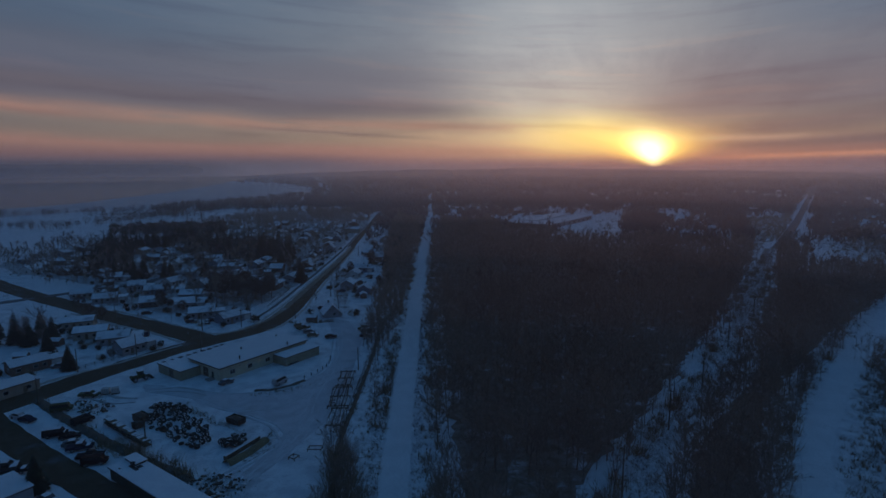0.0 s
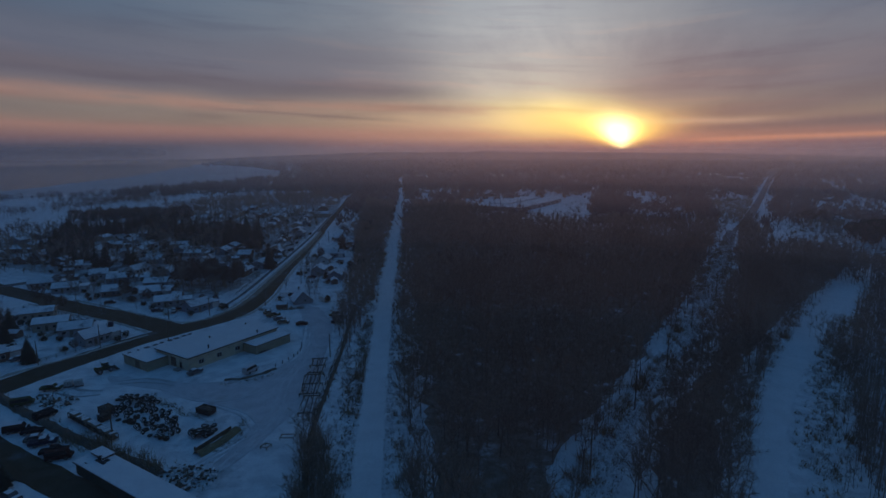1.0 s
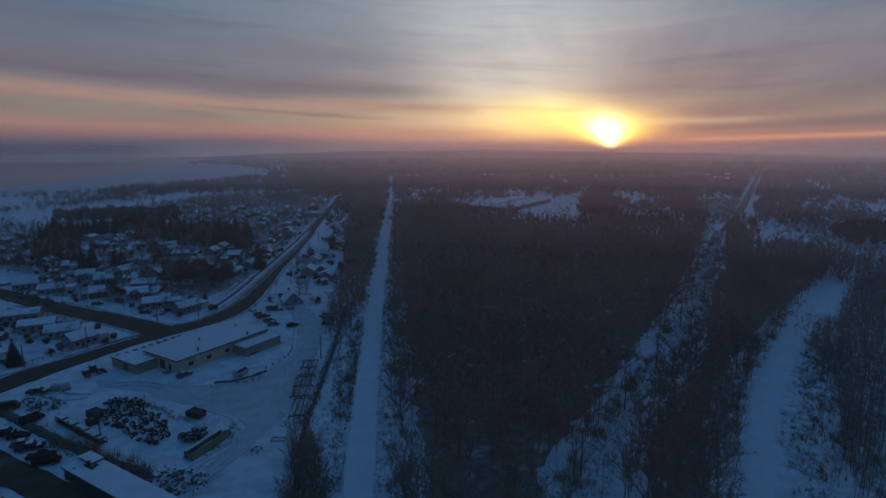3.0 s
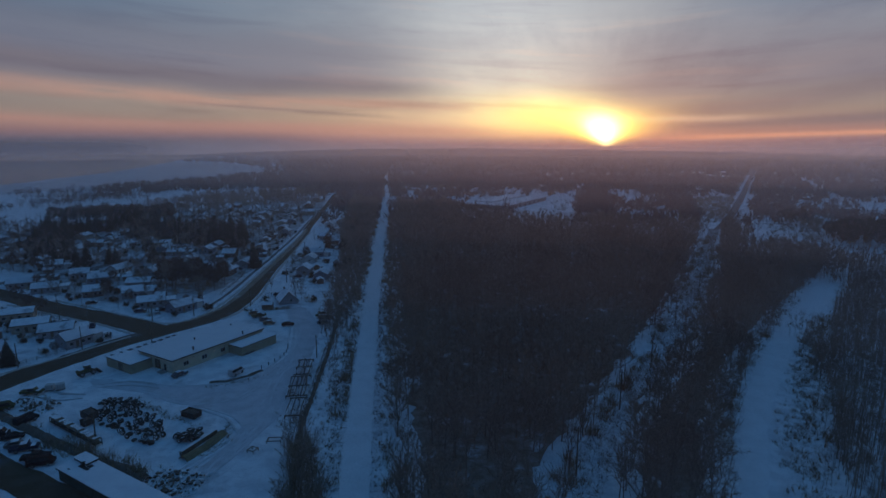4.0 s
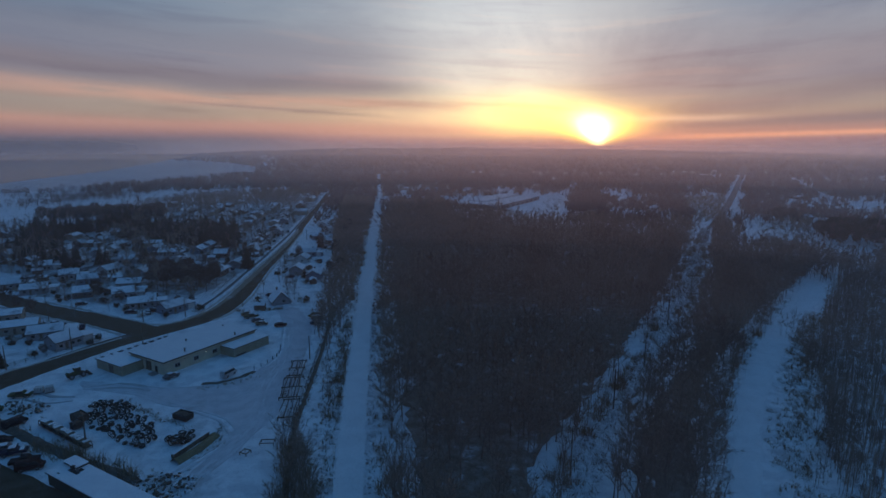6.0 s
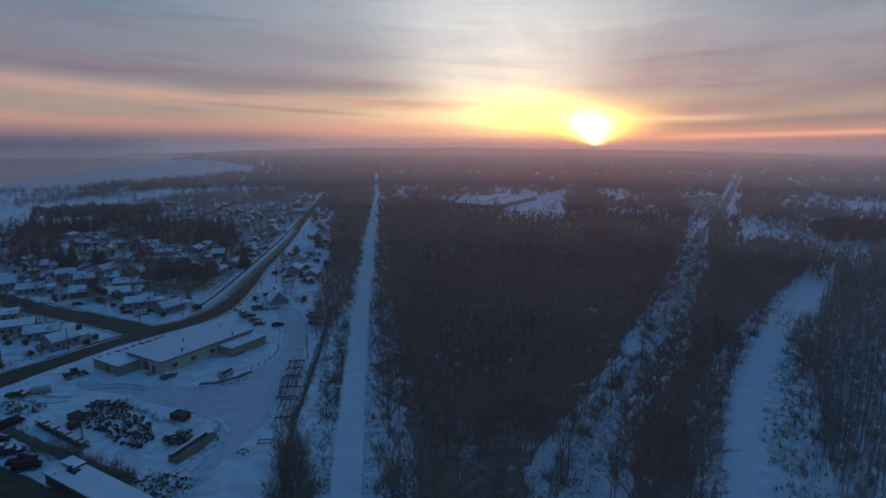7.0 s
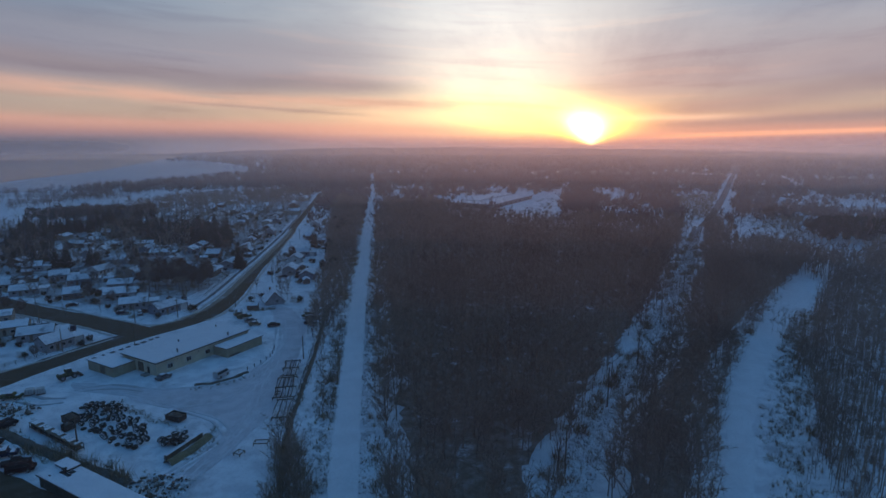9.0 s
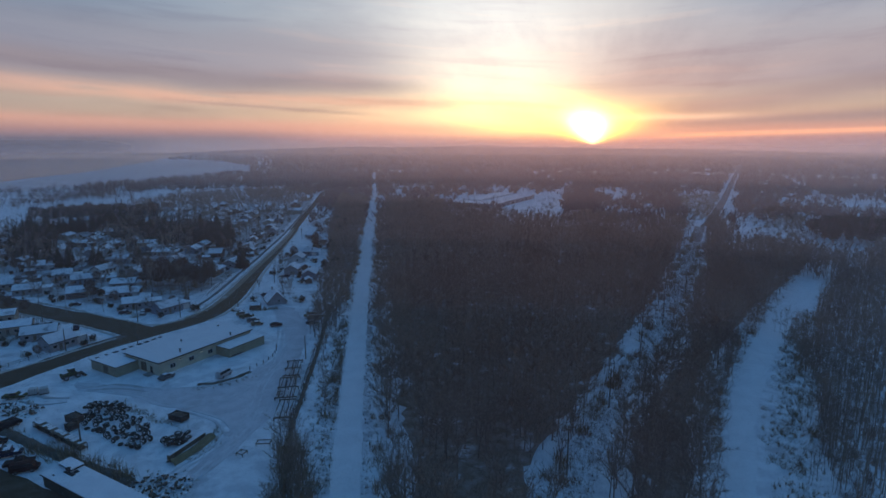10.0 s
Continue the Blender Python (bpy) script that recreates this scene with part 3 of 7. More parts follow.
def bare_tree(rng, h, spread, limbs, twigs, twig_len, twig_w, clear=0.35, sides=5, limb_sides=3, girth=1.0):
    """A leafless tree: tapered trunk and limbs as quads, and a crown of fine twigs as slivers."""
    lean = rng.normal(0, 0.03, 2)
    r0 = (0.009 * h + 0.02) * girth
    zs = np.linspace(0, 0.93 * h, 5)
    trunk = np.c_[lean[0] * zs + rng.normal(0, 0.10, 5), lean[1] * zs + rng.normal(0, 0.10, 5), zs - 0.4 * (zs == 0)]
    lines = [(trunk, r0 * np.array([1.15, 0.85, 0.62, 0.38, 0.10]))]
    limb_lines, tips = [], []
    for k in range(limbs):
        f = clear + (0.9 - clear) * (k + rng.random()) / limbs
        s = np.array([np.interp(f * h, zs, trunk[:, i]) for i in range(3)])
        a = k * 2.4 + rng.random()
        reach = spread * (0.3 + 0.75 * math.sin(3.1416 * f)) * rng.uniform(0.7, 1.15)
        rise = reach * rng.uniform(0.6, 1.25)
        mid = s + np.array([np.cos(a) * reach * 0.5, np.sin(a) * reach * 0.5, rise * 0.38])
        end = s + np.array([np.cos(a) * reach, np.sin(a) * reach, rise])
        limb_lines.append(((s, mid, end), r0 * (1.05 - f) * np.array([0.75, 0.45, 0.12])))
        tips.append((s, mid, end))
    tips.append((trunk[2], trunk[3], trunk[4] + (0, 0, 0.05 * h)))
    V1, F1 = tubes(lines, sides)
    V2, F2 = tubes(limb_lines, limb_sides)
    V, F = np.r_[V1, V2], np.r_[F1, F2 + len(V1)]
    n = twigs
    pick = rng.integers(0, len(tips), n)
    tp = np.array([(a, b, c) for a, b, c in tips])[pick]
    u = rng.uniform(0.15, 1.0, n)[:, None]
    start = np.where(u < 0.5, tp[:, 0] + (tp[:, 1] - tp[:, 0]) * u * 2, tp[:, 1] + (tp[:, 2] - tp[:, 1]) * (u - 0.5) * 2)
    out = tp[:, 2] - tp[:, 0]
    out /= np.linalg.norm(out, axis=1, keepdims=True) + 1e-9
    d = out * 0.6 + rng.normal(0, 0.62, (n, 3)) + (0, 0, 0.45)
    d /= np.linalg.norm(d, axis=1, keepdims=True)
    L = twig_len * rng.uniform(0.5, 1.3, (n, 1))
    side = np.cross(d, rng.normal(0, 1, (n, 3)))
    side /= np.linalg.norm(side, axis=1, keepdims=True) + 1e-9
    w = twig_w * rng.uniform(0.6, 1.3, (n, 1))
    T = np.stack([start - side * w / 2, start + side * w / 2, start + d * L], 1).reshape(-1, 3)
    TF = np.arange(3 * n).reshape(-1, 3)
    return V, F, T, TF


def quads_to_tris(F):
    return np.r_[F[:, [0, 1, 2]], F[:, [0, 2, 3]]]


def scatter(models, xs, ys, rng, lo=0.8, hi=1.2, zs=0.0):
    """Joins many turned and scaled copies of tree models into one set of triangles."""
    Vs, Fs, base = [], [], 0
    for x, y in zip(xs, ys):
        V, F = models[rng.integers(len(models))]
        swell = 0.5 + 0.5 * noise.noise((x * 0.03, y * 0.03, 6.0)) + 0.35 * noise.noise((x * 0.09, y * 0.09, 1.0))
        a, s = rng.uniform(0, 6.283), lo + (hi - lo) * min(1.15, max(-0.1, 0.6 * swell + 0.4 * rng.random()))
        c, q = np.cos(a) * s, np.sin(a) * s
        Vs.append(np.c_[V[:, 0] * c - V[:, 1] * q + x, V[:, 0] * q + V[:, 1] * c + y, V[:, 2] * s * rng.uniform(0.9, 1.12) + zs - 0.1].astype(np.float32))
        Fs.append(F + base)
        base += len(V)
    return np.concatenate(Vs), np.concatenate(Fs)


def spaced(poly, spacing, rng, jitter=0.45):
    """Jittered points that fill a polygon of the plan."""
    p = np.array(poly)
    gx, gy = np.meshgrid(np.arange(p[:, 0].min(), p[:, 0].max(), spacing), np.arange(p[:, 1].min(), p[:, 1].max(), spacing))
    x = gx.ravel() + rng.uniform(-jitter, jitter, gx.size) * spacing
    y = gy.ravel() + rng.uniform(-jitter, jitter, gx.size) * spacing
    ok = inside(poly, x, y)
    return x[ok], y[ok]


def stuff(name, V, F, mat, label, category):
    return tagged(new(name, mesh_np(name, V, F, [mat])), label, category, kind="stuff")


rng = np.random.default_rng(7)


def joined(model):
    V, F, T, TF = model
    return np.r_[V, T], np.r_[quads_to_tris(F), TF + len(V)]


wood_models = [joined(bare_tree(rng, h, sp, 5, 300, 1.75, 0.10, 0.22, 3)) for h, sp in ((12, 3.4), (13.5, 3.6), (11, 3.0), (14.5, 3.4), (10, 3.2))]
mid_models = [joined(bare_tree(rng, h, sp, 2, 72, 2.0, 0.30, 0.08, 3)) for h, sp in ((12, 3.6), (13.5, 3.8), (11, 3.2))]
stem_models = [joined(bare_tree(rng, h, sp, 4, 75, 1.3, 0.06, 0.5, 4, 3, 0.85)) for h, sp in ((11, 1.2), (13, 1.4), (9.5, 1.1), (14, 1.5))]
pole_models = [joined(bare_tree(rng, h, sp, 4, 170, 1.5, 0.06, 0.25, 3, 3, 0.6)) for h, sp in ((11, 1.6), (13, 1.9), (10, 1.5), (14, 2.0))]


def inset(poly, d):
    """A polygon of the plan drawn in by d metres."""
    n, out = len(poly), []
    area = sum(poly[i][0] * poly[(i + 1) % n][1] - poly[(i + 1) % n][0] * poly[i][1] for i in range(n))
    s = 1 if area > 0 else -1
    for i in range(n):
        a, b, c = Vector(poly[i - 1]), Vector(poly[i]), Vector(poly[(i + 1) % n])
        e, f = (b - a).normalized(), (c - b).normalized()
        nrm = Vector((-(e.y + f.y), e.x + f.x)) * s
        out.append(tuple(b + nrm.normalized() * d))
    return out


for nm, poly, d in (("forest_floor_main", FOREST_1, 5.5), ("forest_floor_east", FOREST_2, 3.5)):
    patch(nm, inset(poly, d), 0.06, M["litter"], "dead leaves and twigs with snow patches under trees", "forest floor", 1.3)


def branching_tree(h, spread):
    """A leafless tree at close range: forking limbs, branches off the limbs, and fine twigs off the branches."""
    zs = np.linspace(0, 0.72 * h, 5)
    wob = np.cumsum(rng.normal(0, 0.09, (5, 2)), 0)
    trunk = np.c_[wob, zs - 0.4 * (zs == 0)]
    r0 = 0.010 * h + 0.03
    lines, thin_lines, ends = [(trunk, r0 * np.array([1.2, 0.9, 0.75, 0.55, 0.35]))], [], []
    for k in range(11):
        f = 0.32 + 0.68 * (k + rng.random()) / 11
        s0 = np.array([np.interp(f * 0.72 * h, zs, trunk[:, i]) for i in range(3)])
        a = k * 2.4 + rng.normal(0, 0.3)
        reach = spread * rng.uniform(0.55, 1.05) * (1.0 - 0.35 * f)
        rise = (h - s0[2]) * rng.uniform(0.55, 0.95)
        mid = s0 + np.array([math.cos(a) * reach * 0.55, math.sin(a) * reach * 0.55, rise * 0.4]) + rng.normal(0, 0.15, 3)
        end = s0 + np.array([math.cos(a) * reach, math.sin(a) * reach, rise])
        lines.append(((s0, mid, end), r0 * (0.62 - 0.3 * f) * np.array([1.0, 0.6, 0.15])))
        for q in range(3):
            u = rng.uniform(0.3, 1.0)
            b0 = s0 + (mid - s0) * u * 2 if u < 0.5 else mid + (end - mid) * (u - 0.5) * 2
            d = (end - s0) / np.linalg.norm(end - s0) + rng.normal(0, 0.55, 3)
            b1 = b0 + d * rng.uniform(0.10, 0.2) * h
            thin_lines.append(((b0, b1), (0.035, 0.012)))
            ends.append((b0, b1))
    V1, F1 = tubes(lines, 5)
    V2, F2 = tubes(thin_lines, 3)
    n = 540
    e = np.array(ends)[rng.integers(0, len(ends), n)]
    st = e[:, 0] + (e[:, 1] - e[:, 0]) * rng.uniform(0.2, 1.0, (n, 1))
    d = (e[:, 1] - e[:, 0]) / np.linalg.norm(e[:, 1] - e[:, 0], axis=1, keepdims=True) * 0.8 + rng.normal(0, 0.55, (n, 3)) + (0, 0, 0.25)
    d /= np.linalg.norm(d, axis=1, keepdims=True)
    side = np.cross(d, rng.normal(0, 1, (n, 3)))
    side /= np.linalg.norm(side, axis=1, keepdims=True)
    w = rng.uniform(0.025, 0.055, (n, 1))
    T = np.stack([st - side * w, st + side * w, st + d * rng.uniform(0.6, 1.5, (n, 1))], 1).reshape(-1, 3)
    return np.r_[V1, V2], np.r_[F1, F2 + len(V1)], T, np.arange(3 * n).reshape(-1, 3)


# near trees: each a thing of its own
tree_kinds = []
for h, sp in ((12.5, 3.8), (14.0, 4.0), (11.0, 3.3), (9.5, 3.0)):
    V, F, T, TF = branching_tree(h, sp)
    tree_kinds.append((mesh_np("trunk", V, F, [M["bark"]], smooth=True), mesh_np("crown", T, TF, [M["twig"]])))


def bare_tree_thing(x, y, rng, kind=None, scale=1.0, label="leafless deciduous tree standing in snow", group="leafless trees"):
    tr, cr = tree_kinds[rng.integers(len(tree_kinds)) if kind is None else kind]
    ob = empty("leafless_tree", x, y, -0.1, rng.uniform(0, 360))
    ob.scale = (scale,) * 3
    for nm, me in (("trunk", tr), ("crown", cr)):
        new(nm, me).parent = ob
    return tagged(ob, label, "tree", group)


GLADES = np.array([(-5, 190, 9), (30, 190, 8), (-2, 150, 5), (55, 250, 8), (-10, 240, 6)])


def thin(x, y):
    """Fewer trees in the clearings of the wood."""
    keep = np.ones(len(x), bool)
    for gx, gy, r in GLADES:
        keep &= (np.hypot(x - gx, y - gy) > r) | (rng.random(len(x)) < 0.25)
    gap = np.array([noise.noise((a * 0.045, b * 0.045, 9.0)) for a, b in zip(x, y)])
    return keep & ((gap < 0.22) | (rng.random(len(x)) < 0.35))


x1, y1 = spaced(FOREST_1, 4.0, rng)
k = thin(x1, y1)
x1, y1 = x1[k], y1[k]
x2, y2 = spaced(FOREST_2, 3.7, rng)
near1, near2 = y1 < 116, y2 < 106
for x, y in zip(x1[near1], y1[near1]):
    bare_tree_thing(x, y, rng, scale=rng.uniform(0.75, 1.1), label="bare deciduous tree in the dense wood", group="trees of the wood")
for x, y in zip(x2[near2], y2[near2]):
    bare_tree_thing(x, y, rng, scale=rng.uniform(0.75, 1.1), label="bare deciduous tree in the dense wood", group="trees of the wood")
x2b, y2b = spaced([(176, 270), (184, 256), (198, 262), (214, 282), (205, 292)], 3.7, rng)
X, Y = np.r_[x1[~near1], x2[~near2], x2b], np.r_[y1[~near1], y2[~near2], y2b]
c = Y < 260
stuff("woodland", *scatter(wood_models, X[c], Y[c], rng, 0.62, 1.25), M["twig"], "dense leafless woodland standing in snow", "woods")
stuff("woodland_far", *scatter(mid_models, X[~c], Y[~c], rng, 0.65, 1.25), M["twig"], "dense leafless woodland farther along the trail", "woods")
x3, y3 = spaced(FOREST_3, 2.3, rng)
k = x3 < 0.84 * y3 + 6
x3, y3 = x3[k], y3[k]
xu, yu = spaced(FOREST_3, 2.6, rng)
k = xu < 0.84 * yu + 6
under = xu[k], yu[k]
stuff("young_woodland", *scatter(stem_models, x3, y3, rng, 0.65, 1.1), M["twig"], "thin young leafless trees with snow between", "woods")



def brush_model(n, h, w):
    """A tuft of dry stems."""
    b = rng.normal(0, w * 0.35, (n, 3)) * (1, 1, 0)
    d = rng.normal(0, 0.35, (n, 3)) + (0, 0, 1.0)
    d /= np.linalg.norm(d, axis=1, keepdims=True)
    side = np.cross(d, rng.normal(0, 1, (n, 3)))
    side /= np.linalg.norm(side, axis=1, keepdims=True)
    L = h * rng.uniform(0.4, 1.15, (n, 1))
    q = 0.018 * h + 0.02
    V = np.stack([b - side * q, b + side * q, b + d * L], 1).reshape(-1, 3)
    return V, np.arange(3 * n).reshape(-1, 3)


tufts = [brush_model(9, 0.9, 0.9), brush_model(12, 1.6, 1.1), brush_model(8, 0.6, 1.0)]
shrubs = [brush_model(36, 3.0, 2.6), brush_model(28, 2.3, 2.2), brush_model(44, 4.0, 2.6)]


def along(line, spread, count):
    """Random points beside a line in the plan."""
    pts = smooth_line(line, 2.0)
    out = []
    for _ in range(count):
        i = rng.integers(0, len(pts) - 1)
        q = pts[i] + (pts[i + 1] - pts[i]) * rng.random()
        out.append((q.x + rng.normal(0, spread), q.y + rng.normal(0, spread)))
    return np.array(out).T


DITCH = [(-29, 84), (-32, 100), (-35.3, 116), (-37.6, 137.6), (-41.2, 172), (-47, 217)]
POWER_CUT = [(15, 85), (20, 94), (32, 116), (42, 130), (65, 171), (90, 216), (120, 275), (160, 350), (206, 440), (213, 438), (176, 365), (121, 255), (92, 201), (63, 153), (41, 122), (28, 91)]
bx, by = spaced(POWER_CUT, 1.35, rng)
vx, vy = along([(-24, 60), (-25, 91), (-29.5, 128), (-33.5, 160), (-38.5, 205), (-48, 280)], 2.2, 1000)
wx, wy = along([(-9, 70), (-13, 100), (-19.5, 150), (-27, 205), (-36, 280), (-50, 390)], 1.3, 800)
dx, dy = along(DITCH, 0.7, 520)
ax, ay = along([(-13, 72), (-15.5, 95), (-18.3, 122), (-22.6, 152), (-27.5, 190), (-35, 250)], 1.0, 1100)
fx, fy = along([(-21, 72), (-24.5, 100), (-28, 125), (-32, 155), (-36.5, 190)], 2.0, 900)
ux, uy = along([(-21.5, 92), (-24.1, 108), (-26.1, 121), (-28.5, 136), (-30.4, 151), (-32.3, 165)], 0.35, 260)
sx, sy = along([(47, 80), (60, 110), (79, 145), (100, 172), (122, 202), (148, 232)], 2.2, 800)
tx, ty = along([(65, 86), (77, 110), (86, 125), (104, 152), (122, 175), (150, 208)], 2.6, 1500)
zx, zy = spaced(POWER_CUT, 0.72, rng)
X, Y = np.r_[bx, vx, wx, dx, sx, tx, ux], np.r_[by, vy, wy, dy, sy, ty, uy]
ok = (away(TRAIL, X, Y) > 3.4) & (away(SNOW_ROAD, X, Y) > 3.8)
X, Y = X[ok], Y[ok]
ok = rng.random(len(X)) < 0.75
zx, zy = np.r_[zx, ax, fx], np.r_[zy, ay, fy]
zk = away(TRAIL, zx, zy) > 3.1
zx, zy = zx[zk], zy[zk]
stuff("low_scrub", *scatter(tufts, zx, zy, rng, 0.25, 0.75), M["bark"], "low grey scrub showing through thin snow", "scrub")
qx, qy = along([(73, 91), (83, 107), (91, 122), (102, 141), (114, 164), (124, 186)], 1.8, 130)
stuff("undergrowth", *scatter(shrubs, *under, rng, 0.35, 0.8), M["bark"], "grey undergrowth between the young trees", "shrubs")
stuff("roadside_saplings", *scatter(pole_models, qx, qy, rng, 0.45, 0.85), M["twig"], "slender bare saplings beside the snow road", "trees")
stuff("dry_brush", *scatter(tufts, X[ok], Y[ok], rng, 0.5, 1.4), M["brush"], "dry weeds and low brush poking through snow", "brush")
hx, hy = along([(-24.5, 110), (-31, 152), (-37, 195)], 1.8, 26)
ix, iy = along([(-11, 92), (-18, 150), (-30, 250), (-48, 400), (-72, 600)], 1.6, 170)
nx, ny = along([(-42, 225), (-48.5, 290), (-61, 400), (-88, 620)], 1.8, 130)
ox, oy = along([(-77, 610), (-128, 1030)], 3.0, 120)
px, py = along([(47, 84), (62, 114), (81, 147), (103, 176), (125, 204)], 1.6, 150)
jx, jy = along([(13, 72), (20, 94), (32, 116), (65, 171), (120, 275), (186, 400)], 0.9, 70)
ex, ey = along([(14, 74), (20, 92), (25, 105), (33, 118), (42, 132), (64, 170)], 1.6, 24)
kx, ky = along([(36, 110), (64, 153), (93, 201), (121, 255), (177, 365)], 2.0, 60)
lx, ly = along([(58, 106), (78, 142), (99, 172), (120, 200)], 2.0, 30)
mx, my = along([(78, 105), (101, 146), (122, 178), (146, 205)], 2.6, 26)
X, Y = np.r_[hx, ix, jx, kx, lx, mx, nx, ox, ex], np.r_[hy, iy, jy, ky, ly, my, ny, oy, ey]
k = away(SNOW_ROAD, px, py) > 4.2
stuff("road_edge_trees", *scatter(pole_models, px[k], py[k], rng, 0.35, 0.8), M["twig"], "thin leafless trees beside the snow road", "trees")
ok = (away(TRAIL, X, Y) > 4.2) & (away(SNOW_ROAD, X, Y) > 5.0)
stuff("thicket", *scatter(shrubs, X[ok], Y[ok], rng, 0.6, 1.2), M["brush"], "leafless shrubs along the edges of the wood", "shrubs")

# belt of trees between the yard and the trail
BELT = [(-46, 176), (-39, 176), (-38, 205), (-47, 280), (-59, 380), (-86, 620), (-118, 620), (-82, 385), (-60, 280), (-50, 205)]
CLUMP = [(-36.8, 110), (-33.5, 113), (-25.5, 96), (-20, 72), (-28.5, 72), (-32.3, 95)]
x4, y4 = spaced(BELT, 2.9, rng)
c = y4 < 195
for x, y in zip(x4[c], y4[c]):
    bare_tree_thing(x, y, rng, scale=rng.uniform(0.5, 0.85), label="leafless tree in the belt beside the trail", group="trees beside the trail")
stuff("tree_belt", *scatter(mid_models, x4[~c], y4[~c], rng, 0.6, 1.05), M["twig"], "belt of leafless trees between houses and trail", "woods")
x5, y5 = spaced(CLUMP, 2.6, rng)
stuff("clump_shrubs", *scatter(shrubs, *spaced(CLUMP, 2.3, rng), rng, 0.7, 1.2), M["brush"], "tangled olive-brown shrubs beside the trail", "shrubs")
for x, y in zip(x5, y5):
    bare_tree_thing(x, y, rng, scale=rng.uniform(0.38, 0.62), label="small leafless tree in a clump beside the trail", group="trees beside the trail")
for x, y, sc in ((-10.6, 106.5, 0.75), (-10.0, 93.0, 0.8), (-30.5, 131, 0.55), (-33.5, 142, 0.7), (-36.5, 158, 0.75), (-38.5, 168, 0.8), (-17.5, 135, 0.6)):
    bare_tree_thing(x, y, rng, scale=sc, label="leafless tree at the snowy edge of the trail", group="trees beside the trail")


# ================= conifers =================
def conifer(h, width, tiers, per):
    V, F, base = [], [], 0
    for k in range(tiers):
        f = (k + 0.5) / tiers
        z = h * (0.08 + 0.9 * f)
        r = width * (1 - f) ** 0.85 + 0.15
        n = max(5, int(per * (1 - 0.6 * f)))
        for j in range(n):
            a = 6.283 * (j + rng.random()) / n
            l = r * rng.uniform(0.75, 1.15)
            w = 0.30 * r + 0.12
            c, s = math.cos(a), math.sin(a)
            tip = (c * l, s * l, z - 0.28 * l + rng.normal(0, 0.1))
            root = (0.0, 0.0, z + 0.12 * h / tiers)
            m1 = (c * l * 0.6 - s * w, s * l * 0.6 + c * w, z - 0.2 * l)
            m2 = (c * l * 0.6 + s * w, s * l * 0.6 - c * w, z - 0.2 * l)
            V += [root, m1, tip, m2]
            F += [(base, base + 1, base + 2), (base, base + 2, base + 3)]
            base += 4
    return np.array(V), np.array(F)


conifer_kinds = []
for h, w in ((14.5, 4.3), (11.5, 3.7), (17.5, 4.8)):
    bm = bmesh.new()
    rod(bm, (0, 0, -0.3), (0, 0, h * 0.96), 0.012 * h + 0.05, 0.02, 7)
    me = bpy.data.meshes.new("trunk")
    bm.to_mesh(me)
    bm.free()
    me.materials.append(M["bark"])
    conifer_kinds.append((me, mesh_np("crown", *conifer(h, w, 18, 22), [M["needle"]])))


def conifer_thing(x, y, kind, scale=1.0):
    ob = empty("conifer", x, y, 0, rng.uniform(0, 360))
    ob.scale = (scale,) * 3
    for nm, me in zip(("trunk", "crown"), conifer_kinds[kind]):
        new(nm, me).parent = ob
    tagged(ob, "dark green spruce standing among snowy yards", "conifer", "conifers of the neighbourhood")


for x, y, k, sc in ((-109, 288, 0, 1.0), (-233, 303, 2, 1.0), (-228, 307, 0, 1.1), (-209, 289, 0, 0.95), (-205, 292, 0, 1.0), (-195, 297, 1, 1.0), (-191, 296, 1, 0.9),
                    (-172, 300, 0, 1.0), (-201, 370, 2, 1.1), (-196, 374, 0, 1.2), (-240, 300, 1, 1.0), (-83, 350, 1, 0.8), (-185, 366, 0, 1.1)):
    conifer_thing(x, y, k, sc)
for x, y, k, sc in ((-167, 172, 0, 0.8), (-174, 174, 2, 0.75), (-161, 176, 1, 0.9), (-180, 170, 0, 0.8), (-170, 181, 2, 0.7), (-186, 178, 0, 0.8), (-134, 151.4, 1, 0.75), (-89, 89.7, 1, 0.7), (-195, 186, 1, 0.9), (-156, 168, 1, 0.7)):
    conifer_thing(x, y, k, sc)
GROVE = [(-305, 385), (-296, 418), (-274, 452), (-262, 450), (-250, 425), (-280, 395), (-288, 378)]
GROVE_2 = [(-240, 388), (-218, 373), (-200, 363), (-176, 359), (-152, 345), (-138, 345), (-150, 384), (-166, 402), (-215, 408), (-262, 428)]
GROVE_4 = [(-262, 313), (-236, 313), (-250, 342), (-286, 398), (-305, 392), (-276, 348)]
BROWN = [(-297, 563), (-238, 563), (-187, 591), (-196, 777), (-230, 731), (-320, 674)]
GROVE_3 = [(-348, 458), (-338, 440), (-316, 446), (-276, 462), (-245, 462), (-262, 500), (-330, 494)]
for poly, sp in ((GROVE, 6.0), (GROVE_2, 5.6), (GROVE_4, 6.0)):
    for x, y in zip(*spaced(poly, sp, rng)):
        if rng.random() < 0.88:
            conifer_thing(x, y, int(rng.integers(0, 3)), rng.uniform(0.8, 1.15))
        else:
            bare_tree_thing(x, y, rng, scale=rng.uniform(0.8, 1.1), label="tall leafless tree in a grove between houses", group="trees of the neighbourhood")

# ================= houses =================
def wall_mat(name, colour):
    return surface(name, colour, 0.7, tuple(0.85 * c for c in colour), 0.7, 9.0, 0.01)


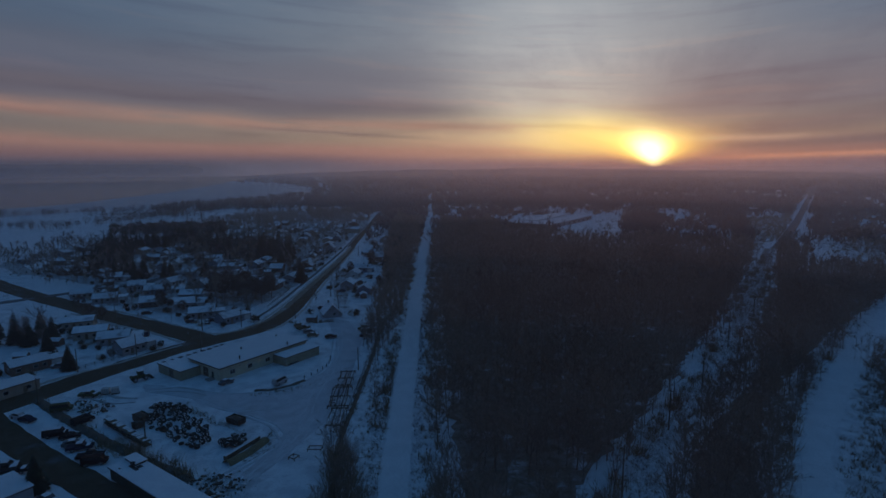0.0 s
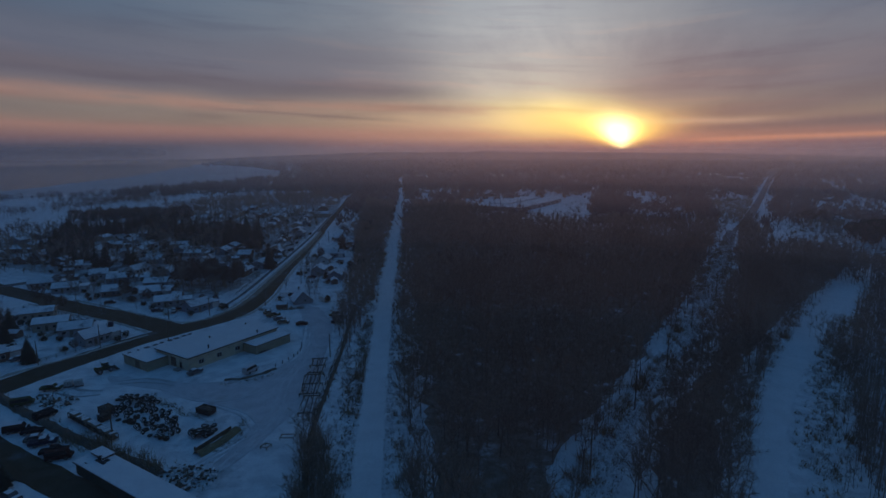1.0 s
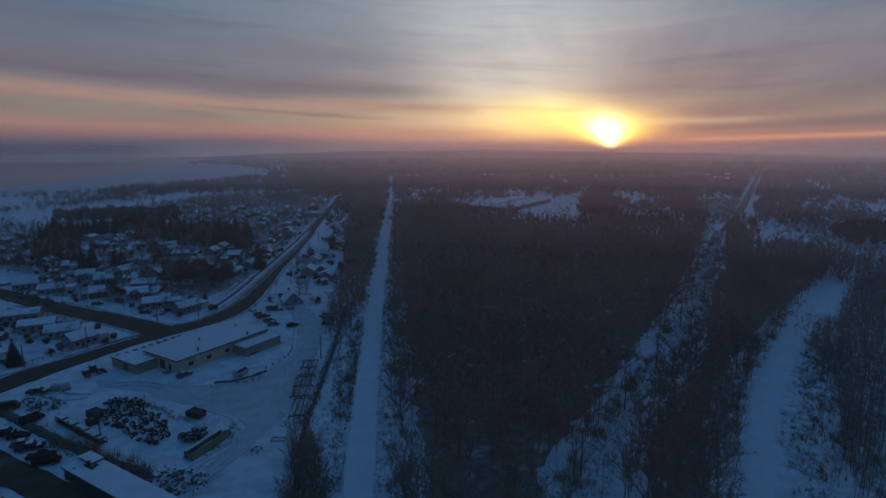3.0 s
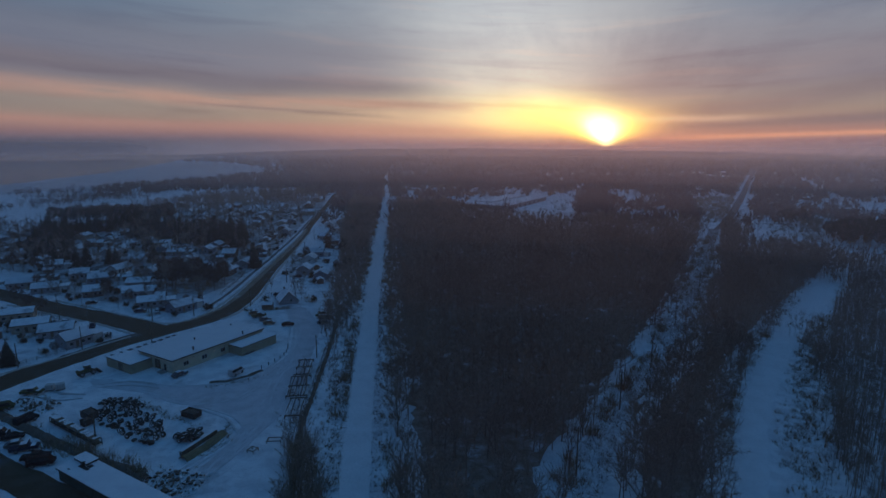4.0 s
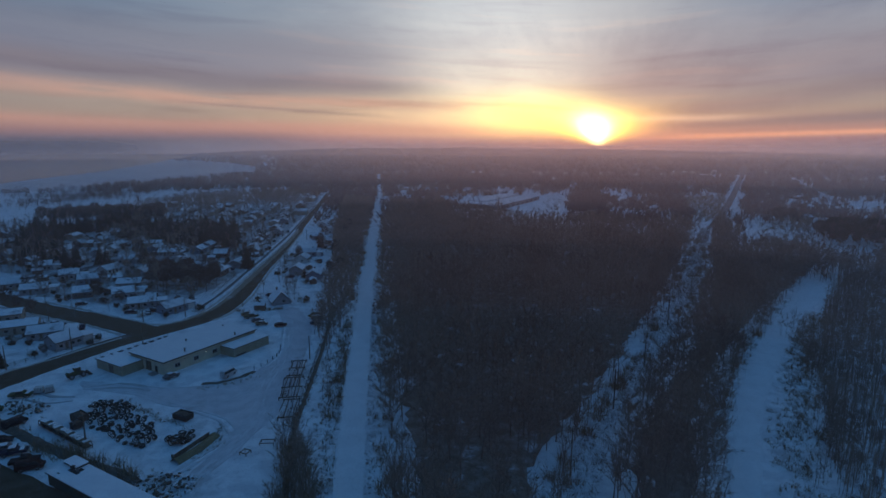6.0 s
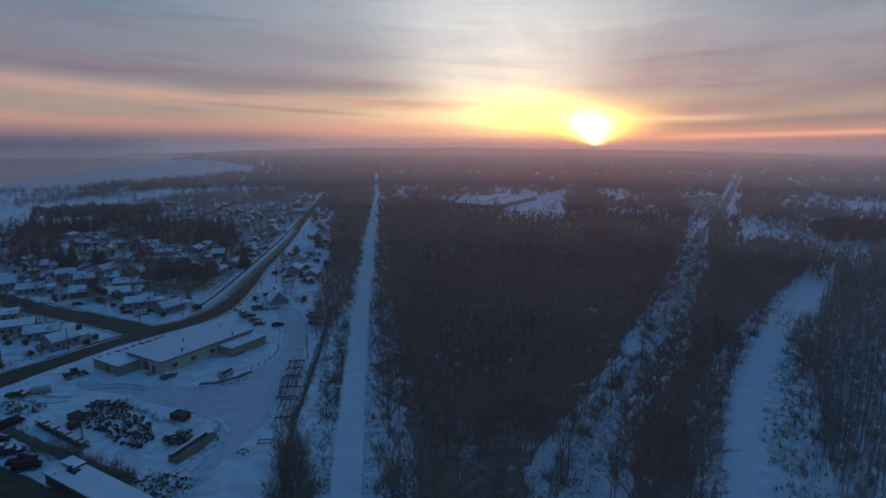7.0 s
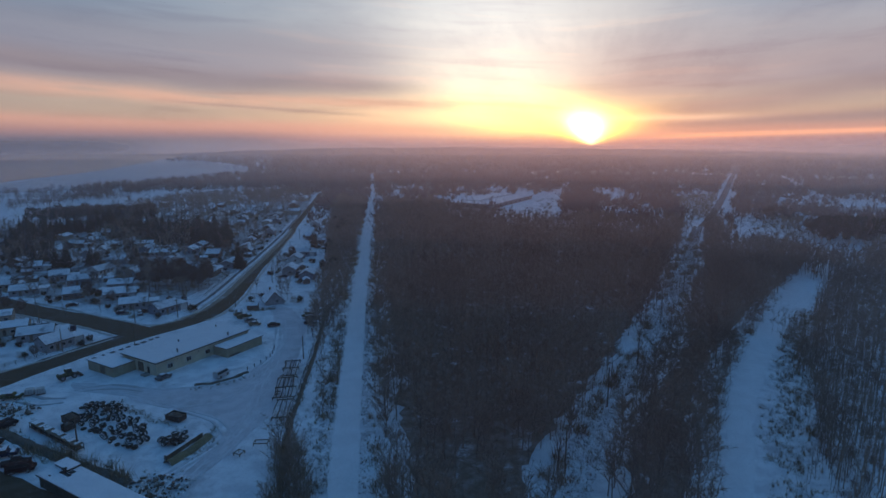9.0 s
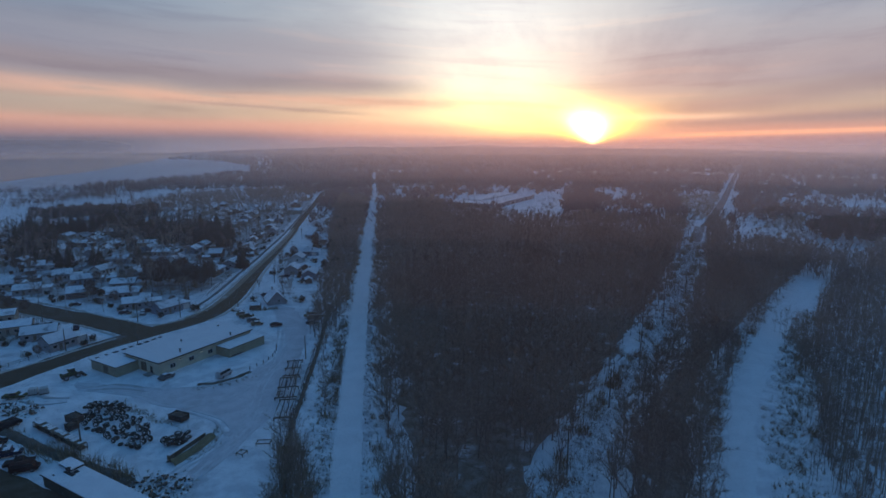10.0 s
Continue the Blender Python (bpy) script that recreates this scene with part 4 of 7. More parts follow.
SIDING = [wall_mat("white_siding", (0.62, 0.61, 0.58)), wall_mat("grey_siding", (0.32, 0.33, 0.34)), wall_mat("tan_siding", (0.42, 0.36, 0.28)),
          wall_mat("blue_grey_siding", (0.20, 0.25, 0.30)), wall_mat("brown_siding", (0.18, 0.12, 0.09)), M["brick"]]
COLOUR_WORDS = ("white", "grey", "tan", "blue-grey", "brown", "brown brick")


def gable_roof(bm, w, d, h, rise, over, z_up, thick):
    """Two sloping slabs that meet at a ridge along x."""
    for s in (-1, 1):
        lo = Vector((0, s * (d / 2 + over), h - rise * over / (d / 2) + z_up))
        hi = Vector((0, -s * 0.02, h + rise + z_up))
        nrm = Vector((0, s * rise, d / 2)).normalized() * thick
        vs = []
        for x in (-w / 2 - over, w / 2 + over):
            vs.append([bm.verts.new(q + Vector((x, 0, 0))) for q in (lo, hi, hi + nrm, lo + nrm)])
        a, b = vs
        for i in range(4):
            bm.faces.new((a[i], a[(i + 1) % 4], b[(i + 1) % 4], b[i]))
        bm.faces.new(a[::-1])
        bm.faces.new(b)
    bmesh.ops.recalc_face_normals(bm, faces=bm.faces)
    return bm


def window_part(ob, x, y, z, w, h, turn):
    fr = boxed(-w / 2, -0.05, -h / 2, w / 2, 0.05, h / 2)
    win = part("window", fr, TRIM, ob, "pale window frame")
    win.matrix_basis = pose(x, y, z, 0, 0, turn)
    part("pane", boxed(-w / 2 + 0.09, -0.075, -h / 2 + 0.09, w / 2 - 0.09, -0.056, h / 2 - 0.09), M["glass"], win)
    return win


TRIM = wall_mat("white_trim", (0.6, 0.6, 0.58))


def house(x, y, turn, w, d, h, rise, col, garage, chimney, label):
    """A small house: walls with gable ends, snow-laden roof over dark eaves, windows, door, perhaps a garage and chimney."""
    ob = empty("house", x, y, 0, turn)
    bm = bmesh.new()
    prof = [(-d / 2, -0.4), (d / 2, -0.4), (d / 2, h), (0, h + rise), (-d / 2, h)]
    a, b = [[bm.verts.new((sx * w / 2, q, z)) for q, z in prof] for sx in (-1, 1)]
    for i in range(5):
        bm.faces.new((a[i], a[(i + 1) % 5], b[(i + 1) % 5], b[i]))
    bm.faces.new(a[::-1])
    bm.faces.new(b)
    bmesh.ops.recalc_face_normals(bm, faces=bm.faces)
    part("wall", bm, SIDING[col], ob)
    part("shingle_edge", gable_roof(bmesh.new(), w, d, h, rise, 0.45, 0.02, 0.13), M["dark"], ob, "dark shingle edge")
    part("roof", gable_roof(bmesh.new(), w - 0.1, d - 0.1, h, rise, 0.38, 0.16, 0.2), M["house_roof"], ob, "roof under smooth snow")
    for fx in (-0.32, 0.12, 0.36):
        window_part(ob, fx * w, -d / 2, 1.5, 1.3, 1.1, 0)
    window_part(ob, 0.2 * w, d / 2, 1.5, 1.2, 1.0, 180)
    window_part(ob, w / 2, 0.1 * d, 1.5, 1.1, 1.0, 90)
    window_part(ob, -w / 2, -0.1 * d, 1.5, 1.1, 1.0, -90)
    part("door", boxed(-0.1 * w - 0.45, -d / 2 - 0.06, 0.1, -0.1 * w + 0.45, -d / 2 + 0.05, 2.15), M["wood"], ob, "brown front door")
    part("step", boxed(-0.1 * w - 0.8, -d / 2 - 1.0, -0.3, -0.1 * w + 0.8, -d / 2 - 0.004, 0.15), M["concrete"], ob)
    if chimney:
        part("chimney", boxed(0.22 * w, 0.3, h, 0.22 * w + 0.6, 0.9, h + rise + 0.9, bevel=0.03), M["brick"], ob, "brick chimney")
    if garage:
        gx = w / 2 + 0.05
        part("garage_wall", boxed(gx, -d * 0.42, -0.4, gx + 3.8, d * 0.3, 2.4), SIDING[col], ob)
        part("garage_roof", boxed(gx - 0.02, -d * 0.42 - 0.35, 2.41, gx + 4.1, d * 0.3 + 0.35, 2.7, bevel=0.06), M["roof_snow"], ob, "flat snowy garage roof")
        part("garage_door", boxed(gx + 0.5, -d * 0.42 - 0.06, 0.0, gx + 3.3, -d * 0.42 + 0.02, 2.1), TRIM, ob, "white garage door")
    return tagged(ob, label, "house", "houses of the neighbourhood")


protos = []
hr = random.Random(5)
for i in range(8):
    col = i % 6
    w, d = hr.uniform(7.5, 11.0), hr.uniform(6.4, 8.0)
    lab = f"low {COLOUR_WORDS[col]} house under snowy gable roof" + (" with garage" if i % 2 else "")
    protos.append((i, w, d, hr.uniform(2.5, 2.9), hr.uniform(1.2, 2.1), col, i % 2, i % 3 == 0, lab))
made_houses = {}


def place_house(kind, x, y, turn):
    if kind in made_houses:
        return copy_thing(made_houses[kind], pose(x, y, 0, 0, 0, turn))
    _, w, d, h, rise, col, g, ch, lab = protos[kind]
    made_houses[kind] = house(x, y, turn, w, d, h, rise, col, g, ch, lab)
    return made_houses[kind]


spots = []
for x, y, turn in (
    (-152, 184, 28), (-139, 179, 28), (-126.5, 169.5, 64), (-147, 150, 60), (-167, 196, 28), (-125.8, 215.5, 25), (-110, 208.5, 60), (-141, 228, 28), (-173, 254, 28),
    (-117.7, 271, 88), (-154.5, 269, 80), (-216, 282, 28), (-115.5, 292, 88), (-123.5, 341, 94), (-135, 318, 5), (-169.5, 323, 10), (-194, 352, 10), (-204, 244, 28), (-186, 236, 28),
    (-167, 243, 10), (-149, 247, 15), (-160, 230, 28), (-176, 275, 75), (-188, 262, 28),
    (-183, 335, 80), (-164, 318, 10), (-130, 283, 5), (-128, 404, 95), (-144, 524, 98), (-159, 584, 98), (-163, 548, 5), (-104, 445, 98), (-92, 382, 5),
    (-78, 384, 95), (-83, 305, 92), (-78, 275, 92), (-119, 328, 94), (-136, 424, 96), (-84, 322, 5), (-81, 250, 92), (-170, 468, 95), (-90, 410, 95), (-98, 470, 97),
):
    spots.append((x, y, turn))
TOWN = [(-115, 230), (-150, 235), (-200, 262), (-330, 320), (-345, 420), (-300, 480), (-300, 620), (-215, 740), (-165, 690), (-128, 440), (-112, 330)]
EAST = [(-88, 240), (-64, 240), (-68, 330), (-92, 560), (-112, 560), (-96, 350)]
for poly in (TOWN, EAST):
    p = np.array(poly)
    for gy in np.arange(230, 800, 17.0):
        for gx in np.arange(-440, -60, 27.0):
            x, y = gx - 0.12 * (gy - 230) + hr.uniform(-4, 4), gy + hr.uniform(-3, 3)
            if inside(poly, [x], [y])[0]:
                spots.append((x, y, hr.choice((5, 95, 92, 98, 8))))
patch("yards", [(-112, 226), (-150, 221), (-195, 240), (-215, 268), (-330, 325), (-345, 420), (-300, 480), (-300, 620), (-215, 740), (-165, 690), (-128, 440), (-114, 330), (-108, 262)], 0.03, M["yards"], "trampled snow with dead grass between houses", "yards", 1.5)
THICK = [(-144, 258), (-128, 268), (-113, 262), (-106, 246), (-111, 234), (-128, 236), (-140, 242)]
placed = []
for x, y, turn in spots:
    if any(inside(q, [x], [y])[0] for q in (THICK, BROWN, GROVE_4)):
        continue
    if any(math.hypot(x - a, y - b) < 13.5 for a, b in placed):
        continue
    if len(placed) > 30 and (inside(GROVE, [x], [y])[0] or inside(GROVE_2, [x], [y])[0] or (away(ROAD_A, [x], [y])[0] < 14) or (away(ROAD_B, [x], [y])[0] < 14) or (away(ROAD_C, [x], [y])[0] < 11)):
        continue
    placed.append((x, y))
    if math.hypot(x, y) < 520:
        place_house(hr.randrange(8), x, y, turn)


placed.append((-71, 222))
cabin = house(-71, 222, 118, 8.5, 7.5, 1.3, 3.9, 1, 0, True, "grey-walled cabin with steep snowy gable roof")


def garden_fence(points, label):
    """A low post-and-rail fence."""
    ob = empty("garden_fence", points[0][0], points[0][1])
    o = Vector(points[0])
    line = [q - o for q in smooth_line(points, 2.4)]
    for q in line:
        part("post", boxed(q.x - 0.06, q.y - 0.06, -0.3, q.x + 0.06, q.y + 0.06, 1.2), M["wood"], ob)
    for z in (0.45, 0.95):
        for a, b in zip(line, line[1:]):
            bm = bmesh.new()
            rod(bm, (a.x, a.y, z), (b.x, b.y, z), 0.06, 0.06, 4)
            part("rail", bm, M["wood"], ob)
    tagged(ob, label, "fence", "garden fences")


garden_fence([(-131.5, 151), (-127.5, 158), (-124.5, 163)], "weathered rail fence along a snowy front yard")
garden_fence([(-176, 207), (-160, 199), (-148, 193.5)], "weathered rail fence along a snowy front yard")
garden_fence([(-104, 232), (-106, 252), (-108, 270)], "weathered rail fence along a snowy front yard")
garden_fence([(-84, 232), (-76, 234), (-66, 233)], "weathered rail fence behind the yard entrance")


def gable_block(w, d, h, rise):
    """A far house as walls and a snowy roof: triangles with a material for each."""
    V = [(-w / 2, -d / 2, 0), (w / 2, -d / 2, 0), (w / 2, d / 2, 0), (-w / 2, d / 2, 0), (-w / 2, -d / 2, h), (w / 2, -d / 2, h), (w / 2, d / 2, h), (-w / 2, d / 2, h),
         (-w / 2, 0, h + rise), (w / 2, 0, h + rise)]
    V += [(-w / 2 - 0.4, -d / 2 - 0.5, h), (w / 2 + 0.4, -d / 2 - 0.5, h), (w / 2 + 0.4, 0, h + rise + 0.3), (-w / 2 - 0.4, 0, h + rise + 0.3), (w / 2 + 0.4, d / 2 + 0.5, h), (-w / 2 - 0.4, d / 2 + 0.5, h)]
    F = [(0, 1, 5), (0, 5, 4), (1, 2, 6), (1, 6, 5), (2, 3, 7), (2, 7, 6), (3, 0, 4), (3, 4, 7), (4, 8, 7), (5, 6, 9)]
    R = [(10, 11, 12), (10, 12, 13), (13, 12, 14), (13, 14, 15)]
    return np.array(V, float), np.array(F), np.array(R)


def far_houses(name, xs, ys, label):
    Vs, Fs, idx, base = [], [], [], 0
    for x, y in zip(xs, ys):
        V, F, R = gable_block(rng.uniform(10, 16), rng.uniform(7, 10), rng.uniform(2.6, 4.2), rng.uniform(1.4, 2.4))
        a = rng.choice((0.1, 1.65)) + rng.normal(0, 0.08)
        Vs.append(np.c_[V[:, 0] * np.cos(a) - V[:, 1] * np.sin(a) + x, V[:, 0] * np.sin(a) + V[:, 1] * np.cos(a) + y, V[:, 2] - 0.2])
        Fs.append(np.r_[F, R] + base)
        idx += [int(rng.integers(1, 4))] * len(F) + [0] * len(R)
        base += len(V)
    me = mesh_np(name, np.concatenate(Vs), np.concatenate(Fs), [M["roof_snow"], SIDING[0], SIDING[2], SIDING[4]], idx)
    tagged(new(name, me), label, "houses", kind="stuff")


fx = [p[0] for p in placed if math.hypot(*p) >= 520]
fy = [p[1] for p in placed if math.hypot(*p) >= 520]
ORCHARD = [(222, 478), (231, 478), (278, 553), (345, 679), (381, 747), (309, 715), (245, 567)]
LOT = [(249, 470), (304, 462), (296, 440), (254, 374), (215, 360), (225, 400)]
STRIP = [(249, 470), (261, 474), (365, 684), (424, 772), (412, 775), (360, 690)]
WHITE_LOT = [(375, 505), (405, 556), (462, 630), (505, 640), (490, 590), (424, 505)]
FIELDS = [[(-560, 500), (-430, 470), (-345, 440), (-320, 480), (-345, 560), (-430, 620), (-520, 600)], [(-390, 660), (-300, 690), (-225, 760), (-240, 860), (-330, 840), (-410, 740)]]
OPEN = FIELDS + [[(56, 560), (72, 480), (80, 450), (98, 450), (118, 535), (166, 769), (125, 730), (30, 720), (8, 600)],            # depot and its lot
                 ORCHARD, LOT, STRIP, WHITE_LOT,
                 [(188, 600), (198, 595), (220, 650), (228, 720), (208, 720)], [(206, 580), (213, 580), (250, 715), (236, 720)],    # two small lots
                 [(236, 335), (266, 335), (280, 380), (248, 370)]]


def free(x, y, gap=9.0):
    ok = (away(ROAD_A, x, y) > gap + 4) & (away(TRAIL, x, y) > gap) & (away(ROAD_E, x, y) > gap + 5) & (away(ROAD_G, x, y) > gap + 3) & ~inside(LAKE, x, y)
    for o in OPEN:
        ok &= ~inside(o, x, y)
    return ok


def sector(n, r0, r1, a0, a1, power=1.0):
    """Random points in a stretch of land by distance and bearing."""
    r = (rng.uniform(r0 ** power, r1 ** power, n)) ** (1 / power)
    a = np.radians(rng.uniform(a0, a1, n))
    return r * np.sin(a), r * np.cos(a)


ICE = [(-4880, 4880), (-2060, 4880), (-1940, 4449), (-1680, 3649), (-1380, 2760), (-1200, 2420), (-1033, 2310), (-826, 2074), (-578, 1650), (-470, 1340), (-520, 1010), (-590, 830), (-560, 640), (-640, 300), (-4880, 300)]
SHORE_OPEN = [(-345, 420), (-640, 640), (-560, 800), (-420, 880), (-360, 920), (-290, 745), (-275, 625), (-330, 560)]
x6, y6 = sector(150, 560, 1600, -30, 50, 0.8)
k = free(x6, y6, 16) & ~inside(ICE, x6, y6) & ~inside(FOREST_1, x6, y6) & ~inside(FOREST_2, x6, y6)
fx, fy = np.r_[fx, x6[k]], np.r_[fy, y6[k]]
far_houses("distant_houses", fx, fy, "distant snowy-roofed houses half hidden among trees")

# ================= trees of the town and the far land =================
x7, y7 = spaced([(-108, 232), (-150, 225), (-215, 255), (-340, 315), (-350, 420), (-305, 480), (-305, 640), (-215, 760), (-165, 700), (-128, 440), (-108, 330)], 6.4, rng)
k = np.array([noise.noise((x * 0.022, y * 0.022, 2.0)) > rng.uniform(-0.35, 0.25) for x, y in zip(x7, y7)])
for q in (GROVE, GROVE_2, GROVE_3, GROVE_4):
    k &= ~inside(q, x7, y7)
k &= (away(ROAD_A, x7, y7) > 7) & (away(ROAD_B, x7, y7) > 7) & (away(ROAD_C, x7, y7) > 5)
k &= np.array([min(math.hypot(x - a, y - b) for a, b in placed) > 6.0 for x, y in zip(x7, y7)])
x7, y7 = x7[k], y7[k]
c = np.hypot(x7, y7) < 330
for n, (x, y) in enumerate(zip(x7[c], y7[c])):
    if n % 2:
        continue
    bare_tree_thing(x, y, rng, scale=rng.uniform(0.45, 0.95), label="leafless yard tree between snowy houses", group="trees of the neighbourhood")
stuff("yard_shrubs", *scatter(shrubs, x7[c], y7[c], rng, 0.5, 1.15), M["brush"], "leafless shrubs between the snowy yards", "shrubs")
stuff("town_trees", *scatter(mid_models, x7[~c], y7[~c], rng, 0.6, 1.2), M["twig"], "leafless trees among distant houses", "trees")
def leafy_crown(h, spread, n):
    """A rounded crown of withered leaf clumps round a bare frame of limbs."""
    u = rng.normal(0, 1, (n, 3))
    u /= np.linalg.norm(u, axis=1, keepdims=True)
    lump = 0.75 + 0.35 * np.array([noise.noise((a * 2.2, b * 2.2, c * 2.2)) for a, b, c in u])
    q = u * (rng.uniform(0.45, 1.0, (n, 1)) ** 0.5) * lump[:, None] * (spread, spread, h * 0.36) + (0, 0, h * 0.6)
    d, e = rng.normal(0, 0.42, (n, 3)), rng.normal(0, 0.42, (n, 3))
    V = np.stack([q, q + d, q + e], 1).reshape(-1, 3)
    return V, np.arange(3 * n).reshape(-1, 3)


cx, cy = [], []
for a, b in placed:
    for _ in range(11 if math.hypot(a, b) < 420 else 4):
        t, q = rng.uniform(0, 6.283), rng.uniform(6.5, 11.5)
        cx.append(a + q * math.cos(t))
        cy.append(b + q * math.sin(t))
cx, cy = np.array(cx), np.array(cy)
hx, hy = along([(-84, 208), (-76, 209.5), (-67, 212)], 0.4, 24)
stuff("boundary_shrubs", *scatter(shrubs, hx, hy, rng, 0.25, 0.5), M["brush"], "row of small bare shrubs beside the drive", "shrubs")
k = (away(ROAD_A, cx, cy) > 6.5) & (away(ROAD_B, cx, cy) > 6.5) & (away(ROAD_C, cx, cy) > 4.5)
stuff("garden_shrubs", *scatter(shrubs, cx[k], cy[k], rng, 0.35, 0.9), M["brush"], "bare garden shrubs round the snowy houses", "shrubs")
k &= rng.random(len(k)) < 0.45
stuff("garden_evergreens", *scatter([leafy_crown(2.2, 1.2, 90), leafy_crown(3.4, 1.3, 120)], cx[k] + 1.0, cy[k] - 0.8, rng, 0.6, 1.2, -0.3), M["needle"], "dark evergreen bushes against snowy houses", "shrubs")
x8, y8 = spaced(THICK, 5.6, rng)
oak_kinds = [(tree_kinds[k][0], mesh_np("crown", *leafy_crown(h, sp, 520), [M["dead_leaf"]])) for k, h, sp in ((0, 12.5, 4.2), (1, 14.0, 4.6), (2, 11.0, 3.8))]


def oak_thing(x, y, scale):
    ob = empty("oak_tree", x, y, -0.1, rng.uniform(0, 360))
    ob.scale = (scale,) * 3
    for nm, me in zip(("trunk", "crown"), oak_kinds[rng.integers(3)]):
        new(nm, me).parent = ob
    tagged(ob, "oak still holding withered brown leaves between houses", "tree", "oaks of the neighbourhood")


pine_kinds = [(tree_kinds[k][0], mesh_np("crown", *leafy_crown(h, sp, 620), [M["needle"]])) for k, h, sp in ((0, 15.5, 4.6), (1, 17.0, 5.0), (2, 14.0, 4.2))]


def pine_thing(x, y, scale, label, group):
    ob = empty("pine_tree", x, y, -0.1, rng.uniform(0, 360))
    ob.scale = (scale,) * 3
    for nm, me in zip(("trunk", "crown"), pine_kinds[rng.integers(3)]):
        new(nm, me).parent = ob
    tagged(ob, label, "pine", group)


for x, y in zip(*spaced(GROVE_3, 6.4, rng)):
    pine_thing(x, y, rng.uniform(0.85, 1.15), "dark round-crowned pine in a grove beside a snowy field", "pines beside the shore field")
for x, y in zip(*spaced([(-52, 262), (-60, 262), (-78, 360), (-92, 450), (-80, 450), (-62, 350)], 9.0, rng)):
    pine_thing(x, y, rng.uniform(0.5, 0.8), "dark round-crowned pine in the belt beside the trail", "pines of the belt")
xb, yb = spaced(BROWN, 9.0, rng)
stuff("brown_woods", *scatter(mid_models, xb, yb, rng, 0.8, 1.2), M["twig"], "dense brown leafless woods behind the houses", "woods")
for x, y in zip(x8, y8):
    oak_thing(x, y, rng.uniform(0.78, 1.0))
for x, y in ((-152, 228), (-196, 246), (-215, 270), (-138, 300), (-150, 300), (-125, 310), (-180, 285), (-190, 320), (-160, 345), (-230, 330), (-250, 345), (-240, 365), (-110, 300), (-87, 312), (-80, 345), (-86, 365), (-92, 395), (-76, 365), (-131, 375), (-138, 395), (-148, 380), (-165, 395), (-180, 410), (-122, 345), (-100, 425), (-108, 470)):
    oak_thing(x + rng.normal(0, 2), y + rng.normal(0, 2), rng.uniform(0.5, 0.9))
for x, y, sc in ((-179, 211, 0.75), (-172, 208, 0.7), (-163, 204, 0.6), (-150, 225, 0.6), (-137, 219, 0.5), (-111, 215, 0.4), (-107, 219, 0.4), (-126, 160, 0.4), (-165, 252, 0.6), (-222, 276, 0.75), (-234, 276, 0.8), (-192, 247, 0.6)):
    oak_thing(x, y, sc)
for x, y, sc in ((-66, 226, 0.6), (-70, 241, 0.65), (-79, 268, 0.7), (-88, 291, 0.7), (-73, 256, 0.6), (-84, 240, 0.5), (-82, 282, 0.7), (-169, 219, 0.7), (-168, 229, 0.75), (-163, 231, 0.6), (-143, 199.5, 0.5), (-147, 252, 0.75), (-160, 263, 0.8), (-197, 289, 0.8), (-155, 240, 0.6), (-135, 208, 0.55), (-182, 234, 0.7), (-205, 262, 0.8), (-118, 228, 0.6), (-127, 226, 0.5)):
    bare_tree_thing(x, y, rng, scale=sc, label="leafless yard tree between snowy houses", group="trees of the neighbourhood")
for x, y, sc in ((-167, 171, 0.95), (-173, 174, 0.9), (-162, 175, 0.85), (-178, 168, 0.9), (-170, 180, 1.0), (-158, 168, 0.7), (-185, 175, 0.9), (-192, 183, 0.8), (-150, 222, 0.6), (-135, 228, 0.6), (-120, 212, 0.55), (-82, 262, 0.75), (-68, 224, 0.8), (-74, 243, 0.6), (-90, 296, 0.7), (-76, 335, 0.8)):
    bare_tree_thing(x, y, rng, scale=sc, label="leafless yard tree between snowy houses", group="trees of the neighbourhood")



def far_tree(h, spread, n):
    """A distant tree as a ragged crown of broad slivers."""
    b = rng.normal(0, spread * 0.45, (n, 3)) * (1, 1, 0) + np.c_[np.zeros((n, 2)), rng.uniform(0.0, 0.6, n) * h]
    d = rng.normal(0, 0.3, (n, 3)) + (0, 0, 1.0)
    d /= np.linalg.norm(d, axis=1, keepdims=True)
    side = np.cross(d, rng.normal(0, 1, (n, 3)))
    side /= np.linalg.norm(side, axis=1, keepdims=True)
    q = rng.uniform(0.5, 1.2, (n, 1))
    V = np.stack([b - side * q, b + side * q, b + d * h * rng.uniform(0.3, 0.55, (n, 1))], 1).reshape(-1, 3)
    return V, np.arange(3 * n).reshape(-1, 3)


far_models = [far_tree(h, sp, 20) for h, sp in ((11, 4.2), (13, 4.4), (9, 4.6), (12, 5.0))]
x9, y9 = sector(2300, 450, 1150, -32, 50, 1.3)
def wooded(x, y, few=0.35):
    """Gathers trees into stands with open lots between."""
    m = np.array([noise.noise((a * 0.011, b * 0.007, 3.0)) for a, b in zip(x, y)])
    return (m > -0.02) | (rng.random(len(x)) < few)


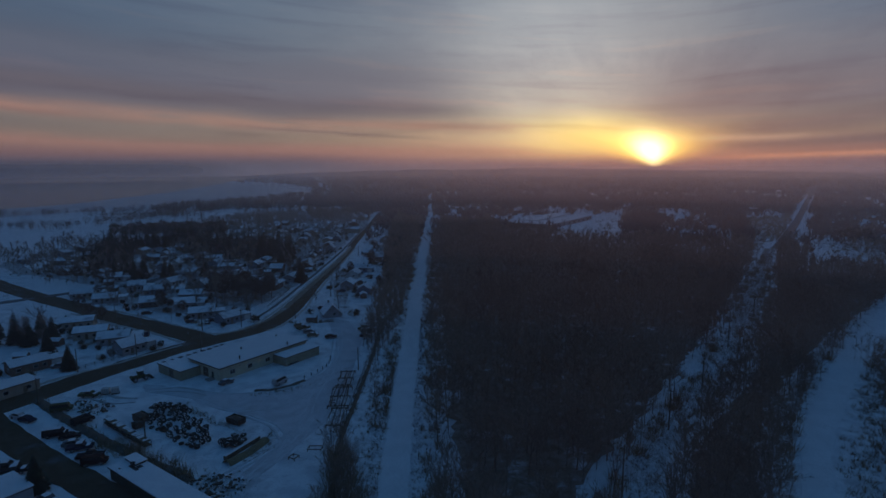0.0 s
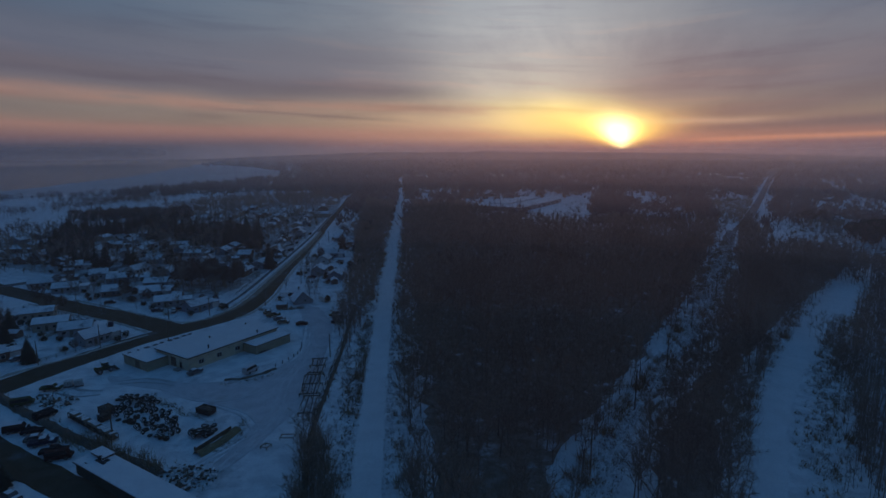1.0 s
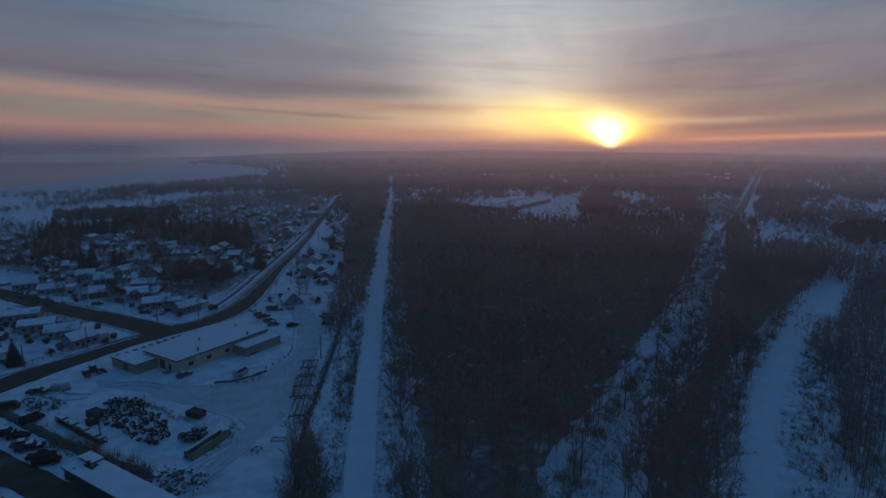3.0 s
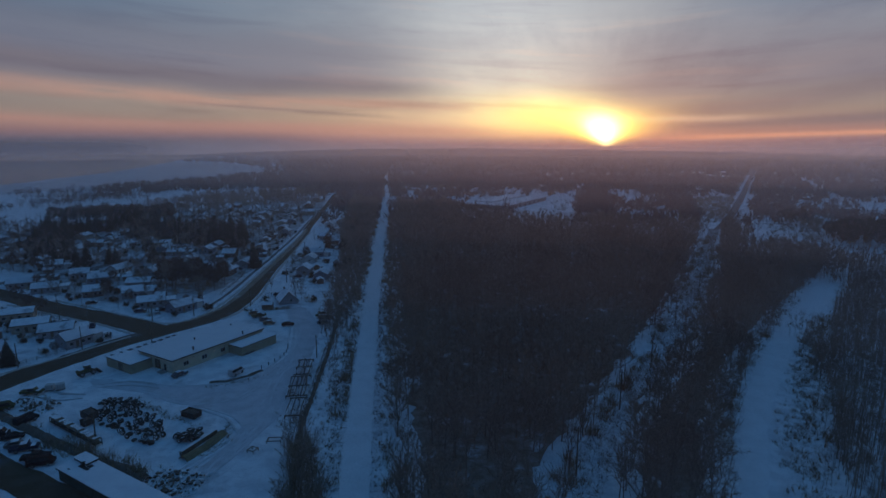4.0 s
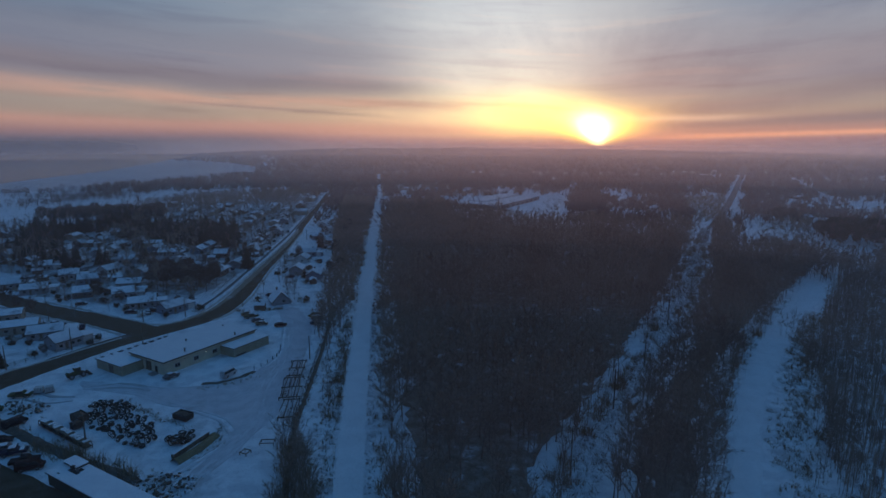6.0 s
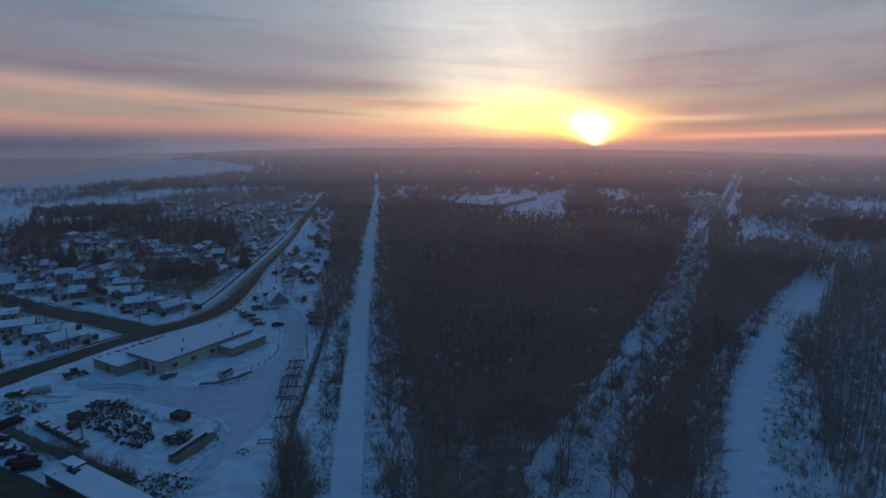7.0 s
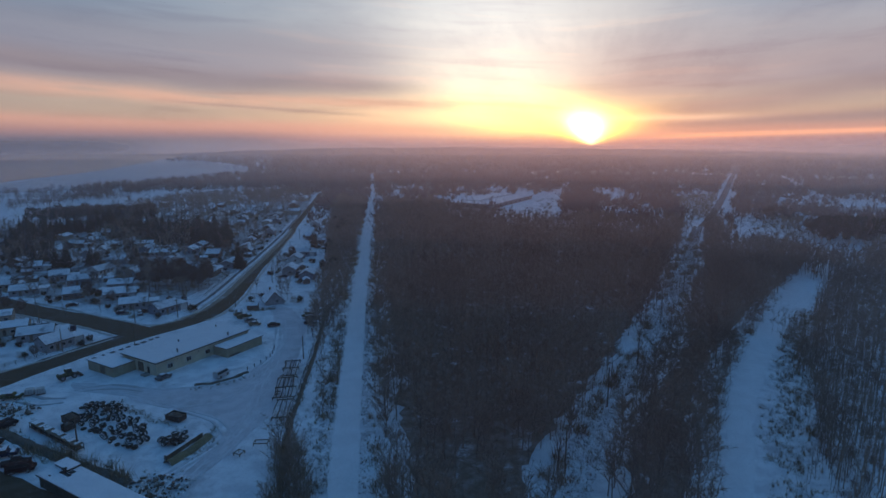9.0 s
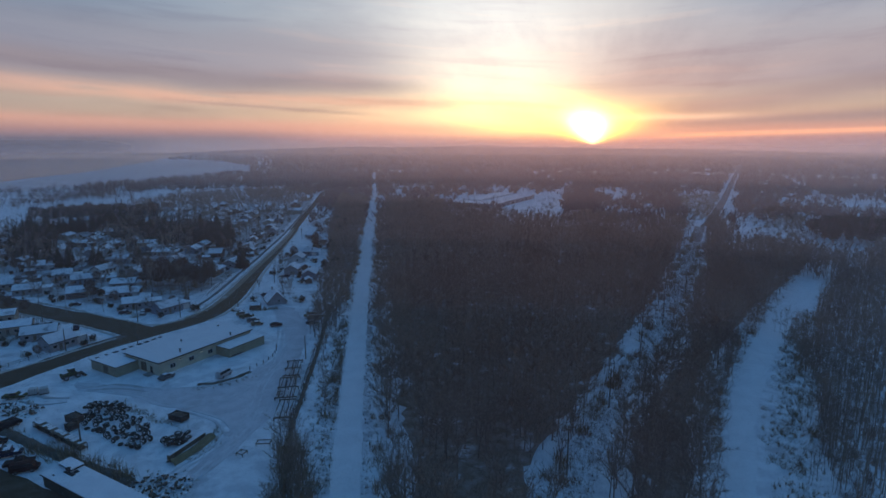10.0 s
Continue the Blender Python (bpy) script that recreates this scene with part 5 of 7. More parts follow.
k = wooded(x9, y9) & ~inside(SHORE_OPEN, x9, y9) & free(x9, y9, 5.0) & ~inside(ICE, x9, y9) & ~inside(FOREST_1, x9, y9) & ~inside(FOREST_2, x9, y9) & ~inside(TOWN, x9, y9) & ~inside(BELT, x9, y9)
stuff("mid_woods", *scatter(mid_models, x9[k], y9[k], rng, 0.75, 1.35), M["farwood"], "leafless trees scattered through the distant town", "woods")
x13, y13 = sector(8500, 470, 1250, -20, 48, 1.5)
k = wooded(x13, y13, 0.3) & ~inside(SHORE_OPEN, x13, y13) & free(x13, y13, 5.0) & ~inside(ICE, x13, y13) & ~inside(FOREST_1, x13, y13) & ~inside(FOREST_2, x13, y13) & ~inside(TOWN, x13, y13) & ~inside(EAST, x13, y13) & ~inside(FOREST_3, x13, y13)
stuff("town_woods", *scatter(far_models, x13[k], y13[k], rng, 0.6, 1.15), M["farwood"], "leafless woods between the distant lots", "woods")
x10, y10 = sector(17500, 880, 4600, -34, 55, 0.7)
k = free(x10, y10, 5.0) & ~inside(ICE, x10, y10)
stuff("far_woods", *scatter(far_models, x10[k], y10[k], rng, 0.7, 1.25), M["farwood"], "hazy far woods reaching the horizon", "woods")
sh = [(-545, 540), (-470, 540), (-462, 600), (-446, 632), (-455, 745), (-415, 790)]
xs1, ys1 = along(sh, 9.0, 130)
xs2, ys2 = along([(-520, 850), (-470, 900), (-400, 930), (-330, 960), (-300, 1000)], 16.0, 170)
xs3, ys3 = along([(-330, 560), (-318, 640), (-280, 720)], 9.0, 60)
xs4, ys4 = along([(-680, 650), (-620, 705), (-575, 750), (-535, 790)], 9.0, 75)
xs5, ys5 = along([(-530, 680), (-480, 690), (-440, 692), (-395, 670)], 9.0, 75)
xs3, ys3 = np.r_[xs3, xs4, xs5], np.r_[ys3, ys4, ys5]


def round_tree(h, spread, n):
    """A distant tree with a rounded crown of fine twigs on a short stem."""
    V, F = leafy_crown(h, spread, n)
    V[:, 2] = V[:, 2] * 1.18 - 0.14 * h
    V = np.r_[V, [(-0.3, 0, 0), (0.3, 0, 0), (0, 0, h * 0.6), (0, -0.3, 0), (0, 0.3, 0), (0, 0, h * 0.6)]]
    return V, np.r_[F, [(3 * n, 3 * n + 1, 3 * n + 2), (3 * n + 3, 3 * n + 4, 3 * n + 5)]]


round_models = [round_tree(h, sp, 120) for h, sp in ((12, 5.0), (10, 4.6), (13.5, 5.2), (9, 3.6))]
stuff("shore_groves", *scatter(round_models, np.r_[xs1, xs2, xs3], np.r_[ys1, ys2, ys3], rng, 0.7, 1.1), M["farwood"], "groves of leafless trees along the lake shore", "trees")
gx, gy = spaced([(-403, 741), (-445, 818), (-395, 870), (-350, 900), (-375, 930), (-480, 880), (-460, 790)], 9.0, rng)
stuff("shore_wood", *scatter(round_models, gx, gy, rng, 0.95, 1.4), M["farwood"], "close stand of dark trees behind a snowy field", "trees")
gx, gy = spaced([(196, 348), (226, 338), (214, 308), (236, 300), (212, 270), (198, 275), (186, 280), (178, 290)], 5.0, rng)
stuff("road_end_wood", *scatter(mid_models, gx, gy, rng, 0.7, 1.0), M["twig"], "dense leafless trees beyond the end of the snow road", "woods")
lx, ly = spaced([(70, 520), (95, 500), (118, 540), (140, 690), (126, 690), (100, 600)], 13.0, rng)
stuff("lot_shrubs", *scatter(shrubs, lx, ly, rng, 0.5, 1.3), M["brush"], "bare bushes on the snowy depot lot", "shrubs")
STANDS = ([(118, 522), (152, 518), (166, 590), (186, 690), (160, 700), (150, 640), (132, 560)], [(206, 500), (222, 500), (242, 560), (262, 625), (244, 600)])
for poly, sp in zip(STANDS, (6.0, 6.0)):
    gx, gy = spaced(poly, sp, rng)
    stuff("tall_stand", *scatter(round_models, gx, gy, rng, 1.05, 1.55), M["farwood"], "stand of tall leafless trees above the open snow", "trees")
    stuff("tall_stems", *scatter(pole_models, gx[::4], gy[::4], rng, 1.0, 1.5), M["farwood"], "slender bare stems rising from a stand of trees", "trees")
gx, gy = spaced(ORCHARD, 5.2, rng, 0.3)
stuff("orchard", *scatter(shrubs, gx, gy, rng, 0.7, 1.25), M["brush"], "small bare trees in rows on a snowy field", "trees")


lx, ly = spaced([(262, 462), (304, 460), (296, 440), (256, 380), (236, 368), (240, 400)], 7.0, rng)
stuff("lot_brush", *scatter(shrubs, lx, ly, rng, 0.5, 1.2), M["brush"], "bare bushes and scrub on the open lot", "shrubs")
for poly in ([(264, 444), (304, 460), (296, 425), (264, 386), (252, 390)], [(213, 284), (232, 300), (272, 336), (320, 335), (290, 300), (230, 270)]):
    lx, ly = spaced(poly, 5.5, rng)
    stuff("lot_thicket", *scatter(mid_models, lx, ly, rng, 0.6, 0.95), M["twig"], "leafless trees crowding the edge of a lot", "trees")
lx, ly = spaced([(266, 482), (290, 482), (340, 560), (416, 690), (384, 690)], 9.0, rng)
stuff("lot_stems", *scatter(stem_models, lx, ly, rng, 0.9, 1.35), M["farwood"], "thin bare trees standing apart on open snow", "trees")
for poly, sp in (([(277, 462), (296, 454), (308, 476), (288, 486)], 6.0), ([(250, 350), (278, 340), (345, 400), (335, 432), (292, 420), (262, 384)], 7.0)):
    for x, y in zip(*spaced(poly, sp, rng)):
        pine_thing(x, y, rng.uniform(0.75, 1.05), "dark round-crowned pine beside a snowy lot", "pines beside the lots")
garden_fence([(250, 472), (276, 466), (303, 459)], "dark rail fence across a snowy lot")


def hills():
    """A low wooded rise that closes the horizon."""
    a = np.radians(np.linspace(-31, 60, 160))
    V, n = [], len(a)
    for t in a:
        h = np.interp(math.degrees(t), (-31, -27, -23.5, -19.4, -11.7, 0, 11.4, 26.7, 35, 60), (0, 6, 17, 33, 52, 58, 50, 34, 16, 10))
        h *= 1 + 0.07 * noise.noise((t * 9, 0, 0)) + 0.07 * noise.noise((t * 60, 1, 0))
        for r, z in ((4450, -2), (4600, h * 0.75), (4750, h), (4850, -2)):
            V.append((r * math.sin(t), r * math.cos(t), z))
    F = [(4 * i + j, 4 * i + 4 + j, 4 * i + 5 + j, 4 * i + 1 + j) for i in range(n - 1) for j in range(3)]
    tagged(new("backdrop_hills", mesh_np("backdrop_hills", V, F, [M["farwood"]], smooth=True)), "low wooded rise along the misty horizon", "hills", kind="structure")


hills()


# ================= the works yard =================
patch("yard_drive", [(-103, 143), (-88, 140), (-72, 138.5), (-61, 141), (-56, 149), (-52, 165), (-57, 186), (-70, 214), (-62, 214), (-48, 186), (-45, 160), (-42.5, 140), (-42.5, 122), (-46, 104), (-54, 90), (-51, 100), (-49.5, 112), (-51, 120), (-60, 124.5), (-72, 128), (-86, 135), (-100, 138.5)], -0.03, M["packed"], "packed greyish snow of the ploughed yard", "drive", 0.8)
for n, line in enumerate(([(-62, 200), (-56, 178), (-53, 162), (-57, 147), (-72, 138.5), (-100, 141)], [(-60, 198), (-54.5, 178), (-51, 160), (-50, 140), (-47, 120), (-49, 98)], [(-51, 150), (-56, 132), (-68, 128), (-82, 134.5), (-98, 138)],
                          [(-46, 130), (-49, 112), (-55, 98)], [(-44, 126), (-46.5, 108), (-52, 92)], [(-64, 126), (-54, 121), (-47, 112)])):
    for off in (-0.9, 0.9):
        ribbon("wheel_rut", [(x + off, y + 0.3 * off) for x, y in line], 0.45, 0.012 + 0.003 * n, M["rut"], "grey wheel rut pressed into yard snow", "wheel rut", 0.12, 30 + n, 0.003)
ROAD_F = [(-136, 122), (-117, 111.2), (-96, 100), (-78.5, 91.8), (-60, 82), (-36, 66)]
ribbon("road_front", ROAD_F, 6.5, 0.05, M["asphalt"], "wet dark lane behind the parked vehicles", "road", 0.25, 9)
ridge("snow_bank_main", [(-134, 139), (-128.5, 148.4), (-122.3, 158), (-117.3, 167.5), (-112, 177)], 1.4, 0.45, M["bank"], "ploughed grey snow bank beside the street", 0.0)
ridge("snow_bank_side", [(-186, 214.5), (-157, 201), (-144.3, 195.5), (-130, 189.3), (-114, 180.5)], 1.4, 0.4, M["bank"], "ploughed grey snow bank beside the side street", 0.0, 4)
ridge("snow_bank_corner", [(-171, 220.8), (-151, 212), (-131, 202), (-118, 196), (-108, 191.5), (-101.5, 194.8), (-98.6, 202), (-97.4, 210), (-97.6, 225), (-98.8, 243), (-102.8, 281), (-106.4, 318), (-112.8, 378), (-119.8, 431)], 1.4, 0.45, M["bank"], "ploughed grey snow bank round the street corner", 0.0, 5)
ridge("snow_bank_east", [(-89, 197), (-85.8, 206), (-85.9, 229), (-90.2, 256), (-95.8, 294), (-103.5, 351), (-112.5, 416)], 1.4, 0.4, M["bank"], "ploughed grey snow bank along the street", 0.0, 6)
ribbon("pavement", [(-101.2, 212), (-101.4, 228), (-102.6, 246), (-106.4, 283), (-110, 320), (-116.4, 379), (-123.3, 432), (-151, 620)], 1.5, 0.0, M["slush"], "trodden slushy pavement beside the street", "pavement", 0.25, 23, 0.01)

ex1, ey1 = along([(-83, 130), (-74, 124.2), (-66.4, 119.8), (-60, 116)], 0.8, 170)
ex2, ey2 = along([(-54.0, 119), (-51.2, 114.5), (-51.4, 109), (-54, 104)], 0.9, 110)
ex3, ey3 = along([(-112, 134), (-108, 130), (-106, 124), (-101, 121)], 2.2, 90)
ex5, ey5 = along([(-60, 97), (-54.5, 95.5), (-49, 93.5)], 1.8, 130)
ex4, ey4 = along([(-68, 137.5), (-60, 141.5), (-54, 146)], 0.6, 80)
stuff("yard_weeds", *scatter(tufts, np.r_[ex1, ex2, ex3, ex4, ex5], np.r_[ey1, ey2, ey3, ey4, ey5], rng, 0.3, 0.85), M["brush"], "dry weeds poking through the yard snow", "weeds")
for n, line in enumerate(([(-98, 138.5), (-91, 141), (-84, 139.5), (-77, 138)], [(-96, 137), (-88, 138.5), (-80, 136.5)], [(-112, 136), (-104, 133), (-98, 133)], [(-110, 131), (-103, 129), (-97, 130.5)])):
    ribbon("slush_streak", line, lambda t: 0.1 + 0.6 * math.sin(3.14 * t), 0.035 + 0.003 * n, M["streak"], "grey slushy streak in the yard snow", "wheel rut", 0.3, 60 + n, 0.003)
U = Vector((0.487, 0.873))
TURN = math.degrees(math.atan2(U.y, U.x))


def works_building():
    """The flat-roofed workshop: main hall with two lower wings, in its own axes (x along the front, y to the back)."""
    ob = empty("workshop_building", -81.3, 146.6, 0, TURN)
    part("main_wall", boxed(0, 0, -0.5, 33.1, 16, 3.75), M["white_wall"], ob, "pale block wall")
    part("fascia", boxed(-0.5, -0.6, 3.76, 33.5, 16.3, 3.98, bevel=0.02), M["dark"], ob, "dark roof edge")
    part("main_roof", boxed(-0.42, -0.5, 3.985, 33.42, 16.2, 4.22, bevel=0.1), M["roof_snow"], ob, "flat roof under snow")
    part("west_wing_wall", boxed(-6.5, 10, -0.5, -0.004, 22.6, 2.75), M["tan_metal"], ob)
    part("west_wing_fascia", boxed(-6.8, 9.7, 2.76, -0.52, 22.9, 2.9), M["dark"], ob)
    part("west_wing_roof", boxed(-6.72, 9.78, 2.905, -0.53, 22.8, 3.1, bevel=0.07), M["roof_snow"], ob, "lower roof under snow")
    part("rear_wing_wall", boxed(0.0, 16.004, -0.5, 18, 22.0, 2.7), M["tan_metal"], ob)
    part("rear_wing_roof", boxed(-0.5, 16.32, 2.705, 18.2, 22.3, 3.0, bevel=0.07), M["roof_snow"], ob, "patchy rear roof under snow")
    rr = random.Random(3)
    for i in range(9):
        x = -5.5 + i * 2.5 + rr.uniform(-0.4, 0.4)
        part("bare_patch", boxed(x, 21.2 + rr.uniform(-0.3, 0.2), 2.95, x + rr.uniform(0.7, 1.6), 22.1 + rr.uniform(0, 0.25), 3.13, bevel=0.04), M["dark"], ob, "dark roofing bared at the edge")
    part("east_wing_wall", boxed(19.2, -6.3, -0.5, 33.2, -0.004, 2.7), M["tan_metal"], ob)
    part("east_wing_fascia", boxed(18.95, -6.55, 2.705, 33.45, -0.62, 2.84), M["dark"], ob)
    part("east_wing_roof", boxed(19.02, -6.48, 2.845, 33.38, -0.63, 3.05, bevel=0.07), M["roof_snow"], ob, "lower roof under snow")
    for x in (4.2, 10.4, 17.0):
        w = part("window", boxed(x - 0.9, -0.07, 1.0, x + 0.9, 0.02, 2.4), TRIM, ob, "pale window frame")
        for k in (-1, 1):
            part("pane", boxed(x + k * 0.42 - 0.36, -0.1, 1.1, x + k * 0.42 + 0.36, -0.074, 2.3), M["glass"], w)
    for x in (6.6, 13.8):
        l = part("wall_lamp", boxed(x - 0.16, -0.28, 2.75, x + 0.16, -0.004, 2.98, bevel=0.03), M["dark"], ob, "small lamp on the wall")
        part("lamp_glass", boxed(x - 0.13, -0.30, 2.66, x + 0.13, -0.06, 2.745), M["lamp"], l, "lit warm lamp glass")
    part("side_door", boxed(-0.07, 3.2, 0.0, 0.03, 4.2, 2.1), M["dark"], ob, "dark side door")
    part("dock_door", boxed(-0.07, 6.0, 0.2, 0.03, 8.6, 2.9), M["wood"], ob, "brown loading door")
    part("wing_door", boxed(-6.57, 14, 0.0, -6.47, 16.4, 2.3), M["wood"], ob, "brown sliding door")
    for x, y, h in ((8.0, 1.6, 1.0), (25.5, 0.6, 0.9), (14, 9.5, 0.5), (29.5, 11.5, 0.35)):
        v = bmesh.new()
        rod(v, (x, y, 4.15), (x, y, 4.22 + h), 0.22, 0.2, 10)
        rod(v, (x, y, 4.22 + h), (x, y, 4.4 + h), 0.36, 0.12, 10)
        part("roof_vent", v, M["dark"], ob, "dark roof vent")
    part("step", boxed(-2.0, 2.6, -0.3, -0.01, 4.8, 0.3, bevel=0.03), M["concrete"], ob)
    part("wall_rail", boxed(20.0, -6.42, 0.0, 24.0, -6.31, 0.5), M["steel"], ob)
    tagged(ob, "pale flat-roofed workshop with two lower wings under snow", "workshop")


works_building()


def long_shed():
    ob = empty("long_shed", -75.2, 100.1, 0, -28.5)
    part("wall", boxed(0.3, -5.4, -0.5, 33.7, -0.3, 2.4), M["green_wall"], ob, "dark green metal wall")
    part("fascia", boxed(0, -5.8, 2.42, 34, 0.0, 2.55), M["dark"], ob)
    part("roof", boxed(0.05, -5.72, 2.555, 33.95, -0.06, 2.78, bevel=0.09), M["roof_snow"], ob, "low flat roof under snow")
    part("bare_patch", boxed(3.4, -3.35, 2.6, 6.6, -2.6, 2.80, bevel=0.02), M["dark"], ob, "dark bared roofing")
    part("bare_patch", boxed(2.6, -4.9, 2.6, 3.3, -4.6, 2.80, bevel=0.02), M["dark"], ob, "dark bared roofing")
    part("bare_patch", boxed(5.0, -2.55, 2.6, 6.2, -1.6, 2.81, bevel=0.02), M["dark"], ob, "dark bared roofing")
    part("loft_wall", boxed(0.3, -2.45, 2.79, 4.8, -0.2, 3.2), M["dark"], ob)
    part("loft_roof", boxed(0.15, -2.55, 3.205, 4.95, -0.1, 3.4, bevel=0.06), M["roof_snow"], ob, "raised roof block under snow")
    v = bmesh.new()
    rod(v, (4.4, -2.8, 2.7), (4.4, -2.8, 3.6), 0.3, 0.3, 10)
    rod(v, (4.4, -2.8, 3.6), (4.4, -2.8, 3.8), 0.5, 0.1, 10)
    part("roof_vent", v, M["dark"], ob)
    for x in (3.0, 9.0, 15.0, 22.0):
        part("roller_door", boxed(x, -5.47, 0.0, x + 3.2, -5.38, 2.2), M["green_wall"], ob, "green roller door")
    tagged(ob, "long low dark green shed with snowy flat roof", "shed")


long_shed()


def small_flat(name, x, y, turn, w, d, h, wall, label):
    ob = empty(name, x, y, 0, turn)
    part("wall", boxed(-w / 2, -d / 2, -0.5, w / 2, d / 2, h), wall, ob)
    part("fascia", boxed(-w / 2 - 0.25, -d / 2 - 0.25, h + 0.005, w / 2 + 0.25, d / 2 + 0.25, h + 0.15), M["dark"], ob)
    part("roof", boxed(-w / 2 - 0.2, -d / 2 - 0.2, h + 0.155, w / 2 + 0.2, d / 2 + 0.2, h + 0.36, bevel=0.08), M["roof_snow"], ob, "flat roof under snow")
    for k in range(max(2, int(w / 5))):
        window_part(ob, -w / 2 + (k + 0.5) * w / max(2, int(w / 5)), -d / 2, 1.6, 1.4, 1.1, 0)
    part("door", boxed(w * 0.12, -d / 2 - 0.06, 0, w * 0.12 + 1.0, -d / 2 + 0.03, 2.1), M["wood"], ob, "brown door")
    return tagged(ob, label, "building")


small_flat("shop", -136, 133, 66, 11, 7, 2.9, SIDING[2], "low tan shop with snowy flat roof beside the street")
small_flat("shop", -92.5, 86.5, -27, 9, 6, 2.7, SIDING[1], "low grey shop with snowy flat roof beside the lane")
small_flat("depot", 402, 552, -10, 34, 20, 4.5, SIDING[0], "white flat-roofed depot in a snowy lot")
small_flat("depot", 446, 545, -10, 30, 18, 4.5, SIDING[0], "white flat-roofed depot in a snowy lot")


def warehouse():
    ob = empty("warehouse", 12, 592, -1.6, -28.0)
    part("wall", boxed(0, 0, -0.5, 48, 128, 5.3), SIDING[1], ob)
    part("fascia", boxed(-0.4, -0.4, 5.305, 48.4, 128.4, 5.8), M["dark"], ob)
    part("roof", boxed(22.5, -0.2, 5.805, 48.2, 128.2, 6.2, bevel=0.15), M["roof_snow"], ob, "long flat roof under snow")
    part("side_roof", boxed(-0.2, 26, 5.81, 20.6, 128.2, 7.4, bevel=0.15), M["roof_snow"], ob, "raised roof under snow")
    part("porch_roof", boxed(-0.2, -0.2, 5.81, 22.3, 24.5, 6.1, bevel=0.1), M["roof_snow"], ob)
    part("gutter", boxed(20.7, 26, 5.81, 22.4, 128, 6.0), M["dark"], ob)
    for i in range(4):
        part("dock_door", boxed(5 + i * 11, -0.15, 0.3, 9 + i * 11, 0.05, 4.0), M["dark"], ob)
    for i in range(8):
        part("dock_door", boxed(47.95, 6 + i * 15, 0.3, 48.15, 11 + i * 15, 4.0), M["dark"], ob)
    tagged(ob, "broad low warehouse with flat roof under snow", "warehouse")


warehouse()


# ---- vehicles ----
def paint(name, colour):
    mat = surface(name, colour, 0.65, tuple(0.8 * c for c in colour), 0.8, 6.0, 0.0, spec=0.12)
    return mat


PAINTS = {"dark blue": paint("dark_blue_paint", (0.02, 0.03, 0.06)), "black": paint("black_paint", (0.02, 0.02, 0.022)), "grey": paint("grey_paint", (0.16, 0.165, 0.17)),
          "dark red": paint("dark_red_paint", (0.04, 0.014, 0.012)), "tan": paint("tan_paint", (0.26, 0.21, 0.14)), "olive": paint("olive_paint", (0.09, 0.10, 0.045)), "white": paint("white_paint", (0.6, 0.6, 0.6))}


def shell(profile, half, inset):
    """A body from a side outline, narrower at the top."""
    bm = bmesh.new()
    zmax = max(z for _, z in profile)
    zmin = min(z for _, z in profile)
    sides = []
    for s in (-1, 1):
        sides.append([bm.verts.new((x, s * (half - inset * ((z - zmin) / (zmax - zmin)) ** 2), z)) for x, z in profile])
    a, b = sides
    n = len(profile)
    for i in range(n):
        bm.faces.new((a[i], a[(i + 1) % n], b[(i + 1) % n], b[i]))
    bm.faces.new(a[::-1])
    bm.faces.new(b)
    bmesh.ops.recalc_face_normals(bm, faces=bm.faces)
    bmesh.ops.bevel(bm, geom=list(bm.edges), offset=0.05, segments=2, affect="EDGES")
    return bm


def wheel(ob, x, y, r):
    t = bmesh.new()
    rod(t, (x, y - 0.11, r), (x, y + 0.11, r), r, r, 16)
    bmesh.ops.bevel(t, geom=list(t.edges), offset=0.03, segments=1, affect="EDGES")
    w = part("wheel", t, M["rubber"], ob)
    m = bmesh.new()
    s = 1 if y > 0 else -1
    rod(m, (x, y + s * 0.09, r), (x, y + s * 0.125, r), r * 0.6, r * 0.5, 12)
    part("rim", m, M["rim"], w)


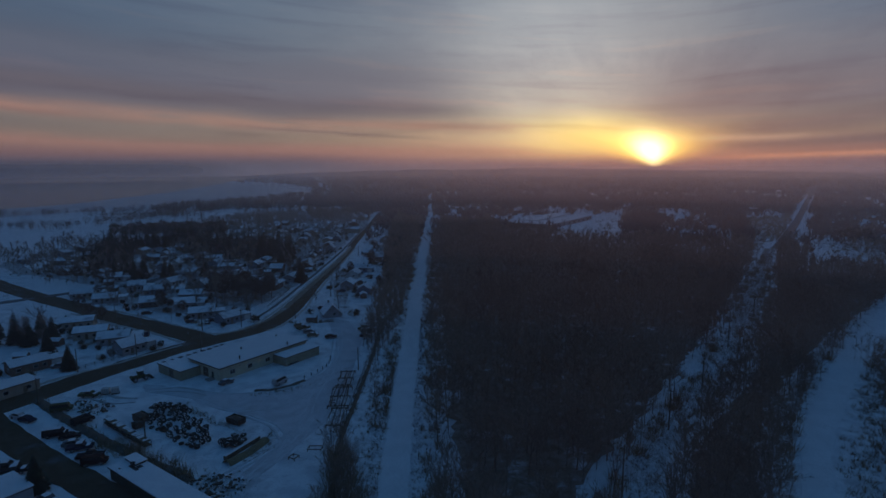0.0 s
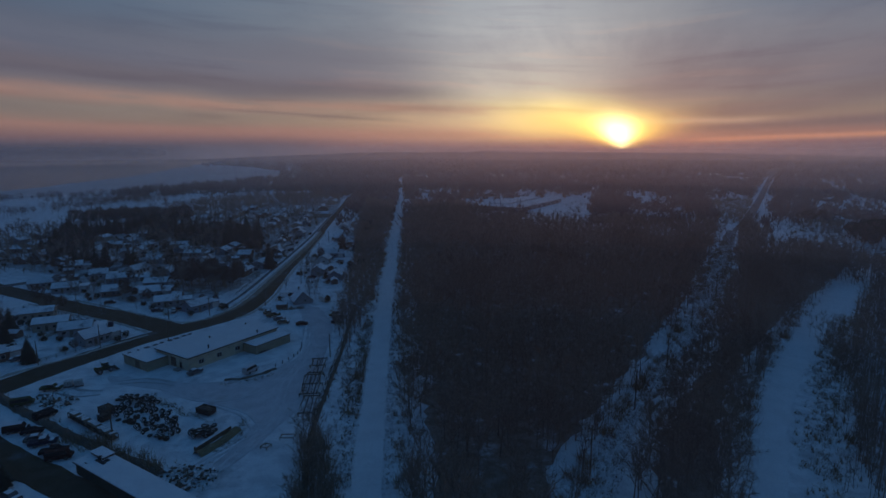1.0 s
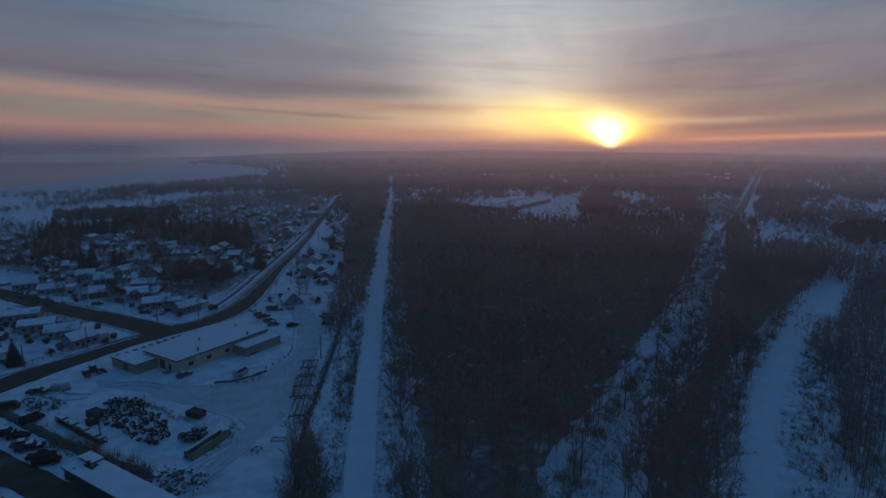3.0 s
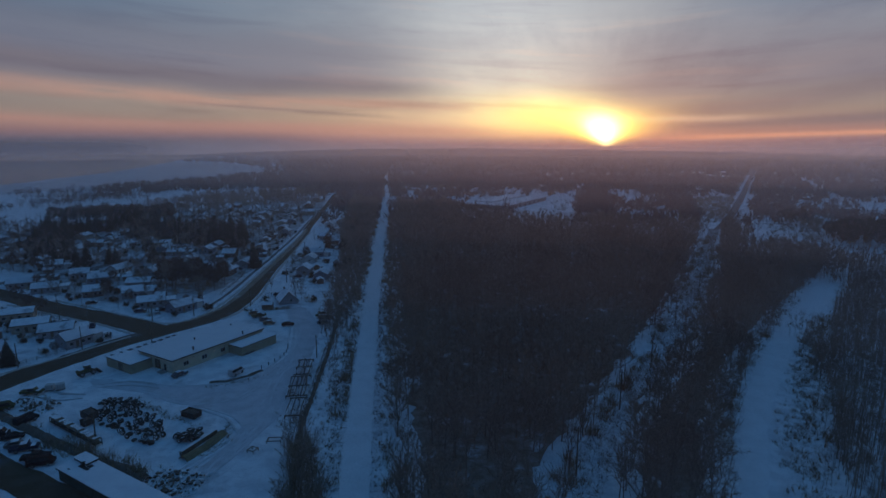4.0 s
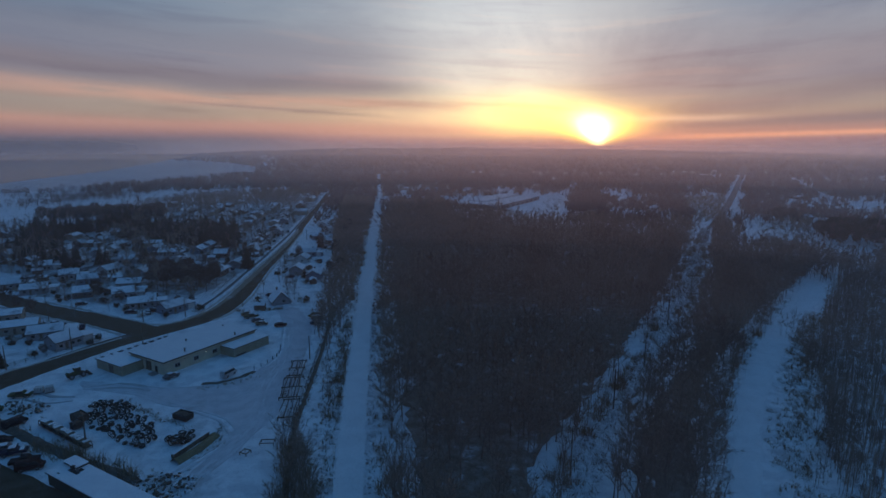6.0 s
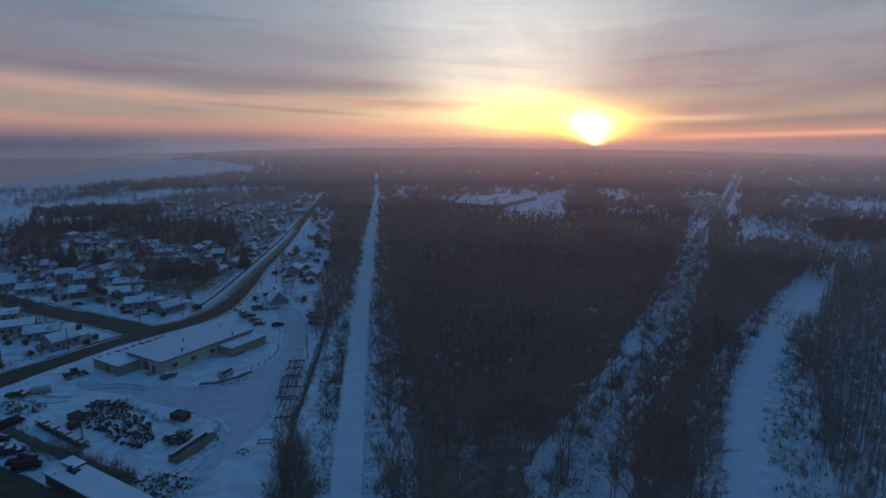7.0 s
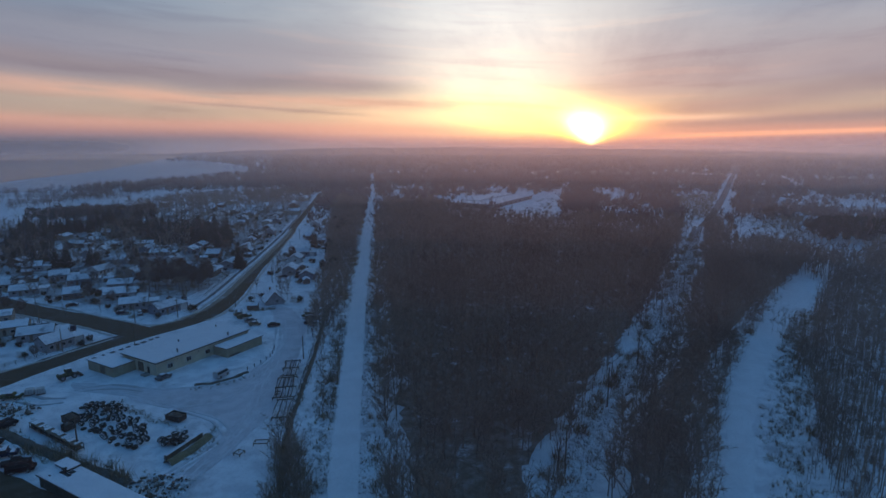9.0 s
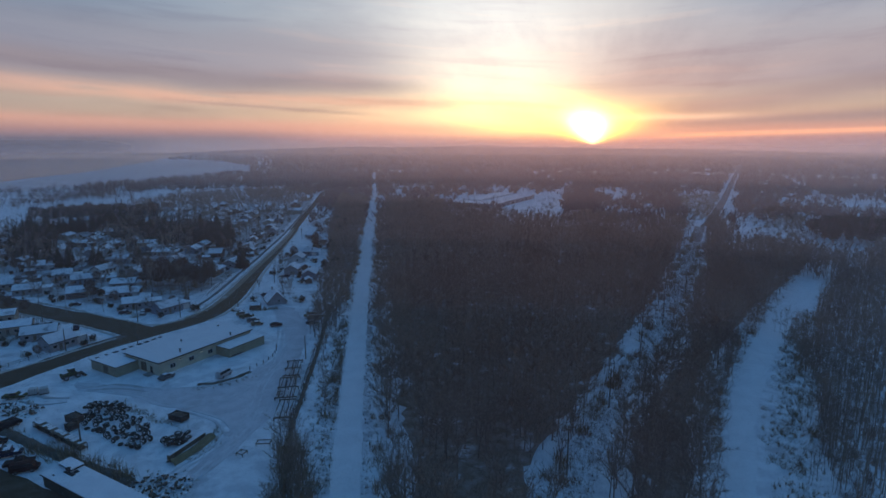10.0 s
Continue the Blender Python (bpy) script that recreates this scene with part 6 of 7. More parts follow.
def car(x, y, turn, colour, style="saloon", snow=True, context="parked in the snowy yard"):
    ob = empty("pickup_truck" if style == "pickup" else "van" if style == "van" else "car", x, y, 0.0, turn)
    P = PAINTS[colour]
    if style == "van":
        body = [(-2.5, 0.35), (2.4, 0.35), (2.5, 1.0), (1.9, 1.15), (1.4, 2.0), (-2.45, 2.05), (-2.55, 1.0)]
        glass, top = [(1.36, 1.2), (1.86, 1.2), (1.42, 1.92), (-2.2, 1.95), (-2.3, 1.25)], (-2.3, 1.3, 2.06)
    elif style == "pickup":
        body = [(-2.7, 0.45), (2.6, 0.45), (2.7, 1.0), (1.2, 1.15), (0.7, 1.75), (-0.7, 1.78), (-0.85, 1.1), (-2.7, 1.1)]
        glass, top = [(0.78, 1.16), (1.1, 1.18), (0.68, 1.68), (-0.66, 1.70), (-0.74, 1.18)], (-0.65, 0.65, 1.78)
    else:
        body = [(-2.2, 0.3), (2.15, 0.3), (2.25, 0.75), (1.1, 0.92), (0.45, 1.4), (-1.0, 1.42), (-1.7, 0.98), (-2.25, 0.9)]
        glass, top = [(1.0, 0.95), (0.45, 1.34), (-1.0, 1.36), (-1.55, 1.0)], (-0.95, 0.45, 1.42)
    half = 0.95 if style != "saloon" else 0.88
    part("body", shell(body, half, 0.2), P, ob)
    g = bmesh.new()
    q = half - 0.06
    va, vb = [[g.verts.new((px, s * q, pz)) for px, pz in glass] for s in (-1, 1)]
    n = len(glass)
    for i in range(n):
        g.faces.new((va[i], va[(i + 1) % n], vb[(i + 1) % n], vb[i]))
    g.faces.new(va[::-1])
    g.faces.new(vb)
    bmesh.ops.recalc_face_normals(g, faces=g.faces)
    part("glazing", g, M["car_glass"], ob, "dark window glass")
    r = 0.33 if style == "saloon" else 0.38
    for wx in (-1.35, 1.4):
        for wy in (-half + 0.06, half - 0.06):
            wheel(ob, wx, wy, r)
    for s in (-1, 1):
        part("headlight", boxed(2.16, s * 0.62 - 0.17, 0.62, 2.27, s * 0.62 + 0.17, 0.78), M["car_glass"], ob, "clear headlight")
    if snow:
        part("snow_cap", boxed(top[0], -half + 0.25, top[2] - 0.01, top[1], half - 0.25, top[2] + 0.13, bevel=0.05), M["roof_snow"], ob, "cap of snow")
        part("bonnet_snow", boxed(1.25, -half + 0.2, 0.86 if style == "saloon" else 1.08, 2.1, half - 0.2, 1.02 if style == "saloon" else 1.2, bevel=0.05), M["roof_snow"], ob, "snow on the bonnet")
    kind = {"saloon": "car", "van": "van", "pickup": "pickup truck"}[style]
    return tagged(ob, f"{colour} {kind} {context}", kind, "parked vehicles")


for x, y, turn, colour, style, snow, ctx in (
    (-61.2, 190.6, 20, "black", "saloon", False, "without snow in the yard entrance"),
    (-75.5, 200.5, 30, "olive", "pickup", True, "parked at the yard's snowy edge"), (-71.5, 196.0, 25, "grey", "saloon", True, "parked at the yard's snowy edge"),
    (-68.6, 192.0, 20, "tan", "saloon", True, "parked at the yard's snowy edge"), (-78.5, 204, 35, "tan", "saloon", True, "parked at the yard's snowy edge"),
    (-51.5, 202.5, 60, "olive", "pickup", True, "parked beside the tree belt"), (-48.8, 197.5, 20, "grey", "van", True, "parked beside the tree belt"), (-48.5, 193.0, 10, "dark blue", "saloon", True, "parked beside the tree belt"),
    (-62.8, 146.6, 70, "white", "van", True, "under snow beside the workshop"),
    (-120.2, 118.6, -10, "white", "saloon", True, "parked beside the lane"), (-116.6, 117.2, -10, "dark blue", "saloon", False, "parked beside the lane"),
    (-103.2, 110.6, 25, "black", "van", True, "parked beside the lane"), (-99.0, 110.2, 25, "black", "saloon", False, "parked beside the lane"),
    (-95.6, 107.0, 25, "grey", "saloon", True, "parked beside the lane"), (-92.6, 105.4, 25, "dark blue", "pickup", True, "parked beside the lane"),
    (-87.6, 102.2, 20, "black", "pickup", False, "parked beside the long shed"), (-84.9, 100.2, 20, "dark red", "van", False, "parked beside the long shed"),
    (-102.5, 97.0, 25, "black", "saloon", True, "parked across the lane"), (-99.0, 95.2, 25, "black", "pickup", True, "parked across the lane"), (-84.0, 86.8, -20, "grey", "saloon", True, "parked across the lane"),
    (-152, 216.5, 25, "black", "saloon", True, "parked before a snowy house"), (-117.5, 207.5, 20, "black", "saloon", False, "parked before a snowy house"), (-125, 205.5, 20, "dark blue", "saloon", True, "parked before a snowy house"),
    (-78, 232, 50, "dark blue", "saloon", True, "parked before a snowy house"), (-112, 132.5, 10, "olive", "pickup", True, "standing at the yard's edge"),
    (-78.6, 145.0, 62, "grey", "saloon", True, "parked by the workshop door"), (-101.8, 117.6, 70, "black", "van", False, "standing behind the hedge"), (-112.6, 123.6, 30, "olive", "van", False, "standing behind the hedge"),
):
    car(x, y, turn, colour, style, snow, ctx)


def wheel_loader(x, y, turn):
    """A yard loader on four large wheels, its bucket on the ground."""
    ob = empty("wheel_loader", x, y, 0.0, turn)
    part("chassis", boxed(-2.4, -0.55, 0.7, 2.0, 0.55, 1.25, bevel=0.06), M["dark"], ob)
    part("engine_cover", shell([(-2.6, 1.2), (-0.6, 1.2), (-0.6, 2.15), (-2.3, 2.0), (-2.6, 1.7)], 0.8, 0.1), PAINTS["olive"], ob, "olive painted engine cover")
    cab = part("cab", boxed(-0.6, -0.75, 1.2, 0.9, 0.75, 3.0, bevel=0.08), PAINTS["olive"], ob, "olive painted cab")
    for k in (-1, 1):
        part("side_window", boxed(-0.35, k * 0.76 - 0.02, 1.9, 0.65, k * 0.76 + 0.02, 2.75), M["car_glass"], cab)
    part("windscreen", boxed(0.88, -0.6, 1.8, 0.93, 0.6, 2.8), M["car_glass"], cab)
    part("roof_snow", boxed(-0.65, -0.8, 3.0, 0.95, 0.8, 3.16, bevel=0.06), M["roof_snow"], cab, "cap of snow")
    part("cover_snow", boxed(-2.2, -0.6, 2.02, -0.7, 0.6, 2.2, bevel=0.06), M["roof_snow"], ob, "patch of snow")
    for wx in (-1.6, 1.35):
        for wy in (-0.95, 0.95):
            wheel(ob, wx, wy, 0.72)
    for k in (-1, 1):
        bm = bmesh.new()
        rod(bm, (0.9, k * 0.5, 1.5), (2.9, k * 0.5, 0.7), 0.14, 0.11, 6)
        part("lift_arm", bm, M["steel"], ob)
    part("bucket", shell([(2.7, 0.1), (3.6, 0.05), (3.65, 0.15), (2.95, 0.5), (3.0, 1.05), (2.75, 1.0)], 1.25, 0.02), M["steel"], ob, "rusty steel bucket")
    tagged(ob, "olive wheel loader with snow on its cab", "loader")


wheel_loader(-105.6, 145.0, 55)


# ---- garden sheds and house cars ----
def garden_shed(x, y, turn):
    ob = empty("garden_shed", x, y, 0, turn)
    bm = bmesh.new()
    prof = [(-1.5, -0.3), (1.5, -0.3), (1.5, 2.0), (0, 2.8), (-1.5, 2.0)]
    a, b = [[bm.verts.new((sx * 2.0, q, z)) for q, z in prof] for sx in (-1, 1)]
    for i in range(5):
        bm.faces.new((a[i], a[(i + 1) % 5], b[(i + 1) % 5], b[i]))
    bm.faces.new(a[::-1])
    bm.faces.new(b)
    bmesh.ops.recalc_face_normals(bm, faces=bm.faces)
    part("wall", bm, SIDING[4], ob)
    part("roof", gable_roof(bmesh.new(), 4.0, 3.0, 2.0, 0.8, 0.25, 0.03, 0.16), M["house_roof"], ob, "snowy gable roof")
    part("door", boxed(-0.6, -1.56, 0.0, 0.6, -1.48, 1.8), M["wood"], ob)
    return tagged(ob, "small brown garden shed with snowy roof", "shed", "garden sheds")


shed_one = None
cars_made = []
for a, b in placed:
    if math.hypot(a, b) > 400:
        continue
    t, q = hr.uniform(0, 6.283), hr.uniform(9.5, 12.5)
    x, y = a + q * math.cos(t), b + q * math.sin(t)
    clear_of = min(math.hypot(x - c, y - d) for c, d in placed) > 8.5 and away(ROAD_A, [x], [y])[0] > 9 and away(ROAD_B, [x], [y])[0] > 9 and away(ROAD_C, [x], [y])[0] > 7
    if clear_of and hr.random() < 0.75:
        if shed_one is None:
            shed_one = garden_shed(x, y, hr.uniform(0, 360))
        else:
            copy_thing(shed_one, pose(x, y, 0, 0, 0, hr.choice((5, 95, 20, 110))))
    t, q = t + hr.uniform(1.5, 4.5), hr.uniform(8.5, 11)
    x, y = a + q * math.cos(t), b + q * math.sin(t)
    if min(math.hypot(x - c, y - d) for c, d in placed) > 8.0 and away(ROAD_A, [x], [y])[0] > 8 and away(ROAD_B, [x], [y])[0] > 8 and hr.random() < 0.5:
        if len(cars_made) < 3:
            cars_made.append(car(x, y, hr.uniform(0, 360), ("black", "dark blue", "grey")[len(cars_made)], "saloon", len(cars_made) != 1, "parked beside a snowy house"))
        else:
            copy_thing(hr.choice(cars_made), pose(x, y, 0, 0, 0, hr.uniform(0, 360)))


# ---- old tyres ----
def tyre_mesh():
    bm = bmesh.new()
    n, k, R, r = 22, 8, 0.62, 0.30
    rings = []
    for i in range(n):
        a = 6.28319 * i / n
        lug = 0.03 if i % 2 else 0.0
        rings.append([bm.verts.new(((R + (r + lug * (math.cos(b) > 0.3)) * math.cos(b)) * math.cos(a), (R + (r + lug * (math.cos(b) > 0.3)) * math.cos(b)) * math.sin(a), 0.26 * math.copysign(abs(math.sin(b)) ** 0.6, math.sin(b)))) for b in (6.28319 * j / k for j in range(k))])
    for i in range(n):
        for j in range(k):
            bm.faces.new((rings[i][j], rings[(i + 1) % n][j], rings[(i + 1) % n][(j + 1) % k], rings[i][(j + 1) % k]))
    bmesh.ops.recalc_face_normals(bm, faces=bm.faces)
    return bm


tr = random.Random(11)
TYRES = [(-91, 127.5), (-84.5, 130.2), (-70.5, 120.5), (-66, 114.5), (-64, 107.5), (-71, 108.8), (-80.5, 114), (-87, 120.8)]
PILES = [(-59.4, 111.2, 3.4, 40), (-86.5, 127.3, 3.6, 12), (-81, 124.8, 2.6, 7)]
where = []
xx, yy = spaced(TYRES, 1.6, rng)
where += [(x, y, 0.0) for x, y in zip(xx, yy) if tr.random() < 0.78]
for cx, cy, rad_, n in PILES:
    for i in range(n):
        a, q = tr.uniform(0, 6.28), rad_ * tr.random() ** 0.7
        where.append((cx + q * math.cos(a), cy + q * math.sin(a) * 0.6, 0.42 * (i % 4)))
tyre_kinds = []
for crust in (True, False):
    ty = part("old_tyre", tyre_mesh(), M["rubber"])
    tagged(ty, "large worn black tyre dusted with snow" if crust else "large worn black tyre in a yard stack", "tyre", "tyres dumped in the yard")
    part("hub_plate", rod(bmesh.new(), (0, 0, -0.12), (0, 0, 0.02), 0.36, 0.36, 14), M["steel"], ty, "rusty wheel hub")
    if crust:
        cap = bmesh.new()
        n = 20
        ring = [[cap.verts.new((q * math.cos(6.28319 * i / n), q * math.sin(6.28319 * i / n), h)) for q, h in ((0.52, 0.275), (0.62, 0.31), (0.70, 0.275))] for i in range(n)]
        for i in range(n):
            for j in range(2):
                if 5 < i < 14:
                    cap.faces.new((ring[i][j], ring[i][j + 1], ring[(i + 1) % n][j + 1], ring[(i + 1) % n][j]))
        part("hub_snow", rod(bmesh.new(), (0, 0, -0.02), (0, 0, 0.09), 0.3, 0.2, 12), M["roof_snow"], ty, "snow lying in the hub")
        part("snow_crust", cap, M["roof_snow"], ty, "crust of snow")
    tyre_kinds.append([ty, False])


def put_tyre(kind, m):
    if tyre_kinds[kind][1]:
        copy_thing(tyre_kinds[kind][0], m).matrix_basis = m
    else:
        tyre_kinds[kind][0].matrix_basis = m
        tyre_kinds[kind][1] = True


for x, y, z in where:
    sc = tr.uniform(0.6, 0.84)
    if tr.random() < 0.68 and z == 0:
        tilt = tr.uniform(62, 88)
        m = pose(x, y, sc * (0.1 + 0.86 * math.sin(radians(tilt))), tilt, 0, tr.gauss(32, 22))
        put_tyre(tr.random() < 0.2, m @ Matrix.Diagonal((sc, sc, sc, 1)))
    else:
        zz = z
        stack = tr.choice((1, 1, 1, 2)) if z == 0 else 1
        for k in range(stack):
            m = pose(x + tr.uniform(-0.1, 0.1), y + tr.uniform(-0.1, 0.1), zz + sc * 0.26, tr.uniform(-5, 5), tr.uniform(-5, 5), tr.uniform(0, 360))
            put_tyre(0 if k == stack - 1 and tr.random() < 0.6 else 1, m @ Matrix.Diagonal((sc, sc, sc, 1)))
            zz += sc * 0.53


# ---- skips, walls, racks, stacks ----
def skip_bin(x, y, turn, w, d, h):
    ob = empty("skip_bin", x, y, 0, turn)
    bm = bmesh.new()
    box(bm, -w / 2, -d / 2, 0.12, w / 2, d / 2, 0.2)
    for s in (-1, 1):
        box(bm, -w / 2, s * d / 2 - 0.05, 0.2, w / 2, s * d / 2 + 0.05, h)
        box(bm, s * w / 2 - 0.05, -d / 2 + 0.05, 0.2, s * w / 2 + 0.05, d / 2 - 0.05, h)
    part("body", bm, M["steel"], ob)
    for s in (-1, 1):
        part("rim_rail", boxed(-w / 2 - 0.08, s * d / 2 - 0.09, h + 0.003, w / 2 + 0.08, s * d / 2 + 0.09, h + 0.12, bevel=0.02), M["dark"], ob)
        part("skid", boxed(-w / 2 + 0.1, s * d / 3 - 0.08, 0, w / 2 - 0.1, s * d / 3 + 0.08, 0.118), M["dark"], ob)
    heap, q = bmesh.new(), random.Random(int(10 * w))
    grid = [[heap.verts.new(((i / 6 - 0.5) * (w - 0.12), (j / 4 - 0.5) * (d - 0.12), h - 0.3 + (0.75 + q.uniform(-0.2, 0.2)) * math.sin(math.pi * i / 6) * math.sin(math.pi * j / 4))) for j in range(5)] for i in range(7)]
    for i in range(6):
        for j in range(4):
            heap.faces.new((grid[i][j], grid[i + 1][j], grid[i + 1][j + 1], grid[i][j + 1]))
    part("load", heap, M["mud"], ob, "heaped dark scrap load")
    tagged(ob, "dark rusty open skip standing in the yard", "skip")


skip_bin(-88.2, 120.2, -30, 3.6, 2.4, 1.7)
skip_bin(-63.8, 121.4, -22, 4.2, 2.4, 1.4)
skip_bin(-86.5, 116.8, 60, 2.4, 1.6, 1.4)


def block_wall(x0, y0, x1, y1, h, n):
    ob = empty("retaining_wall", x0, y0, 0, math.degrees(math.atan2(y1 - y0, x1 - x0)))
    L = math.hypot(x1 - x0, y1 - y0) / n
    for row in range(2):
        for i in range(n):
            part("block", boxed(i * L + 0.02, -0.4, -0.3 + row * h / 2 + (0.3 if row else 0), (i + 1) * L - 0.02, 0.4, (row + 1) * h / 2 - 0.015, bevel=0.03), M["wood"], ob)
    part("snow_cap", boxed(0.05, -0.36, h - 0.01, n * L - 0.05, 0.36, h + 0.14, bevel=0.06), M["roof_snow"], ob, "cap of snow")
    tagged(ob, "brown timber block wall round a yard bay", "wall", "bay walls")


block_wall(-57.8, 104.2, -54.4, 113.8, 0.9, 7)
ridge("bay_ramp", [(-56.6, 102.6), (-55.2, 105.6), (-53.9, 109.6), (-52.9, 114.0)], 3.0, 1.05, M["earth"], "brown earth ramp against the bay wall", 0.0, 19)


def pole_rack(x, y, turn, length, width, count, context):
    """Long crooked poles lying apart on low trestles, with snow on some of them."""
    ob = empty("pole_rack", x, y, 0, turn)
    pr = random.Random(int(x * 10) + 400)
    for k in (0.0, 0.5, 1.0):
        if k == 0.5 and length < 11:
            continue
        part("crossbeam", boxed(k * length - 0.13, -0.3, 0.62, k * length + 0.13, width + 0.3, 0.86, bevel=0.03), M["wood"], ob)
        for yy in (-0.15, width * 0.5, width + 0.15):
            part("leg", boxed(k * length - 0.09, yy - 0.09, -0.1, k * length + 0.09, yy + 0.09, 0.615), M["steel"], ob)
    for i in range(count):
        yy = (i + 0.5) * width / count + pr.uniform(-0.3, 0.3)
        x0, x1 = pr.uniform(-0.9, 0.2), length * pr.uniform(0.9, 1.05)
        bend = pr.uniform(-0.25, 0.25)
        bm = bmesh.new()
        rod(bm, (x0, yy, 1.0), ((x0 + x1) / 2, yy + bend, 1.02), 0.16, 0.14, 7)
        rod(bm, ((x0 + x1) / 2, yy + bend, 1.02), (x1, yy + pr.uniform(-0.3, 0.3), 0.99), 0.14, 0.1, 7)
        part("pole", bm, M["dark"] if i % 3 else M["wood"], ob)
        if i % 2:
            part("snow_line", boxed(x0 + 0.6, yy - 0.09, 1.1, x0 + length * 0.4, yy + 0.09, 1.22, bevel=0.04), M["roof_snow"], ob, "line of snow lying on a pole")
    tagged(ob, f"trestle rack of long dark poles above snow {context}", "pole rack", "pole racks in the yard")


pole_rack(-36.9, 121.2, 98.5, 9.6, 3.6, 4, "beside the fence line")
pole_rack(-38.5, 132.0, 99.5, 12.6, 5.0, 8, "beside the fence line")
pole_rack(-41.2, 145.6, 99.0, 11.0, 4.2, 7, "beside the fence line")


def saw_frame(x, y, turn, w):
    ob = empty("timber_frame", x, y, 0, turn)
    for s in (0, 1):
        part("rail", boxed(0, s * 1.6 - 0.08, 0.55, w, s * 1.6 + 0.08, 0.7), M["wood"], ob)
        for q in (0.1, w - 0.1):
            part("leg", boxed(q - 0.06, s * 1.6 - 0.06, 0, q + 0.06, s * 1.6 + 0.06, 0.55), M["wood"], ob)
    for q in (0.1, w - 0.1):
        part("crossbar", boxed(q - 0.07, 0.09, 0.56, q + 0.07, 1.51, 0.69), M["wood"], ob)
    tagged(ob, "low dark timber frame standing in yard snow", "frame", "frames in the yard")


saw_frame(-41.2, 109.3, 4, 3.2)
saw_frame(-42.6, 105.0, 70, 1.8)
saw_frame(-43.6, 133.5, 15, 1.6)


def storage_rack():
    ob = empty("storage_rack", -96.0, 117.4, 0, -30.3)
    pr = random.Random(8)
    L = 20.6
    for i in range(9):
        for s in (0, 1.5):
            part("post", boxed(i * L / 8 - 0.06, s - 0.06, 0, i * L / 8 + 0.06, s + 0.06, 1.5), M["dark"], ob)
    for z in (0.35, 1.42):
        part("shelf", boxed(0.08, -0.1, z, L - 0.08, 1.6, z + 0.08), M["wood"], ob)
    for i in range(16):
        x = 0.4 + i * 1.24
        part("crate", boxed(x, 0.1, 0.435, x + pr.uniform(0.7, 1.1), 1.35, 0.435 + pr.uniform(0.4, 0.8), bevel=0.02), M["dark"] if i % 3 else M["wood"], ob)
        if i % 4 != 2:
            part("snow_lump", boxed(x, 0.05 + pr.uniform(0, 0.5), 1.505, x + pr.uniform(0.7, 1.2), 1.5, 1.505 + pr.uniform(0.1, 0.25), bevel=0.06), M["roof_snow"], ob, "lump of snow")
    tagged(ob, "long dark storage rack with crates under snow", "rack")


storage_rack()

# hedge and berm that part the yard from the parked vehicles
HEDGE = [(-125, 129.5), (-114.5, 123), (-99, 114.6), (-89, 109.2), (-77.5, 103.6), (-67, 99.2), (-60, 95.5)]
ridge("berm", HEDGE, 2.8, 0.7, M["mud"], "low brown earth berm with dry grass", 0.0, 12)
x11, y11 = along(HEDGE, 0.8, 260)
stuff("hedge_brush", *scatter(tufts, x11, y11, rng, 0.5, 1.1), M["brush"], "dry brown grass and stems on the berm", "brush")
x12, y12 = along(HEDGE[3:], 0.9, 34)
stuff("hedge_shrubs", *scatter(shrubs, x12, y12, rng, 0.6, 0.95), M["brush"], "leafless shrubs along the berm behind the shed", "shrubs")
ridge("kerb_berm", [(-68, 141), (-64, 141.5), (-60, 144.5), (-56.5, 149.5)], 1.8, 0.45, M["mud"], "low dark berm edging the ploughed drive", 0.0, 14)


def rubble(x, y, r, n, seed):
    """A heap of broken slabs and branches under snow."""
    q = random.Random(seed)
    ob = empty("rubble_heap", x, y)
    for i in range(n):
        a, d = q.uniform(0, 6.28), r * q.random() ** 0.6
        s = q.uniform(0.18, 0.55)
        b = boxed(-s, -s * q.uniform(0.25, 0.7), -0.16, s, s * 0.5, 0.16, bevel=0.05)
        o = part("slab" if i % 3 else "snow_lump", b, M["roof_snow"] if i % 3 == 0 else (M["mud"] if i % 2 else M["wood"]), ob)
        o.matrix_basis = pose(d * math.cos(a) * 1.5, d * math.sin(a), 0.15 + 0.55 * (1 - d / r) * q.random(), q.uniform(-25, 25), q.uniform(-25, 25), q.uniform(0, 360))
    tagged(ob, "low heap of broken timber and rubble in snow", "rubble heap", "rubble heaps")


rubble(-54.5, 94.8, 4.2, 90, 1)
rubble(-104.5, 125.5, 3.2, 48, 2)
rubble(-110, 127.5, 2.6, 30, 3)


def tank_box(x, y, turn):
    ob = empty("white_tank", x, y, 0, turn)
    part("tank", boxed(-1.0, -0.8, 0.2, 1.0, 0.8, 1.7, bevel=0.12), TRIM, ob)
    part("cage_base", boxed(-1.05, -0.85, 0, 1.05, 0.85, 0.19), M["steel"], ob)
    for s in (-0.6, 0.0, 0.6):
        part("cage_bar", boxed(s - 0.03, -0.86, 0.2, s + 0.03, -0.82, 1.6), M["steel"], ob)
    tagged(ob, "white caged liquid tank standing in snow", "tank", "tanks in the yard")


tank_box(-109.0, 135.0, 20)
tank_box(-106.6, 135.6, 35)

qx, qy = spaced([(-104, 136), (-86, 134), (-60, 122), (-50, 112), (-46, 96), (-40, 100), (-41, 128), (-47, 165), (-58, 150), (-84, 142)], 2.6, rng)
stuff("yard_debris", *scatter([brush_model(5, 0.35, 0.9), brush_model(4, 0.25, 1.2)], qx, qy, rng, 0.5, 1.3), M["mud"], "bits of wood and dirt strewn over yard snow", "debris")

